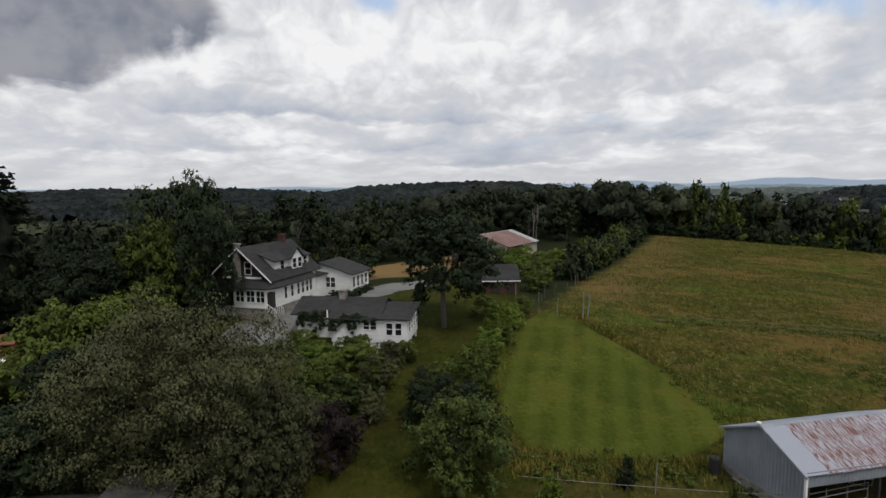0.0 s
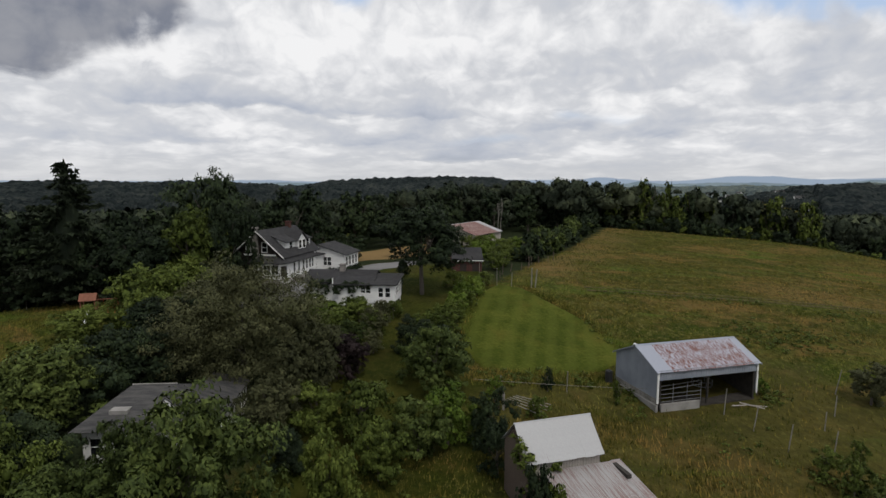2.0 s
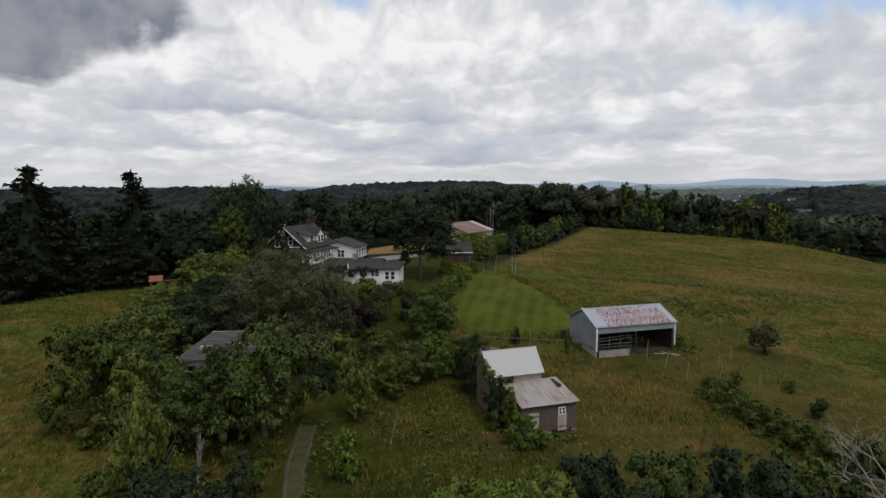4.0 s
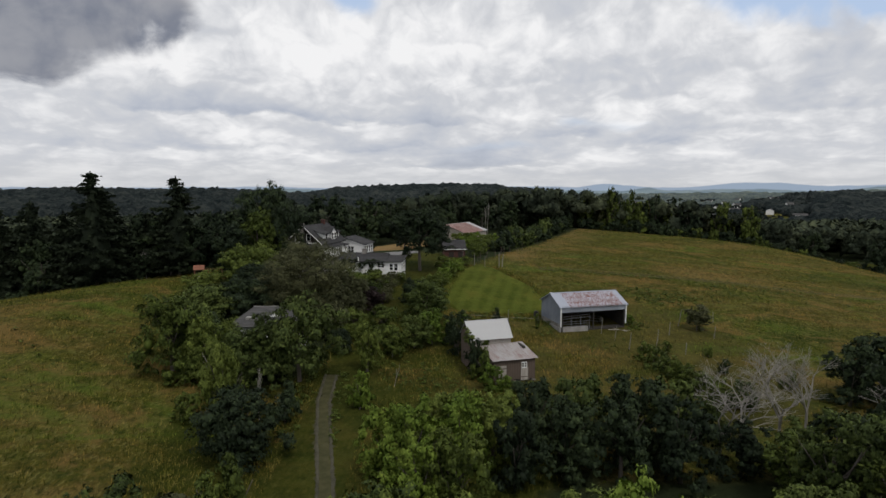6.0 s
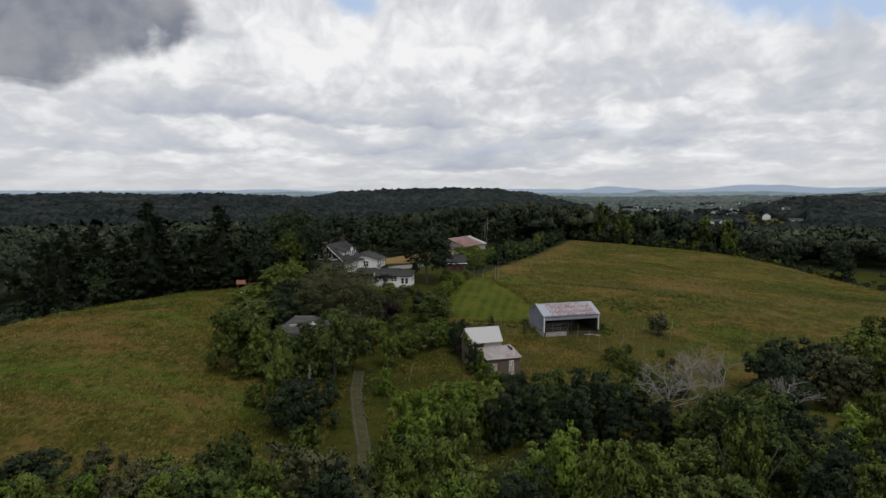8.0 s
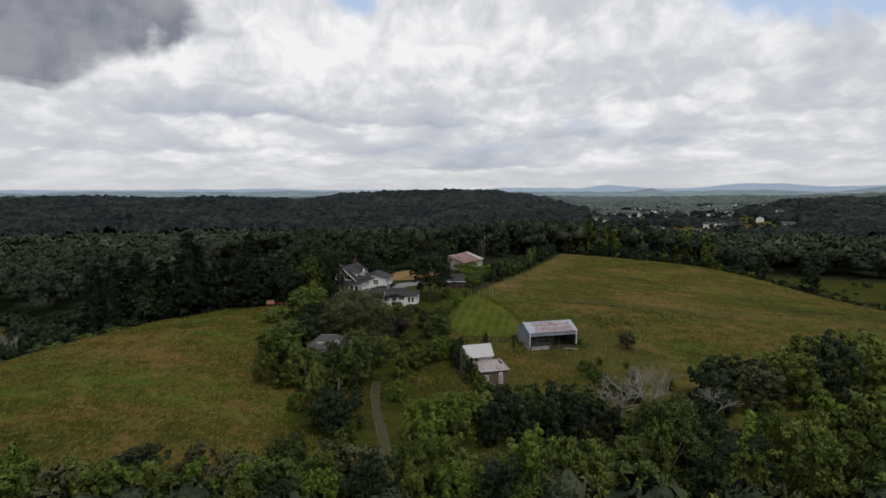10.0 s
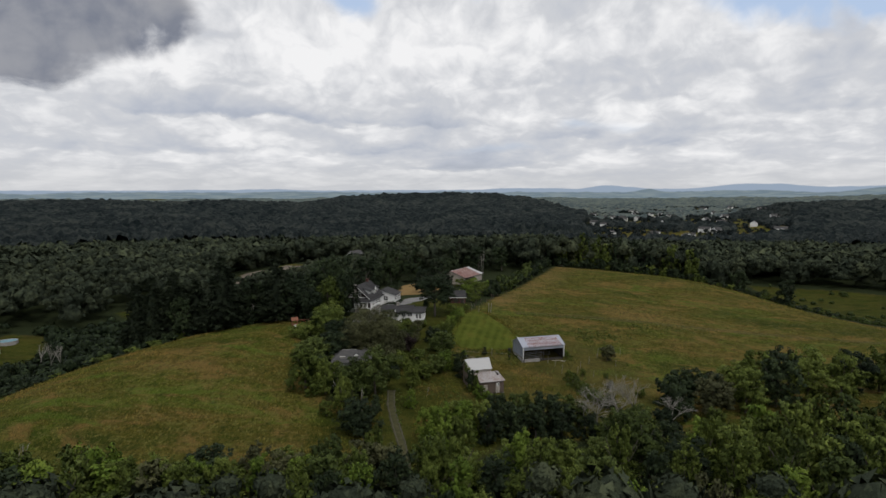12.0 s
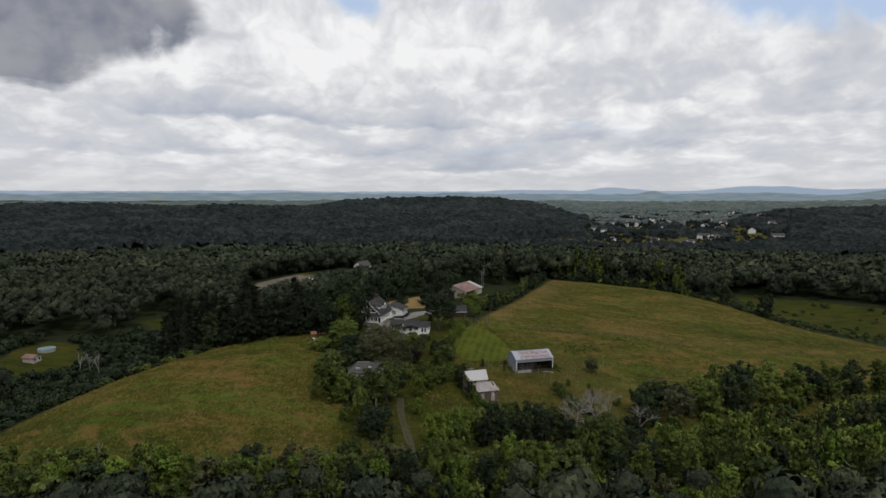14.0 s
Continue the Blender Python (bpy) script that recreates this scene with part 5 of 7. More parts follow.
def rope_line():
    ob = part("fence_wire", wire((2.5, 38.5, gz(2.5, 38.5) + 1.9), (20.6, 38.0, 1.6), 0.12, 0.018), POST)
    tagged(ob, "pale fence line stretched to the barn corner", "fence wire")
    t = thing("fallen_fence", "collapsed fence of grey rails in the grass", "fence", pose(6.5, 37.0, gz(6.5, 37.0), 0, 0, -25))
    for i in range(5):
        bm = bmesh.new()
        rod(bm, (-0.6 + 0.1 * i, 0.7 * i - 1.4, 1.0 - 0.12 * i), (3.6, 0.8 * i - 1.9, 0.15), 0.05)
        part("rail", bm, POST, t)
    part("fence_stake", boxed(-0.7, -1.6, -0.3, -0.5, -1.4, 1.8), POST, t)


rope_line()


# ---------- pool, pink shed and far houses ----------
def far_house(x, y, w, d, h, roof, turn, wall=None, roof_mat=None, label="small pale house among distant trees"):
    z = gz(x, y)
    t = thing("far_house", label, "house", pose(x, y, z, 0, 0, turn), "distant houses")
    bm = bmesh.new()
    gable(bm, -w / 2, w / 2, -d / 2, d / 2, -2, h, h + roof - 0.1)
    wall_ob = part("wall", bm, wall or WHITE, t)
    for s in (1, -1):
        bm = bmesh.new()
        slab(bm, (0, -d / 2 - 0.4, h + roof), (0, d / 2 + 0.4, h + roof), (s * (w / 2 + 0.4), d / 2 + 0.4, h - 0.1), (s * (w / 2 + 0.4), -d / 2 - 0.4, h - 0.1), 0.2)
        part("roof_slope", bm, roof_mat or SHINGLE_GREY, t)
    for i in (-1, 1):
        window(wall_ob, i * w / 4, -d / 2, h / 2 + 0.2, 1.0, 1.4)


def pool():
    x, y = -184.5, 119
    z = gz(x, y)
    t = thing("swimming_pool", "round white above-ground swimming pool on grass", "pool", pose(x, y, z))
    bm = bmesh.new()
    n = 28
    for r0, r1, z0, z1 in ((3.6, 3.6, -0.4, 1.2),):
        ring = []
        for r in (3.5, 3.65):
            ring.append([[bm.verts.new((r * math.cos(2 * math.pi * i / n), r * math.sin(2 * math.pi * i / n), zz)) for i in range(n)] for zz in (z0, z1)])
        for i in range(n):
            j = (i + 1) % n
            bm.faces.new((ring[1][0][i], ring[1][0][j], ring[1][1][j], ring[1][1][i]))
            bm.faces.new((ring[0][0][j], ring[0][0][i], ring[0][1][i], ring[0][1][j]))
            bm.faces.new((ring[0][1][i], ring[0][1][j], ring[1][1][j], ring[1][1][i]))
    part("pool_wall", bm, CONCRETE, t)
    bm = bmesh.new()
    rod(bm, (0, 0, 0.2), (0, 0, 1.0), 3.5, 3.5, n)
    part("pool_water", bm, POOL_WATER, t, "pale blue water")


POOL_WATER, _nt, _b = make("pool_water", 0.05, 0, 0.5)
_b.inputs["Base Color"].default_value = (0.20, 0.33, 0.38, 1)
pool()
far_house(-182, 106, 4.2, 5.4, 2.2, 1.0, 80, PALE_BOARD, ROOF_FAR, "small pinkish garden shed near the pool")
far_house(-62, 276, 8, 10, 5, 3.6, -35, WHITE, SHINGLE_GREY, "white two-storey house in a clearing beyond the trees")
far_house(-96, 262, 3, 4, 2.0, 1.0, -20)
far_house(-84.5, 196, 6, 8, 4.6, 2.6, 70, WHITE, ROOF_FAR, "white house with a reddish roof among dark trees")
spots = [(x, y) for x, y in np.random.default_rng(90).uniform((280, 840), (1000, 1900), (700, 2)) if town_open(x, y)[0]]
for k, (x, y) in enumerate(spots[:52]):
    rr = random.Random(100 + k)
    far_house(float(x), float(y), rr.uniform(9, 14), rr.uniform(12, 22), rr.uniform(5, 7), rr.uniform(3, 5), rr.uniform(0, 180))
for k in range(7):
    rr = random.Random(200 + k)
    far_house(rr.uniform(-760, -330), rr.uniform(1380, 1700), 14, 20, 9, 6, rr.uniform(0, 180))


# ---------- vegetation ----------
def ico(sub):
    bm = bmesh.new()
    bmesh.ops.create_icosphere(bm, subdivisions=sub, radius=1.0)
    v = np.array([p.co[:] for p in bm.verts])
    f = np.array([[p.index for p in q.verts] for q in bm.faces])
    bm.free()
    return v, f


ICO0, ICO1, ICO2 = ico(1), ico(2), ico(3)


def lobes_broad(rng, n, flat=0.72):
    """Lobe centres and radii that fill a unit crown: x, y in -1..1, z 0..1."""
    out = []
    lean, skew = rng.uniform(0, 2 * math.pi), rng.uniform(0.0, 0.2)
    for i in range(int(n * 1.35)):
        a, h = rng.uniform(0, 2 * math.pi), rng.uniform(0.0, 1.0) ** 0.8
        prof = max(0.1, 1 - ((h - 0.42) / 0.66) ** 2) ** 0.5
        r = prof * rng.uniform(0.30, 0.92) * (1 - skew + 2 * skew * (math.cos(a - lean) > 0))
        size = rng.uniform(0.11, 0.31) * (0.72 + 0.32 * prof)
        out.append((r * math.cos(a), r * math.sin(a), 0.12 + 0.74 * h + rng.uniform(-0.03, 0.06), size))
    out.append((0, 0, 0.45, 0.50))
    return out


def leaf_cloud(rng, lobes, count, size, aspect_z, droop=0.0, solid=None, ratio=1.0, core=0.56, pads=7):
    """Leaves gathered in flat pads over each lobe's skin, with gaps between, round dark hearts."""
    lobes = [(x, y, z * ratio, r) for x, y, z, r in lobes]
    lob = np.array(lobes)
    out_dir = rng.normal(size=(len(lob), pads, 3)) + np.array([0, 0, 0.35])
    out_dir /= np.linalg.norm(out_dir, axis=2)[:, :, None]
    pad_r = lob[:, 3, None] * rng.uniform(0.34, 0.62, (len(lob), pads))
    reach = lob[:, 3, None] * rng.uniform(0.55, 1.05, (len(lob), pads))
    wts = np.repeat(lob[:, 3] ** 2, pads)
    pick = rng.choice(len(wts), size=count, p=wts / wts.sum())
    li, pi = pick // pads, pick % pads
    pd, pr = out_dir[li, pi], pad_r[li, pi][:, None]
    d = rng.normal(size=(count, 3))
    d /= np.linalg.norm(d, axis=1)[:, None]
    d[:, 2] = np.where(d[:, 2] < -0.3, -d[:, 2], d[:, 2])
    rad = rng.uniform(0.25, 1.0, (count, 1)) ** 0.45
    loose = rng.uniform(0, 1, (count, 1)) < 0.26
    rad = np.where(loose, rad * rng.uniform(1.0, 1.6, (count, 1)), rad)
    c = lob[li, :3] + pd * reach[li, pi][:, None] * np.array([1, 1, aspect_z]) + d * rad * pr * np.array([1.0, 1.0, 0.62])
    n = d * 0.7 + pd * 0.5 + rng.normal(scale=0.5, size=(count, 3))
    n[:, 2] += 0.45
    n /= np.linalg.norm(n, axis=1)[:, None]
    u = np.cross(n, rng.normal(size=(count, 3)))
    u /= np.linalg.norm(u, axis=1)[:, None]
    w = np.cross(n, u)
    if droop:
        w = w * (1 - droop) + np.array([0, 0, -1]) * droop
    s = size * rng.uniform(0.55, 1.45, count)[:, None]
    q = np.stack([c - u * s * 0.46 - w * s * 0.45, c + u * s * 0.46 - w * s * 0.45, c + w * s * 0.85 - n * s * 0.2], axis=1).reshape(-1, 3)
    f = np.arange(count * 3).reshape(-1, 3)
    soft = d * 0.75 + pd * 0.4 + n * 0.35 + np.array([0, 0, 0.15])
    ns = [np.repeat(soft, 3, axis=0)]
    vs, fs = [q], [f]
    base = len(q)
    for x, y, z, r in lobes[::2] if core > 0 else ():
        cv, cf = solid or ICO0
        v = cv * (r * core) * np.array([1, 1, aspect_z]) * rng.uniform(0.8, 1.1, (len(cv), 1)) + np.array([x, y, z])
        vs.append(v)
        ns.append(cv)
        fs.append(cf + base)
        base += len(v)
    out = np.concatenate(vs)
    out[:, 2] /= ratio
    nn = np.concatenate(ns)
    nn = nn * np.array([1, 1, ratio])
    nn /= np.linalg.norm(nn, axis=1)[:, None]
    return out, np.concatenate(fs), nn


CROWNS, TRUNKS = {}, {}


# lobes, leaves, leaf size, droop, height against half width
CROWN_KINDS = {"broad": (30, 11500, 0.054, 0.0, 1.9), "tall": (30, 11500, 0.056, 0.0, 2.4), "fine": (44, 20000, 0.037, 0.0, 1.35), "willow": (80, 100000, 0.0165, 0.25, 1.3), "bush": (22, 8500, 0.046, 0.0, 1.35), "medium": (26, 5600, 0.068, 0.0, 1.9),
               "coarse": (20, 2000, 0.112, 0.0, 1.9), "hedge": (14, 1300, 0.118, 0.0, 1.35), "shrub": (18, 4000, 0.072, 0.0, 1.35)}


def crown_mesh(kind, variant):
    key = (kind, variant)
    if key not in CROWNS:
        rng = np.random.default_rng(11 + variant * 7 + 97 * ["broad", "shrub", "willow", "tall", "fine", "coarse", "hedge", "medium", "bush"].index(kind))
        n, leaves, size, droop, ratio = CROWN_KINDS[kind]
        v, f, nn = leaf_cloud(rng, lobes_broad(rng, n), leaves, size, 0.85, droop, ICO0, ratio, 0.0 if kind == "willow" else 0.40, 8 if kind == "willow" else 7)
        low, high = np.percentile(v[:, 2], (0.5, 99.6))
        v = np.stack([v[:, 0], v[:, 1], v[:, 2] - low], axis=1) / np.array([1, 1, high - low]) / np.array([*[np.percentile(np.hypot(v[:, 0], v[:, 1]), 98.0)] * 2, 1.0])
        CROWNS[key] = mesh_from("crown", v, f, LEAF["mid"], True, nn)
    return CROWNS[key]


def limb_mesh(variant, mat, limbs=7, top=1.0, name="trunk"):
    key = (variant, mat.name, limbs, name)
    if key in TRUNKS:
        return TRUNKS[key]
    rnd = random.Random(50 + variant)
    bm = bmesh.new()
    rod(bm, (0, 0, -0.06), (0.01, 0.01, 0.3), 0.032, 0.024, 7)
    rod(bm, (0.01, 0.01, 0.3), (0.0, 0.03, 0.68 * top), 0.024, 0.010, 6)
    for i in range(limbs):
        a = 2 * math.pi * i / limbs + rnd.uniform(-0.4, 0.4)
        z0 = rnd.uniform(0.24, 0.5) * top
        r = rnd.uniform(0.16, 0.30)
        mid = (r * 0.5 * math.cos(a), r * 0.5 * math.sin(a), z0 + rnd.uniform(0.1, 0.18))
        end = (r * math.cos(a), r * math.sin(a), z0 + rnd.uniform(0.24, 0.42))
        rod(bm, (0, 0, z0), mid, 0.013, 0.009, 4)
        rod(bm, mid, end, 0.009, 0.003, 3)
    me = bpy.data.meshes.new(name)
    bm.to_mesh(me)
    bm.free()
    me.materials.append(mat)
    TRUNKS[key] = me
    return me


TREE_COUNT = {"n": 0}


def tree(x, y, height, width, mat_key="mid", kind="broad", label="", group="", clear=0.16, variant=None, z=None, category="tree"):
    """A tree or shrub: trunk with limbs, and a crown of leaf sprays."""
    TREE_COUNT["n"] += 1
    rnd = random.Random(TREE_COUNT["n"] * 13 + 1)
    variant = rnd.randrange(5) if variant is None else variant
    z = gz(x, y) if z is None else z
    t = thing({"shrub": "shrub", "hedge": "shrub", "bush": "shrub"}.get(kind, "tree"), label or {"shrub": "leafy green shrub in long grass", "willow": "broad dull-green tree with a dense rounded crown"}.get(kind, "leafy broadleaf tree in full summer leaf"),
              category if kind not in ("shrub", "hedge", "bush") else "shrub", pose(x, y, z, 0, 0, rnd.uniform(0, 360)), group)
    tr = new("trunk", limb_mesh(variant, BARK))
    tr.parent = t
    tr.matrix_basis = Matrix.Diagonal((height * 0.9, height * 0.9, height * 0.95, 1))
    cr = new("crown", crown_mesh(kind, variant))
    cr.parent = t
    cr.material_slots[0].link = "OBJECT"
    cr.material_slots[0].material = LEAF[mat_key]
    ch = height * (1 - clear)
    cr.matrix_basis = Matrix.Translation((0, 0, height * clear)) @ Matrix.Diagonal((width / 2, width / 2, ch, 1))
    return t


def conifer_mesh(variant):
    key = ("conifer", variant)
    if key in CROWNS:
        return CROWNS[key]
    rng = np.random.default_rng(400 + variant)
    vs, fs, base = [], [], 0
    for layer in range(26):
        h = 0.06 + 0.93 * layer / 25
        reach = (1 - h) ** 0.58 * rng.uniform(0.74, 1.12) + 0.03
        for k in range(max(4, int(10 * (1 - h) + 4))):
            a = rng.uniform(0, 2 * math.pi)
            r = reach * rng.uniform(0.55, 1.15)
            n = max(3, int(12 * r) + 2)
            s = np.linspace(0.15, 1, n)
            cx, cy = math.cos(a), math.sin(a)
            c = np.stack([cx * r * s, cy * r * s, h - 0.06 * s * r + 0.055 * s ** 2 * r + rng.normal(0, 0.004, n)], axis=1)
            c = np.repeat(c, 7, axis=0) + rng.normal(0, 1, (7 * n, 3)) * np.array([0.05, 0.05, 0.007])
            m = len(c)
            u = np.array([cx, cy, -0.1]) + rng.normal(0, 0.4, (m, 3))
            w = np.array([-cy, cx, 0]) + rng.normal(0, 0.4, (m, 3))
            sz = rng.uniform(0.022, 0.055, (m, 1))
            u, w = u * sz * np.array([1.3, 1.3, 0.3]), w * sz * np.array([0.7, 0.7, 0.3])
            q = np.stack([c - u - np.array([0, 0, 0.01]), c - w, c + u - np.array([0, 0, 0.014]), c + w], axis=1).reshape(-1, 3)
            f = np.arange(4 * m).reshape(-1, 4) + base
            vs.append(q)
            fs.append(np.concatenate([f[:, [0, 1, 2]], f[:, [0, 2, 3]]]))
            base += len(q)
    core = [(0, 0, -0.02)]
    for z, r in ((0.12, 0.50), (0.4, 0.32), (0.7, 0.14), (0.97, 0.01)):
        core += [(r * math.cos(2 * math.pi * i / 9), r * math.sin(2 * math.pi * i / 9), z) for i in range(9)]
    cf = [(0, 1 + (i + 1) % 9, 1 + i) for i in range(9)]
    for L in range(3):
        for i in range(9):
            a0, a1 = 1 + 9 * L + i, 1 + 9 * L + (i + 1) % 9
            cf += [(a0, a1, a1 + 9), (a0, a1 + 9, a0 + 9)]
    core = np.array(core) + np.array([0, 0, 0.06])
    vs.append(core)
    fs.append(np.array(cf) + base)
    CROWNS[key] = mesh_from("crown", np.concatenate(vs), np.concatenate(fs), LEAF["pine"])
    return CROWNS[key]


def conifer(x, y, height, width, variant=0, z=None):
    z = gz(x, y) if z is None else z
    t = thing("conifer", "tall dark spruce with tiered drooping boughs", "tree", pose(x, y, z, 0, 0, 70 * variant + x), "dark conifers")
    bm = bmesh.new()
    rod(bm, (0, 0, -0.5), (0, 0, height * 0.97), 0.35, 0.04, 9)
    part("trunk", bm, BARK, t)
    cr = new("crown", conifer_mesh(variant % 3))
    cr.parent = t
    cr.matrix_basis = Matrix.Translation((0, 0, height * 0.03)) @ Matrix.Diagonal((width / 2, width / 2, height * 0.97, 1))


def dead_tree(x, y, height, spread, seed, label="bare dead tree with pale grey branches", lean=0.0, depth=5):
    rnd = random.Random(seed)
    bm = bmesh.new()

    def grow(p, d, ln, r, k):
        q = p + d * ln
        rod(bm, p, q, r, r * 0.68, 6 if k > 2 else 4)
        if k == 0:
            return
        for _ in range(3 if k > 1 else 2):
            nd = (d + Vector((rnd.uniform(-1, 1) * spread, rnd.uniform(-1, 1) * spread, rnd.uniform(-0.25, 0.45)))).normalized()
            grow(q if rnd.random() < 0.7 else p.lerp(q, rnd.uniform(0.5, 0.9)), nd, ln * rnd.uniform(0.62, 0.85), r * 0.6, k - 1)

    grow(Vector((0, 0, -0.3)), Vector((lean, 0, 1)).normalized(), height * 0.30, height * (0.018 if depth > 3 else 0.011), depth)
    ob = part("dead_tree", bm, DEADWOOD)
    ob.matrix_basis = pose(x, y, gz(x, y), 0, 0, seed * 40)
    tagged(ob, label, "dead tree", "dead trees")


# trees round the houses: x, y, top height above sea zero, width, leaf, shape
YARD_TREES = [
    (-21.4, 38.4, 14.7, 17.2, "dull", "willow"), (-13.6, 36.6, 9.4, 8.0, "dull", "fine"), (-15.6, 29.0, 6.0, 6.4, "dull", "fine"), (-13.4, 24.4, 3.2, 4.4, "dark", "fine"), (-35.5, 47, 13.2, 12.5, "mid", "fine"), (-30.5, 42, 10.5, 10, "dark", "fine"), (-41, 45, 9.0, 9, "mid", "fine"),
    (-17.2, 14.4, 9.8, 12.0, "deep", "fine"), (-23.4, 12.0, 6.2, 7.6, "deep", "fine"), (-22.2, 16.4, 7.0, 7.4, "deep", "fine"), (-34.0, 15.2, 10.2, 10.0, "mid", "fine"), (-28.8, 13.0, 7.4, 8.2, "mid", "fine"), (-31.5, 19.0, 7.0, 8, "dark", "fine"), (-22.6, 2.4, 7.4, 5.0, "mid", "fine"), (-18.4, -4.6, 4.2, 10.2, "dark", "fine"), (-35, 28, 9.0, 12, "deep", "fine"), (-31, 33, 9.5, 11, "dark", "fine"),
    (-1.6, 40.5, 7.9, 8.2, "deep", "fine"), (-3.8, 48.4, 6.8, 5.6, "dark", "fine"), (-11.4, 41.5, 6.8, 5.2, "plum", "fine"), (-3.8, 70.5, 19.0, 14.4, "dark", "fine"), (-40, 81, 24.2, 17.5, "dark", "fine"), (-33.7, 68.2, 20.0, 10.0, "dark", "fine"), (-33.4, 66.4, 11.0, 6.0, "dark", "fine"),
    (-38.5, 66, 19.0, 11.5, "mid", "fine"), (-44, 62, 16.0, 11.5, "dark", "fine"), (-37, 59, 12.5, 10.0, "mid", "fine"), (-58, 67, 17.5, 10, "dark", "medium"), (-50.5, 63.5, 16, 9, "dark", "medium"), (-65, 70, 18, 10, "dark", "medium"), (-71, 68, 15, 10, "dark", "medium"), (-86, 66, 12, 10, "dark", "medium"), (-49, 66, 18.5, 9, "dark", "medium"), (-47, 74, 18, 12, "dark", "medium"), (-52, 70, 15.5, 10, "dark", "medium"),
    (-31, 100, 21.6, 13, "dark", "medium"), (-38, 97, 17.5, 12, "dark", "medium"), (-21, 108, 11.5, 8, "dark", "medium"), (-46, 90, 20, 12, "dark", "medium"), (-10, 112, 16, 10, "dark", "medium"), (0, 112, 13, 9, "dark", "medium"),
    (-4, 130, 19, 12, "dark", "medium"), (3, 152, 21, 13, "dark", "medium"), (16, 160, 20, 13, "dark", "medium"), (28, 168, 19, 12, "dark", "medium"), (-14, 150, 20, 13, "dark", "medium"), (-26, 152, 20, 13, "dark", "medium"),
    (40, 180, 20, 13, "dark", "medium"), (52, 192, 21, 13, "dark", "medium"), (-33, 132, 17, 11, "dark", "medium"), (-44, 118, 18, 12, "dark", "medium"), (-44, 140, 18, 13, "dark", "medium"), (-58, 96, 16.5, 12, "dark", "medium"), (-55, 82, 15, 11, "dark", "medium"),
]
for x, y, top, w, m, k in YARD_TREES:
    lab = {"dull": "broad dull-green tree with a dense drooping crown", "dark": "dark green spreading shade tree near the house", "deep": "deep green leafy tree over the small house", "mid": "leafy green garden tree in full summer leaf", "plum": "dark plum-leaved ornamental tree beside the grass walk"}[m]
    tree(x, y, top - gz(x, y), w, m, k, lab, "yard trees", 0.04 if k == "willow" else (0.24 if (x, y) == (-3.8, 70.5) else (0.05 if k == "fine" else 0.10)))
for x, y, top, w, v in ((-70.5, 60.5, 26.4, 15.5, 0), (-54.8, 64.0, 25.6, 13.5, 1), (-90, 70, 20.4, 13, 2), (-97, 69, 19.0, 13, 0), (-84, 72, 17.5, 13, 1), (-64, 70, 18, 12, 2), (-77, 78, 20, 14, 1), (-104, 72, 16, 13, 0)):
    conifer(x, y, top - gz(x, y), w, v)

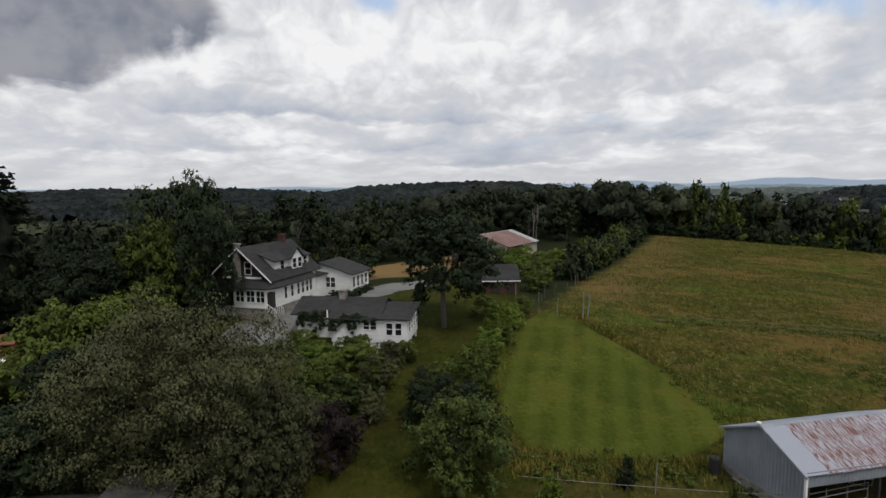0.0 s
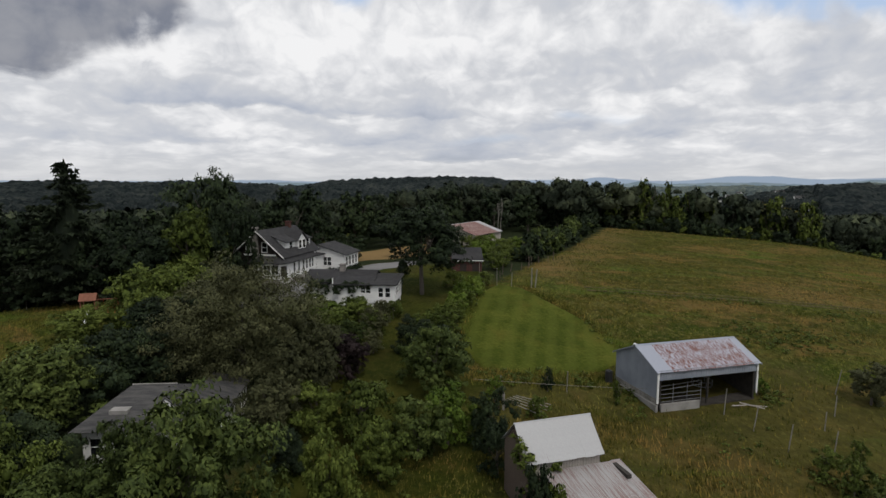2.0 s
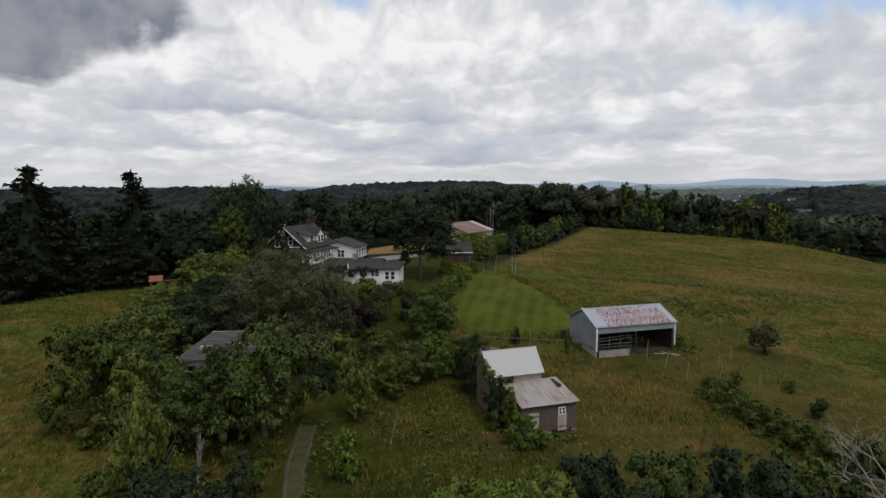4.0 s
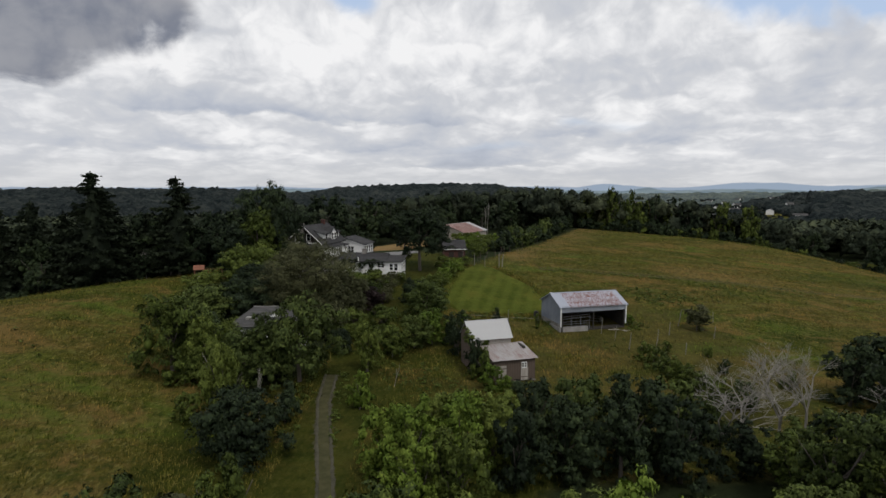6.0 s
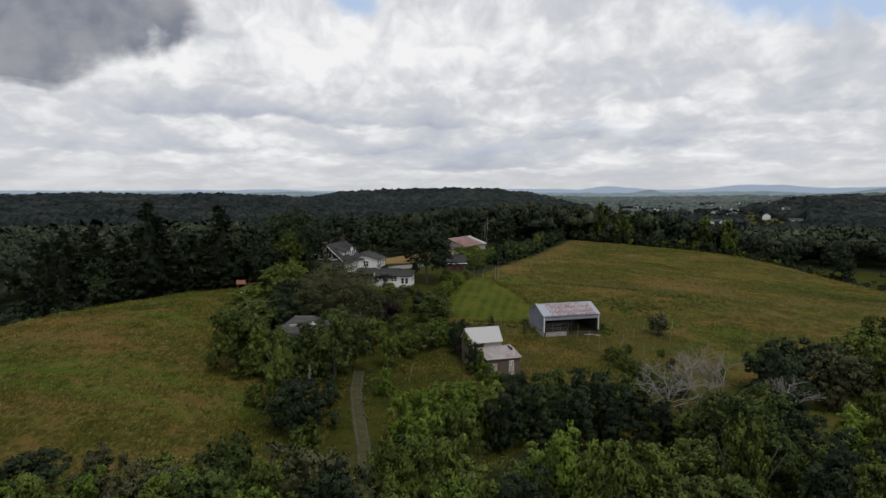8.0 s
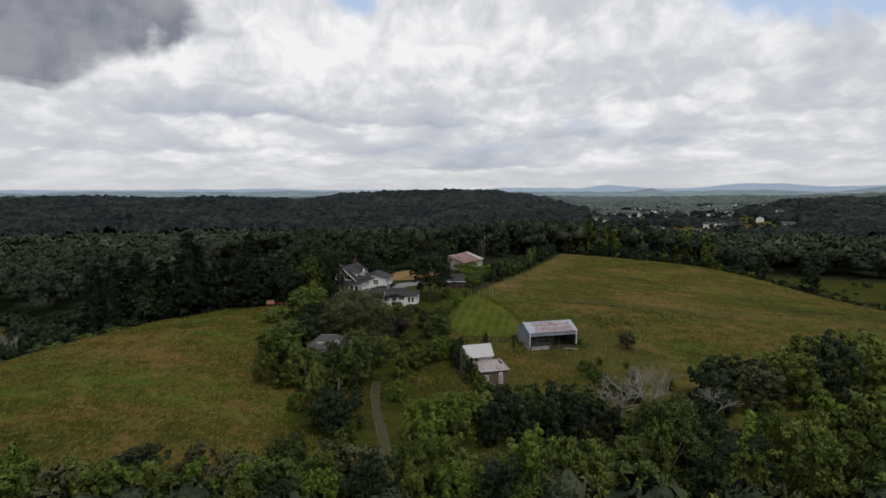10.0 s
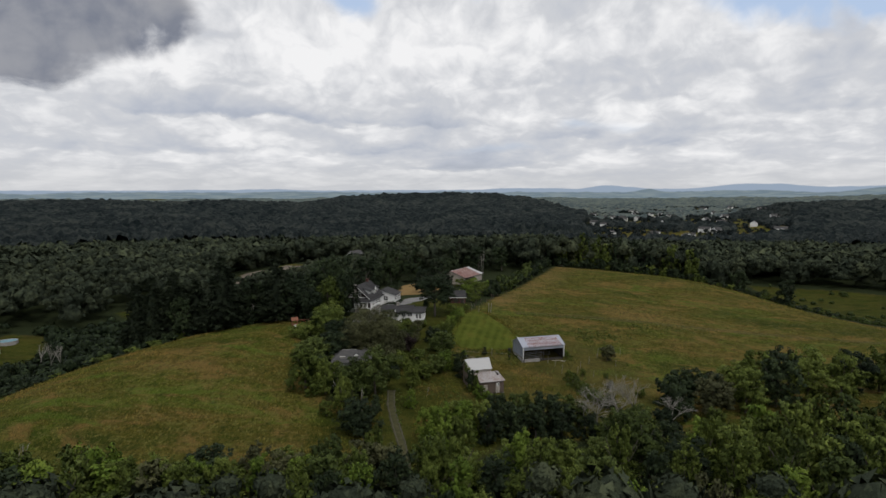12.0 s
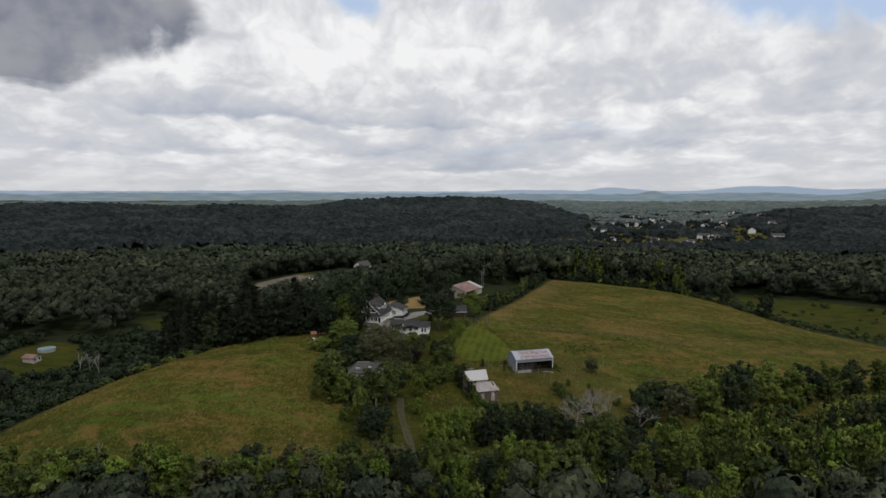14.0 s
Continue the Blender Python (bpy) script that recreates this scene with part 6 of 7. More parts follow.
# shrubs: x, y, height, width, leaf
SHRUBS = [
    (-8, 29, 6.2, 7.6, "mid"), (-3, 27.5, 5.2, 6.0, "deep"), (-0.4, 29.4, 5.4, 6.0, "bright"), (3.2, 28.5, 5.6, 5.0, "dark"), (-6, 24, 4.5, 5.0, "mid"), (-12, 30, 5.0, 6.0, "mid"), (3.6, 25, 4.6, 4.0, "dark"),
    (6.6, 16.6, 4.4, 3.4, "mid"), (7.4, 13.4, 3.4, 3.4, "bright"), (5.6, 17.8, 5.2, 3.0, "dark"), (9.2, 12.6, 2.2, 2.6, "bright"),
    (35.2, 27.5, 2.0, 1.8, "mid"), (33.5, 40.5, 2.0, 2.2, "bright"), (41, 26, 1.7, 1.7, "mid"),
    (10.6, 40.2, 2.6, 1.5, "dark"), (17.4, 37.6, 2.6, 1.3, "mid"), (4.6, 37.6, 2.6, 2.2, "bright"), (8.6, 34.2, 2.4, 2.6, "mid"),
    (31.0, 25.2, 2.6, 2.6, "mid"), (31.6, 22.8, 2.8, 3.2, "mid"), (32.0, 20.4, 2.6, 3.0, "deep"), (32.4, 18.0, 2.8, 3.2, "mid"), (33.0, 15.6, 2.8, 3.4, "mid"), (33.8, 13.0, 3.0, 3.6, "deep"), (35.0, 10.0, 3.2, 4.0, "mid"), (36.5, 7.0, 3.4, 4.4, "deep"), (-17.5, 47.5, 3.4, 5.0, "deep"), (-13.6, 46.5, 3.0, 4.0, "deep"), (40, 19.5, 2.2, 2.4, "dark"), (46, 14, 2.4, 2.8, "mid"),
    (-13, 59.5, 2.8, 4.6, "mid"), (-7.5, 59, 2.6, 3.4, "mid"), (-18.5, 60.5, 2.4, 4.4, "mid"), (-20, 62.5, 1.8, 3.0, "mid"), (-12, 57, 3.0, 5.0, "mid"), (-16.5, 57.0, 2.6, 4.6, "bright"), (-9, 58, 3.0, 3.4, "dull"), (-17, 59, 2.2, 4.0, "mid"), (-21, 57.5, 2.2, 4.0, "mid"), (-14.5, 55.5, 2.6, 4.2, "mid"), (-10, 53, 3.0, 4.0, "mid"),
    (1, 61, 2.6, 4.0, "mid"), (3, 66, 2.6, 4.0, "mid"), (5, 71, 2.4, 4.0, "bright"), (0.5, 54, 3.0, 4.2, "mid"), (-1.2, 49.5, 3.2, 4.4, "dark"), (1.5, 76, 2.6, 4.4, "mid"), (6.5, 78.5, 2.2, 3.6, "mid"),
    (9.5, 90, 3.4, 4.6, "mid"), (12, 94, 3.2, 4.4, "mid"), (10, 98, 3.6, 5, "mid"), (14, 102, 3.6, 5, "mid"), (8, 106, 3.8, 6, "bright"), (14, 112, 3.8, 6, "mid"), (18, 118, 3.6, 6, "bright"), (9, 118, 4, 6, "mid"), (12, 126, 3.6, 6, "bright"), (6, 124, 3.6, 6, "mid"),
    (-64, 64, 5.5, 6.5, "dark"), (-41, 57.5, 4, 5, "dark"), (-44, 61, 5, 5, "dark"),
    (-16.2, 3.6, 4.6, 4.6, "dark"), (-26.5, 3.0, 3.4, 4.2, "mid"),
    (-9.8, 53.4, 3.4, 4.2, "dull"), (-15.4, 52.7, 3.2, 5.4, "mid"), (-12.6, 50.0, 2.8, 4.0, "mid"), (-8.4, 7.4, 4.4, 3.2, "bright"), (-9.0, 18.6, 6.8, 4.6, "mid"), (1.2, 63.5, 2.8, 4.4, "bright"), (2.6, 68.5, 2.8, 4.2, "bright"), (-0.6, 57.0, 3.2, 4.6, "mid"), (-2.6, 53.0, 3.4, 4.4, "mid"), (4.4, 73.5, 2.6, 4.2, "bright"), (-0.8, 46.0, 3.6, 4.2, "deep"), (-12.0, 49.0, 3.4, 4.6, "deep"), (-14.5, 50.5, 3.6, 4.6, "mid"), (-9.0, 47.5, 3.0, 3.6, "dull"), (7.5, 3.0, 3.4, 4.0, "mid"), (27.5, -2.0, 5.6, 6.5, "deep"),
    (-25.5, 14, 4.2, 5.0, "dark"), (-31, 12, 3.8, 5.0, "mid"),
]
for x, y, h, w, m in SHRUBS:
    tree(x, y, h, w, m, "bush" if w > 3.3 and y > 17 and abs(x) < 20 else "shrub", {"dark": "dense dark green bush in the meadow grass", "mid": "leafy green shrub in long grass", "bright": "bright green vine-covered shrub", "deep": "deep green bush at the edge of the wood", "dull": "dull green garden shrub"}[m], "meadow shrubs", 0.02)
# the young trees between the lane and the old shed: x, y, height, width, leaf
THICKET = [
    (-3.6, -7.6, 7.0, 5.4, "bright"), (-1.2, -9.5, 8.2, 6.6, "bright"), (3.0, -7.5, 7.8, 6.4, "bright"), (0.8, -4.0, 6.4, 5.4, "mid"), (6.2, -4.5, 7.0, 5.6, "mid"), (-0.6, -14.8, 7.4, 6.0, "bright"), (2.2, -14.5, 7.8, 6.4, "mid"),
    (10.2, -2.0, 7.2, 6.4, "dark"), (14.8, -3.4, 8.0, 7.0, "deep"), (19.6, -4.2, 8.2, 7.4, "dark"), (24.0, -3.0, 7.4, 6.6, "deep"), (12.4, -7.5, 7.4, 6.6, "dark"), (17.4, -8.5, 7.6, 7.0, "dark"), (7.8, -9.5, 7.2, 6.2, "dark"), (22.6, -9.0, 7.8, 7.0, "dark"),
    (28.5, -8.0, 5.2, 6.0, "dark"), (33.5, -9.0, 5.4, 6.4, "deep"), (38.5, -7.5, 5.6, 6.4, "dark"), (30.5, -13.0, 6.0, 6.4, "mid"), (36.5, -13.0, 6.4, 6.6, "deep"), (43.0, -8.5, 6.2, 7.0, "dark"), (44.8, 38.8, 4.5, 4.6, "dull"),
]
for x, y, h, w, m in THICKET:
    tree(x, y, h, w, m, "broad", {"bright": "bright green young tree in the thicket by the lane", "mid": "leafy green young tree in the thicket", "dark": "dense dark green rounded tree below the meadow", "deep": "deep green tree below the meadow", "dull": "round grey-green bush standing alone in the meadow"}[m], "thicket trees", 0.03)
rnd = random.Random(5)
for i in range(46):
    f = i / 45
    x, y = 21 + 35 * f + rnd.uniform(-1.5, 1.5) - 2.5, 100 + 80 * f + rnd.uniform(-1.5, 1.5)
    tree(x - 1.5, y, rnd.uniform(3.4, 6.4), rnd.uniform(4.5, 6.5), rnd.choice(("dark", "deep", "dark")), "hedge", "dense green hedge bush along the meadow edge", "hedge bushes", 0.0)
hedge = thing("clipped_hedge", "clipped dark green hedge beside the house wing", "hedge", pose(-30.3, 72.8, 6.2, 0, 0, -14.0))
v, f, nn = leaf_cloud(np.random.default_rng(77), [(6.0 + 0.7 * i, 14.2 + 0.05 * i, 0.5, 0.75) for i in range(5)] + [(9.2, 14.6 + 0.7 * i, 0.5, 0.75) for i in range(9)], 1500, 0.28, 0.9)
ob = new("foliage", mesh_from("foliage", v, f, LEAF["dark"], True, nn))
ob.parent = hedge

# vines on the cottage and the old shed
def vines(name, m, boxes, count, mat_key, label):
    rng = np.random.default_rng(len(name) + count)
    lob = []
    for x0, y0, z0, x1, y1, z1, n in boxes:
        for _ in range(n):
            lob.append((rng.uniform(x0, x1), rng.uniform(y0, y1), rng.uniform(z0, z1), rng.uniform(0.22, 0.42)))
    v, f, nn = leaf_cloud(rng, lob, count, 0.19, 1.0)
    ob = new(name, mesh_from(name, v, f, LEAF[mat_key], True, nn))
    ob.matrix_basis = m
    tagged(ob, label, "vine", kind="")


vines("wall_vine", pose(-16.0, 62.0, 4.3, 0, 0, -5.0), [(-0.2, -0.2, 3.5, 5.0, 0.0, 4.2, 26), (-0.3, -0.2, 2.2, 0.6, 0.0, 4.0, 8), (2.0, -0.2, 2.6, 2.6, 0.0, 4.0, 6), (-5.0, 2.9, 2.4, 0.0, 3.3, 3.9, 26), (-3.2, 2.8, 1.2, -2.2, 3.2, 3.2, 8), (8.4, 5.6, 2.0, 8.8, 6.6, 4.4, 8), (-5.2, 2.8, 2.9, 0.2, 3.1, 4.1, 30), (0.0, -0.3, 3.4, 3.4, 0.1, 4.3, 14)], 5600, "dark", "dark vines hanging over the cottage walls")
vines("shed_vine", pose(5.13, 19.35, -2.0, 0, 0, 17), [(-0.3, -0.2, 0.5, 0.5, 0.3, 5.4, 16), (-0.3, 0.0, 4.5, 0.0, 1.8, 6.6, 8), (0.2, -0.5, 3.6, 2.4, 0.0, 4.8, 10), (0.6, -2.5, 0.2, 1.4, -0.4, 3.6, 12)], 1600, "mid", "green vines climbing the old shed")

# trees with dead limbs
dead_tree(-23.0, 3.6, 9.5, 0.32, 3, "dead forked trunk standing out of a dark bush", 0.0, 3)
dead_tree(-18.6, 2.6, 8.6, 0.30, 4, "dead forked trunk standing out of a dark bush", 0.1, 3)
dead_tree(31, -3, 10.5, 1.3, 7, depth=6)
dead_tree(36, -1, 11.0, 1.1, 9, depth=6)
dead_tree(40, 1, 9.5, 0.9, 10, depth=6)
dead_tree(28, -5, 9.5, 1.5, 12)
dead_tree(46, -4, 10.5, 1.2, 14)
dead_tree(-62.5, 65, 9.0, 0.3, 21, depth=3)
dead_tree(125, 190, 17, 0.5, 23, depth=4)
dead_tree(18, 158, 14, 0.2, 25, depth=3)
dead_tree(17, 156, 12, 0.2, 26, depth=3)
dead_tree(-5, 14, 4.4, 0.2, 27, "leaning dead stem at the lane", 0.25, 2)
dead_tree(-148, 92, 13, 0.4, 31, depth=4)
dead_tree(-143, 90, 12, 0.4, 33, depth=4)
dead_tree(-154, 95, 11, 0.4, 36, depth=4)
dead_tree(-75, -22, 8, 0.5, 35, depth=3)

# woodland below the meadows
rnd = random.Random(9)
placed = []
EDGE = [(-130, -27), (-100, -26), (-60, -23), (-30, -20), (-14, -22), (-3, -19), (6, -20), (24, -21), (31, -15), (50, -14), (81, -7), (110, 4), (150, 26), (200, 50)]
ex, ey = [p[0] for p in EDGE], [p[1] for p in EDGE]
tries = 0
while len(placed) < 190 and tries < 12000:
    tries += 1
    x = rnd.uniform(-118, 140)
    top = float(np.interp(x, ex, ey))
    y = top - 34 * rnd.random() ** 1.1
    if y < -48 or (-12.5 < x < -3.2 and y > -25):
        continue
    w = rnd.uniform(5.2, 9.0)
    if any((x - a) ** 2 + (y - b) ** 2 < (0.34 * (w + c)) ** 2 for a, b, c in placed):
        continue
    placed.append((x, y, w))
    side = 1 if x > -25 else 0
    h = rnd.uniform(9.0, 12.6) if side else rnd.uniform(6.8, 9.8)
    if y > top - 7:
        h *= 0.64 if 3 < x < 27 else 0.82
    m = rnd.choices(("mid", "dark", "bright", "dull", "deep"), (0.44, 0.14, 0.20, 0.06, 0.16))[0]
    close = y > -40 and -46 < x < 54 and y > top - 24
    shape = rnd.choice(("broad", "broad", "tall"))
    tree(x, y, h, w, m, shape if close else "coarse", {"mid": "leafy green woodland tree", "dark": "dark green woodland tree", "bright": "bright yellow-green young woodland tree", "dull": "dull green woodland tree", "deep": "deep green woodland tree"}[m], "woodland trees below the meadow", 0.14)

# dark trees at the meadow's lower corner
for x, y, h, w, m in ((50, 8.5, 7.5, 8.0, "dark"), (55.5, 9.5, 8.5, 8.5, "dark"), (61, 10.5, 7.5, 8.0, "dark"), (69, 14, 9.0, 9.0, "mid"), (76, 19, 10.5, 10, "mid"), (83, 21, 11, 10, "dark"), (90, 23, 11, 10, "mid"), (58, 3, 9.0, 9.0, "dull"), (66, 5, 10, 9.5, "mid"), (75, 9, 11, 10, "dark"), (84, 12, 11, 10, "mid"), (94, 15, 11.5, 10, "mid"), (48, 0, 8.5, 8.5, "dark"), (100, 20, 11, 10, "dark"), (110, 24, 11, 10, "mid"), (120, 28, 11, 10, "dark"), (132, 34, 11, 10, "mid")):
    tree(x, y, h, w, m, "broad", {"mid": "leafy green woodland tree", "dark": "dark green woodland tree", "dull": "dull green woodland tree"}[m], "woodland trees below the meadow", 0.05)

for i in range(17):
    x = -84 + 4.3 * i + rnd.uniform(-1.5, 1.5)
    y = float(np.interp(x, ex, ey)) - rnd.uniform(3, 10)
    m = rnd.choice(("mid", "bright", "mid", "deep", "dull"))
    tree(x, y, rnd.uniform(6.6, 9.4), rnd.uniform(6.0, 8.0), m, "broad" if x > -55 else "coarse", {"mid": "leafy green woodland tree", "bright": "bright yellow-green young woodland tree", "deep": "deep green woodland tree", "dull": "dull green woodland tree"}[m], "woodland trees below the meadow", 0.05)

# tree rows round the meadows
rows = []
for i in range(22):
    f = i / 33
    rows.append((60 + 118 * f, 190 - 4 * math.sin(f * 3) - 75 * max(0, f - 0.45) + rnd.uniform(-3, 10) + 6))
for i in range(12, 20):
    f = i / 19
    px = np.interp(f, (0, 0.35, 0.7, 1), (-132, -112, -90, -58))
    py = np.interp(f, (0, 0.35, 0.7, 1), (-14, 46, 74, 78))
    rows.append((float(px) + rnd.uniform(-8, 2), float(py) + rnd.uniform(0, 10)))
for k, (x, y) in enumerate(rows):
    m = rnd.choices(("dark", "mid", "dull"), (0.62, 0.28, 0.1))[0]
    base = gz(x, y)
    h = rnd.uniform(13, 19) if k < 22 else rnd.uniform(7, 12)
    tree(x, y, h, rnd.uniform(8, 12), m, "coarse", "dark woodland tree behind the open meadow", "meadow edge trees", 0.0)

for x, y, h, w in ((149, 173, 11.5, 12.0), (164, 156, 13.0, 10.0)):
    tree(x, y, h, w, "dark", "broad", "round dark tree standing at the meadow edge", "meadow edge trees", 0.0)
for i in range(44):
    f = i / 43
    x = 60 + 122 * f
    y = 186 - 4 * math.sin(f * 3) - 75 * max(0, f - 0.45) + rnd.uniform(-2, 3)
    tree(x, y, rnd.uniform(3.0, 6.0) * (1.0 if f < 0.62 else 0.55), rnd.uniform(5, 7.5) * (1.0 if f < 0.62 else 0.7), rnd.choice(("dark", "dark", "mid")), "hedge", "dark bush under the trees at the meadow edge", "meadow edge bushes", 0.0)
for i in range(26):
    f = i / 25
    x, y = float(np.interp(f, (0, 0.35, 0.7, 1), (-121, -105, -85, -56))), float(np.interp(f, (0, 0.35, 0.7, 1), (-14, 40, 64, 69)))
    tree(x - rnd.uniform(0, 3), y + rnd.uniform(0, 3), rnd.uniform(1.8, 3.2) if f < 0.7 else rnd.uniform(2.5, 5.0), rnd.uniform(5, 7.5), rnd.choice(("dark", "dark", "mid")), "hedge", "dark bush under the trees at the meadow edge", "meadow edge bushes", 0.0)


def undergrowth():
    rng = np.random.default_rng(31)
    lob = []
    while len(lob) < 900:
        x = rng.uniform(-118, 140)
        top = float(np.interp(x, ex, ey))
        y = top + 1 - 36 * rng.uniform(0, 1)
        if y < -50 or (-12.5 < x < -4 and y > -24):
            continue
        h = rng.uniform(1.5, 5.0) if x > -25 else rng.uniform(1.0, 4.0)
        if y > top - 3:
            h = min(h, 3.0)
        lob.append((x, y, gz(x, y) + h, rng.uniform(1.3, 2.6)))
    v, f, nn = leaf_cloud(rng, lob, 110000, 0.24, 0.8, core=0.0)
    tagged(new("undergrowth", mesh_from("undergrowth", v, f, LEAF["mid"], True, nn)), "saplings and undergrowth filling the wood", "undergrowth", kind="stuff")


undergrowth()


# far woods as one body
def ragged(core, sprays, seed, size):
    """A far crown: a solid heart inside a skin of loose leaf sprays."""
    rng = np.random.default_rng(seed)
    cv, cf = core
    keep = cv[:, 2] > -0.62
    remap = np.cumsum(keep) - 1
    cf = remap[cf[keep[cf].all(axis=1)]]
    cv = cv[keep]
    d = rng.normal(size=(sprays, 3))
    d /= np.linalg.norm(d, axis=1)[:, None]
    d[:, 2] = np.abs(d[:, 2]) - 0.25
    c = d * rng.uniform(0.82, 1.12, (sprays, 1))
    u = np.cross(d + rng.normal(0, 0.5, (sprays, 3)), rng.normal(size=(sprays, 3)))
    u /= np.linalg.norm(u, axis=1)[:, None]
    w = np.cross(d, u)
    s = size * rng.uniform(0.6, 1.4, (sprays, 1))
    q = np.stack([c - u * s * 0.5 - w * s * 0.4, c + u * s * 0.5 - w * s * 0.4, c + w * s * 0.7 + d * s * 0.25], axis=1).reshape(-1, 3)
    f = np.arange(3 * sprays).reshape(-1, 3) + len(cv)
    nn = np.concatenate([cv, np.repeat(d + rng.normal(0, 0.25, d.shape), 3, axis=0)])
    return np.concatenate([cv * 0.74, q]), np.concatenate([cf, f]), nn / np.linalg.norm(nn, axis=1)[:, None]


def far_woods(name, spots, template, size, tall, seed, label, mat=None):
    rng = np.random.default_rng(seed)
    tv, tf, tn = template
    n, k = len(spots), len(tv)
    s = size * (0.5 + 1.15 * rng.uniform(0, 1, n) ** 1.3)
    h = tall * rng.uniform(0.75, 1.3, n)
    squash = rng.uniform(0.75, 1.25, n)
    jit = 1 + rng.normal(0, 0.07, (n, k))
    ang = rng.uniform(0, 2 * math.pi, n)
    c, d = np.cos(ang)[:, None], np.sin(ang)[:, None]
    vx = (tv[None, :, 0] * c - tv[None, :, 1] * d) * jit * s[:, None] * 0.5
    vy = (tv[None, :, 0] * d + tv[None, :, 1] * c) * jit * s[:, None] * 0.5
    vz = tv[None, :, 2] * jit * (s * squash)[:, None] * 0.5
    z0 = ground_z(spots[:, 0], spots[:, 1]) + h - s * 0.45
    v = np.stack([vx + spots[:, :1], vy + spots[:, 1:], vz + z0[:, None]], axis=-1).reshape(-1, 3)
    f = (tf[None] + (np.arange(n) * k)[:, None, None]).reshape(-1, 3)
    nn = np.stack([tn[None, :, 0] * c - tn[None, :, 1] * d, tn[None, :, 0] * d + tn[None, :, 1] * c, np.tile(tn[None, :, 2], (n, 1))], axis=-1).reshape(-1, 3)
    return tagged(new(name, mesh_from(name, v, f, mat or FARWOOD, True, nn)), label, "woodland", kind="stuff")


def scatter(seed, n, xmin, xmax, ymin, ymax, rule):
    rng = np.random.default_rng(seed)
    x, y = rng.uniform(xmin, xmax, n), rng.uniform(ymin, ymax, n)
    ok = rule(x, y)
    return np.stack([x[ok], y[ok]], axis=1)


def wedge(x, y, r0, r1, spread=0.86):
    d = np.hypot(x, y + 140)
    return (d > r0) & (d < r1) & (np.abs(x) < spread * (y + 150))


BUILT = [[(-60, 0), (-60, 62), (30, 62), (30, 0)], [(-66, 56), (-58, 92), (-36, 100), (0, 116), (20, 116), (20, 56)], [(-46, 56), (-52, 82), (-36, 104), (8, 150), (30, 176), (30, 60), (-20, 54)]]
near_spots = scatter(1, 29000, -480, 480, -330, 330, lambda x, y: (np.hypot(x, y + 140) < 470) & ~clear_of(x, y, OPEN + BUILT + [STRIP_FRONT, WEST_LOW], 5.5) & ~((y > -47) & (y < 18) & (np.abs(x) < 118)) & ~((x > -95) & (x < -50) & (y > 60) & (y < 84)) & ((np.abs(x) < 0.9 * (y + 160)) | (np.hypot(x, y) < 200)))
edge = np.hypot(near_spots[:, 0], near_spots[:, 1] + 20) < 165
far_woods("forest_edge", near_spots[edge], ragged(ICO0, 150, 67, 0.27), 7.4, 13.5, 15, "dark green forest crowns beside the meadows")
far_woods("near_forest", near_spots[~edge], ragged(ICO0, 70, 61, 0.34), 6.4, 13.5, 5, "dense dark green forest of broadleaf crowns around the meadows")
low_spots = scatter(8, 1500, -220, -85, 0, 170, lambda x, y: inside(x, y, WEST_LOW) & ~clear_of(x, y, OPEN, 3.0))
far_woods("low_wood", low_spots, ragged(ICO0, 110, 68, 0.30), 4.6, 4.0, 16, "low scrubby trees below the west meadow", LEAF["dark"])
strip_spots = scatter(9, 420, 140, 300, 95, 255, lambda x, y: (inside(x, y, STRIP_FRONT) & ~inside(x, y, MEADOW_EAST)) | (inside(x, y, FAR_STRIP) & (np.sin(x / 9) * np.sin(y / 7) > 0.35)))
far_woods("field_bushes", strip_spots, ragged(ICO0, 90, 69, 0.34), 3.2, 2.2, 17, "low bushes dotted over the rough far field", LEAF["deep"])
mid_spots = scatter(2, 14500, -700, 700, 150, 600, lambda x, y: wedge(x, y, 465, 720) & ~clear_of(x, y, OPEN))
far_woods("middle_forest", mid_spots, ragged(ICO0, 20, 62, 0.6), 10.5, 14.5, 6, "rolling dark forest filling the valley")


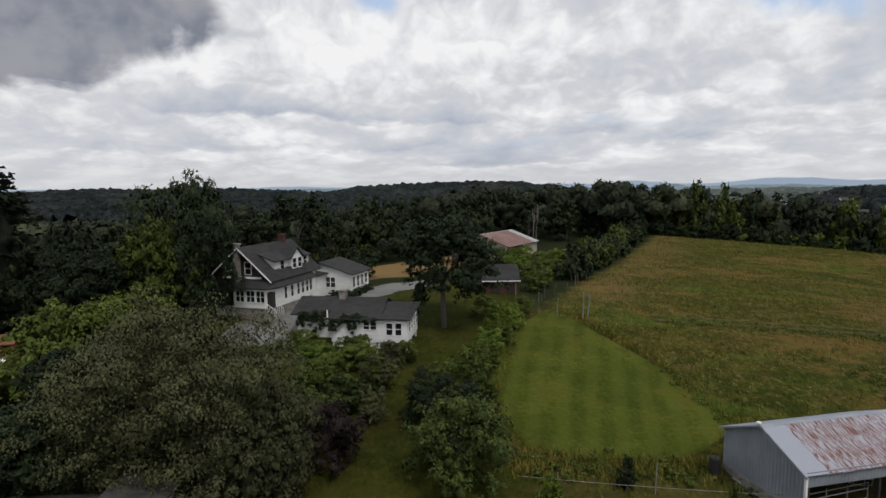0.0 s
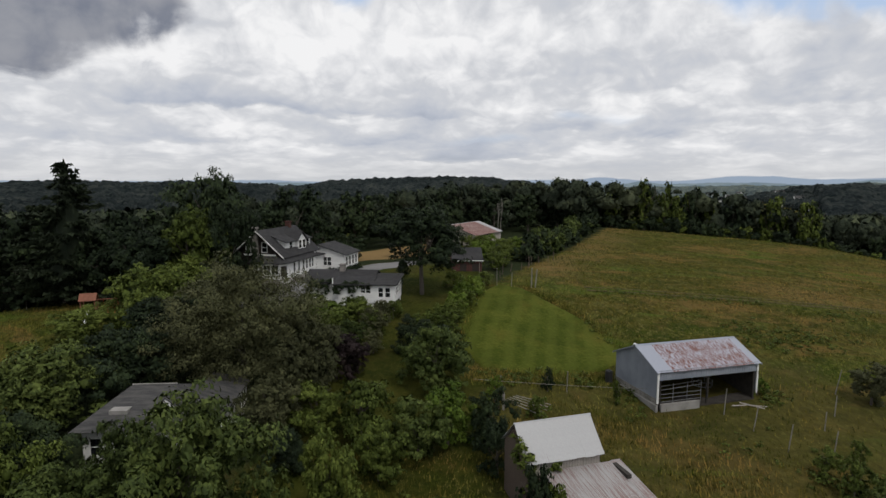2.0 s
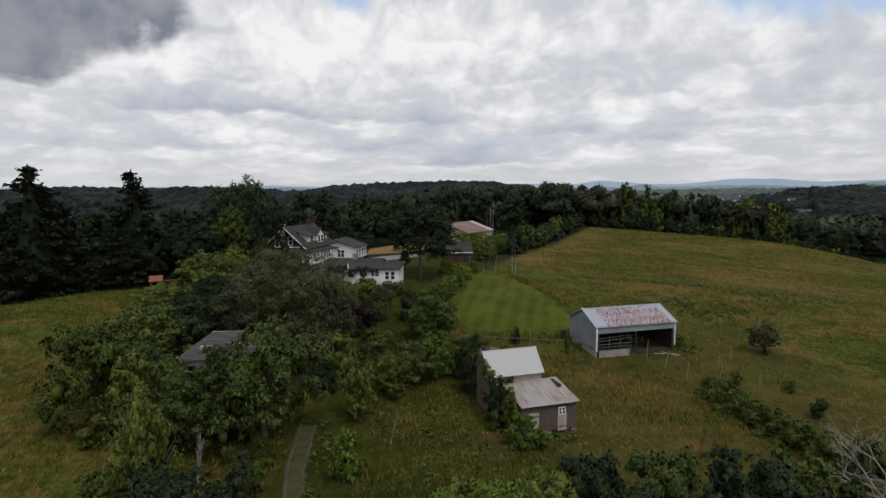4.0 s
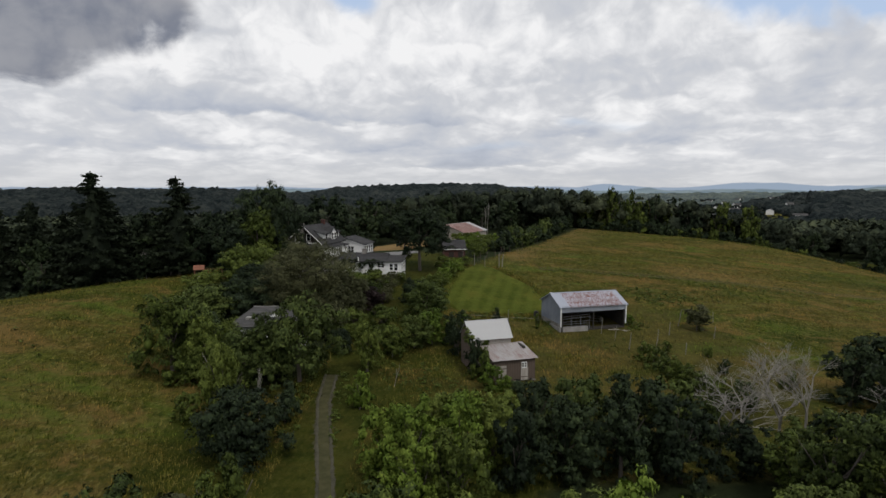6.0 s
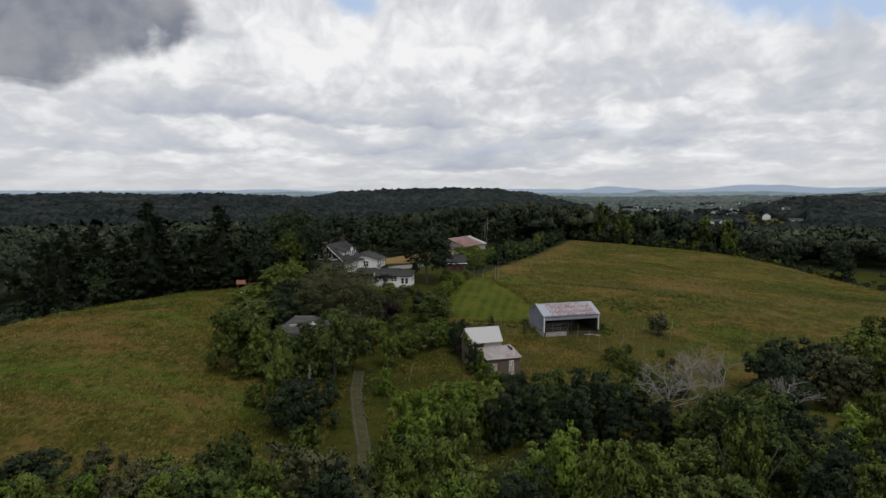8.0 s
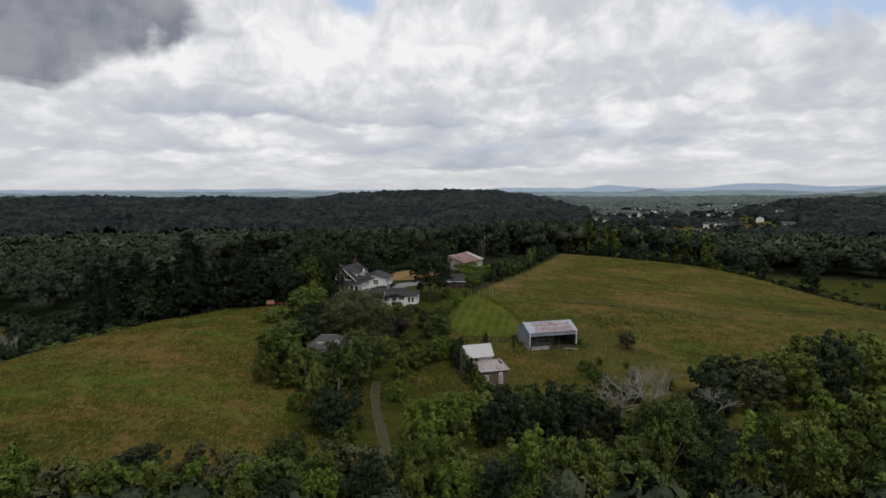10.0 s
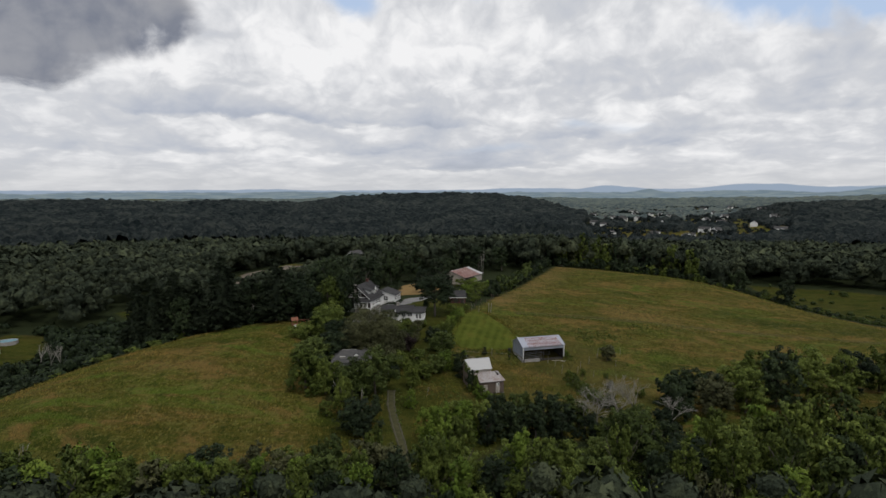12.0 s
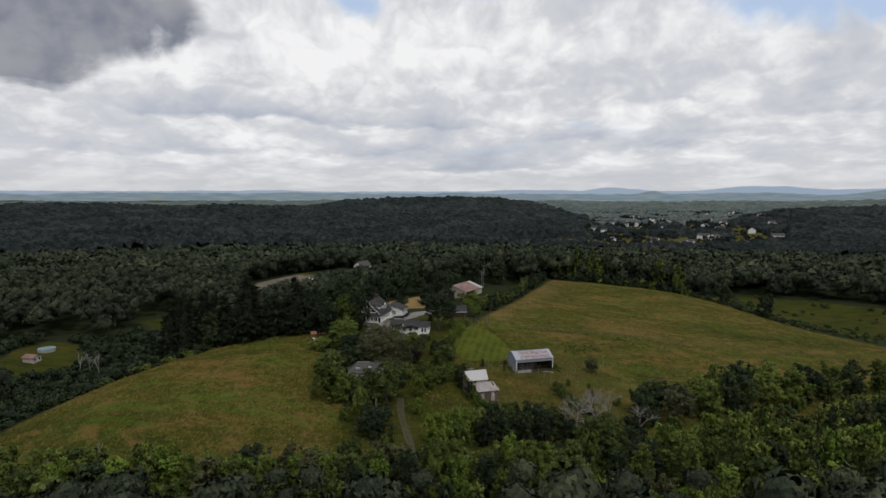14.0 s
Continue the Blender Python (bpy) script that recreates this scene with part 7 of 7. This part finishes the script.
def far_canopy():
    """The closed forest roof beyond the valley: lumpy with crowns, open over fields and houses."""
    rng = np.random.default_rng(71)
    ang = np.linspace(-0.80, 0.80, 520)
    rad = 690 * (4700 / 690) ** np.linspace(0, 1, 280)
    A, R = np.meshgrid(ang, rad)
    A = A + rng.normal(0, 0.0006, A.shape)
    R = R * (1 + rng.normal(0, 0.0012, R.shape))
    x, y = (R * np.sin(A)).ravel(), (R * np.cos(A) - 140).ravel()
    lump = rng.normal(0, 1.0, A.shape)
    lump = lump + 0.5 * (np.roll(lump, 1, 1) + np.roll(lump, -1, 1)) + 0.4 * (np.roll(lump, 1, 0) + np.roll(lump, -1, 0))
    swell = 3.0 * np.sin(x / 31 + 2 * np.sin(y / 57)) * np.sin(y / 43 + 1.4 * np.sin(x / 71)) + 5.0 * np.sin(x / 118 + 1.8 * np.sin(y / 205)) * np.sin(y / 92 + 1.2 * np.sin(x / 160))
    open_land = clear_of(x, y, OPEN)
    glade = (np.sin(x / 130 + 2 * np.sin(y / 170)) * np.sin(y / 210 + 1.3 * np.sin(x / 190)) > 0.55) & hazy(x, y)
    bare = open_land | glade | town_open(x, y)
    z = ground_z(x, y) + np.where(bare, -1.0, np.where(inside(x, y, TOWN), 8.0, 13.0 + swell) + 1.9 * lump.ravel())
    nx, ny = len(ang), len(rad)
    i = np.arange(nx * ny).reshape(ny, nx)
    f = np.stack([i[:-1, :-1], i[:-1, 1:], i[1:, 1:], i[1:, :-1]], axis=-1).reshape(-1, 4)
    f = f[~bare[f].all(axis=1)]
    # faces that take the paler, haze-tinted leaf colour
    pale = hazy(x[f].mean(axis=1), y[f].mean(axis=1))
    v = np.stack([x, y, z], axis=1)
    for name, pick, mat, label in (("far_forest", ~pale, HAZE_BLUEWOOD, "dark woodland over the valley and the far hills"), ("hill_country", pale, HAZE_PALEWOOD, "wooded country under the far hills, coloured pale for haze")):
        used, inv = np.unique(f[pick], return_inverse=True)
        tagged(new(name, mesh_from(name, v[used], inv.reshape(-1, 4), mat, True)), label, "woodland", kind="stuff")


far_canopy()
town_spots = scatter(6, 3200, 270, 1050, 820, 2200, town_open)
far_woods("town_trees", town_spots, ragged(ICO0, 20, 65, 0.6), 9.0, 8.0, 9, "scattered trees between the far houses", HAZE_BLUEWOOD)


# tall grass on the meadows
def tall_grass():
    rng = np.random.default_rng(12)
    pts = []
    for poly, n in ((MEADOW_WEST, 70000), (MEADOW_EAST, 120000), (LANE, 22000)):
        xs, ys = [p[0] for p in poly], [p[1] for p in poly]
        x, y = rng.uniform(min(xs), max(xs), 3 * n), rng.uniform(min(ys), max(ys), 3 * n)
        ok = inside(x, y, poly) & ~inside(x, y, [(4, 45), (9, 43.5), (15, 44), (18, 45.5), (22, 49), (23.5, 52), (21, 58), (19, 63), (15.5, 70), (13, 76), (9, 78), (6, 73), (3, 66), (1.5, 58), (2, 50)])
        ok &= ~inside(x, y, [(20, 35), (34, 38.5), (32, 47.5), (18, 44.5)]) & ~((x > -14.5) & (x < -7.5) & (y > -30) & (y < 24))
        clump = np.sin(x * 0.31 + 1.7 * np.sin(y * 0.23)) * np.sin(y * 0.27 + 1.3 * np.sin(x * 0.19))
        ok &= clump + rng.uniform(-1, 1, len(x)) > -0.35
        pts.append(np.stack([x[ok], y[ok]], axis=1)[:n])
    for x0, y0, x1, y1, k, spread in ((2.5, 43.2, 18, 43.0, 2600, 0.8), (22.6, 49.5, 19.6, 63.5, 1500, 0.45), (19.6, 63.5, 13.4, 77, 1300, 0.45), (1.0, 50, 5.5, 73.5, 900, 0.5), (6, 30, 18, 33, 1800, 2.5), (20, 26, 28, 18, 1800, 3.0)):
        k1 = rng.uniform(0, 1, k)
        pts.append(np.stack([x0 + (x1 - x0) * k1 + rng.normal(0, spread, k), y0 + (y1 - y0) * k1 + rng.normal(0, spread, k)], axis=1))
    plain_count = sum(len(q) for q in pts[:-6])
    p = np.concatenate(pts)
    n = len(p)
    z = ground_z(p[:, 0], p[:, 1]) - 0.04
    h = rng.gamma(3.0, 0.08, n) + 0.06
    h[plain_count:] *= 1.3
    a0 = rng.normal(0, 0.55, n)
    w = rng.uniform(0.035, 0.095, n)
    b = np.stack([p[:, 0], p[:, 1], z], axis=1)
    side = np.stack([np.cos(a0) * w, np.sin(a0) * w, np.zeros(n)], axis=1)
    lean = h * rng.uniform(0.3, 1.1, n)
    tip = b + np.stack([-np.sin(a0) * lean, np.cos(a0) * lean, h], axis=1)
    v = np.stack([b - side, b + side, tip], axis=1).reshape(-1, 3)
    f = np.arange(3 * n).reshape(-1, 3)
    up = np.stack([np.sin(a0) * 0.35, -np.cos(a0) * 0.35, np.full(n, 0.9)], axis=1)
    out = np.repeat(up, 3, axis=0)
    me = mesh_from("tall_grass", v, f, GRASS, True, out)
    tagged(new("tall_grass", me), "long uncut meadow grass, green and straw-coloured", "grass", kind="stuff")


tall_grass()


def weeds():
    """Low broadleaf weeds: along the lawn, the barn, the shed and in the meadow hollows."""
    rng = np.random.default_rng(44)
    lob = []
    for x0, y0, x1, y1, n, spread, r in ((41, 61, 54, 58, 70, 2.0, 0.5), (40, 57, 48, 54, 40, 1.6, 0.5), (4, 43, 16, 42.5, 46, 0.9, 0.5), (26, 76, 52, 74, 60, 0.8, 0.4), (22, 49, 20, 62, 36, 0.6, 0.4),
                                         (7, 14, 13, 15, 30, 0.7, 0.45), (33, 38, 36, 41, 20, 0.8, 0.45), (18, 34, 20, 42, 22, 0.7, 0.45), (-10.5, 0, -12, 20, 30, 0.4, 0.4), (-16, 0, -16, 18, 34, 0.8, 0.5),
                                         (31, 25, 34, 13, 40, 1.0, 0.7), (-6, 18, 2, 16, 60, 3.0, 0.4), (0, 10, 4, 12, 40, 2.5, 0.4), (60, 70, 90, 74, 50, 2.5, 0.45), (24, 24, 30, 30, 24, 3.0, 0.35), (-60, 10, -34, 30, 40, 9.0, 0.4)):
        for _ in range(n):
            k = rng.uniform(0, 1)
            x, y = x0 + (x1 - x0) * k + rng.normal(0, spread), y0 + (y1 - y0) * k + rng.normal(0, spread)
            rr = r * rng.uniform(0.5, 1.3)
            lob.append((x, y, gz(x, y) + 0.25 * rr, rr))
    v, f, nn = leaf_cloud(rng, lob, 22000, 0.16, 0.75, core=0.0)
    tagged(new("weeds", mesh_from("weeds", v, f, LEAF["mid"], True, nn)), "low green weeds and brambles in the rough grass", "weeds", kind="stuff")


weeds()
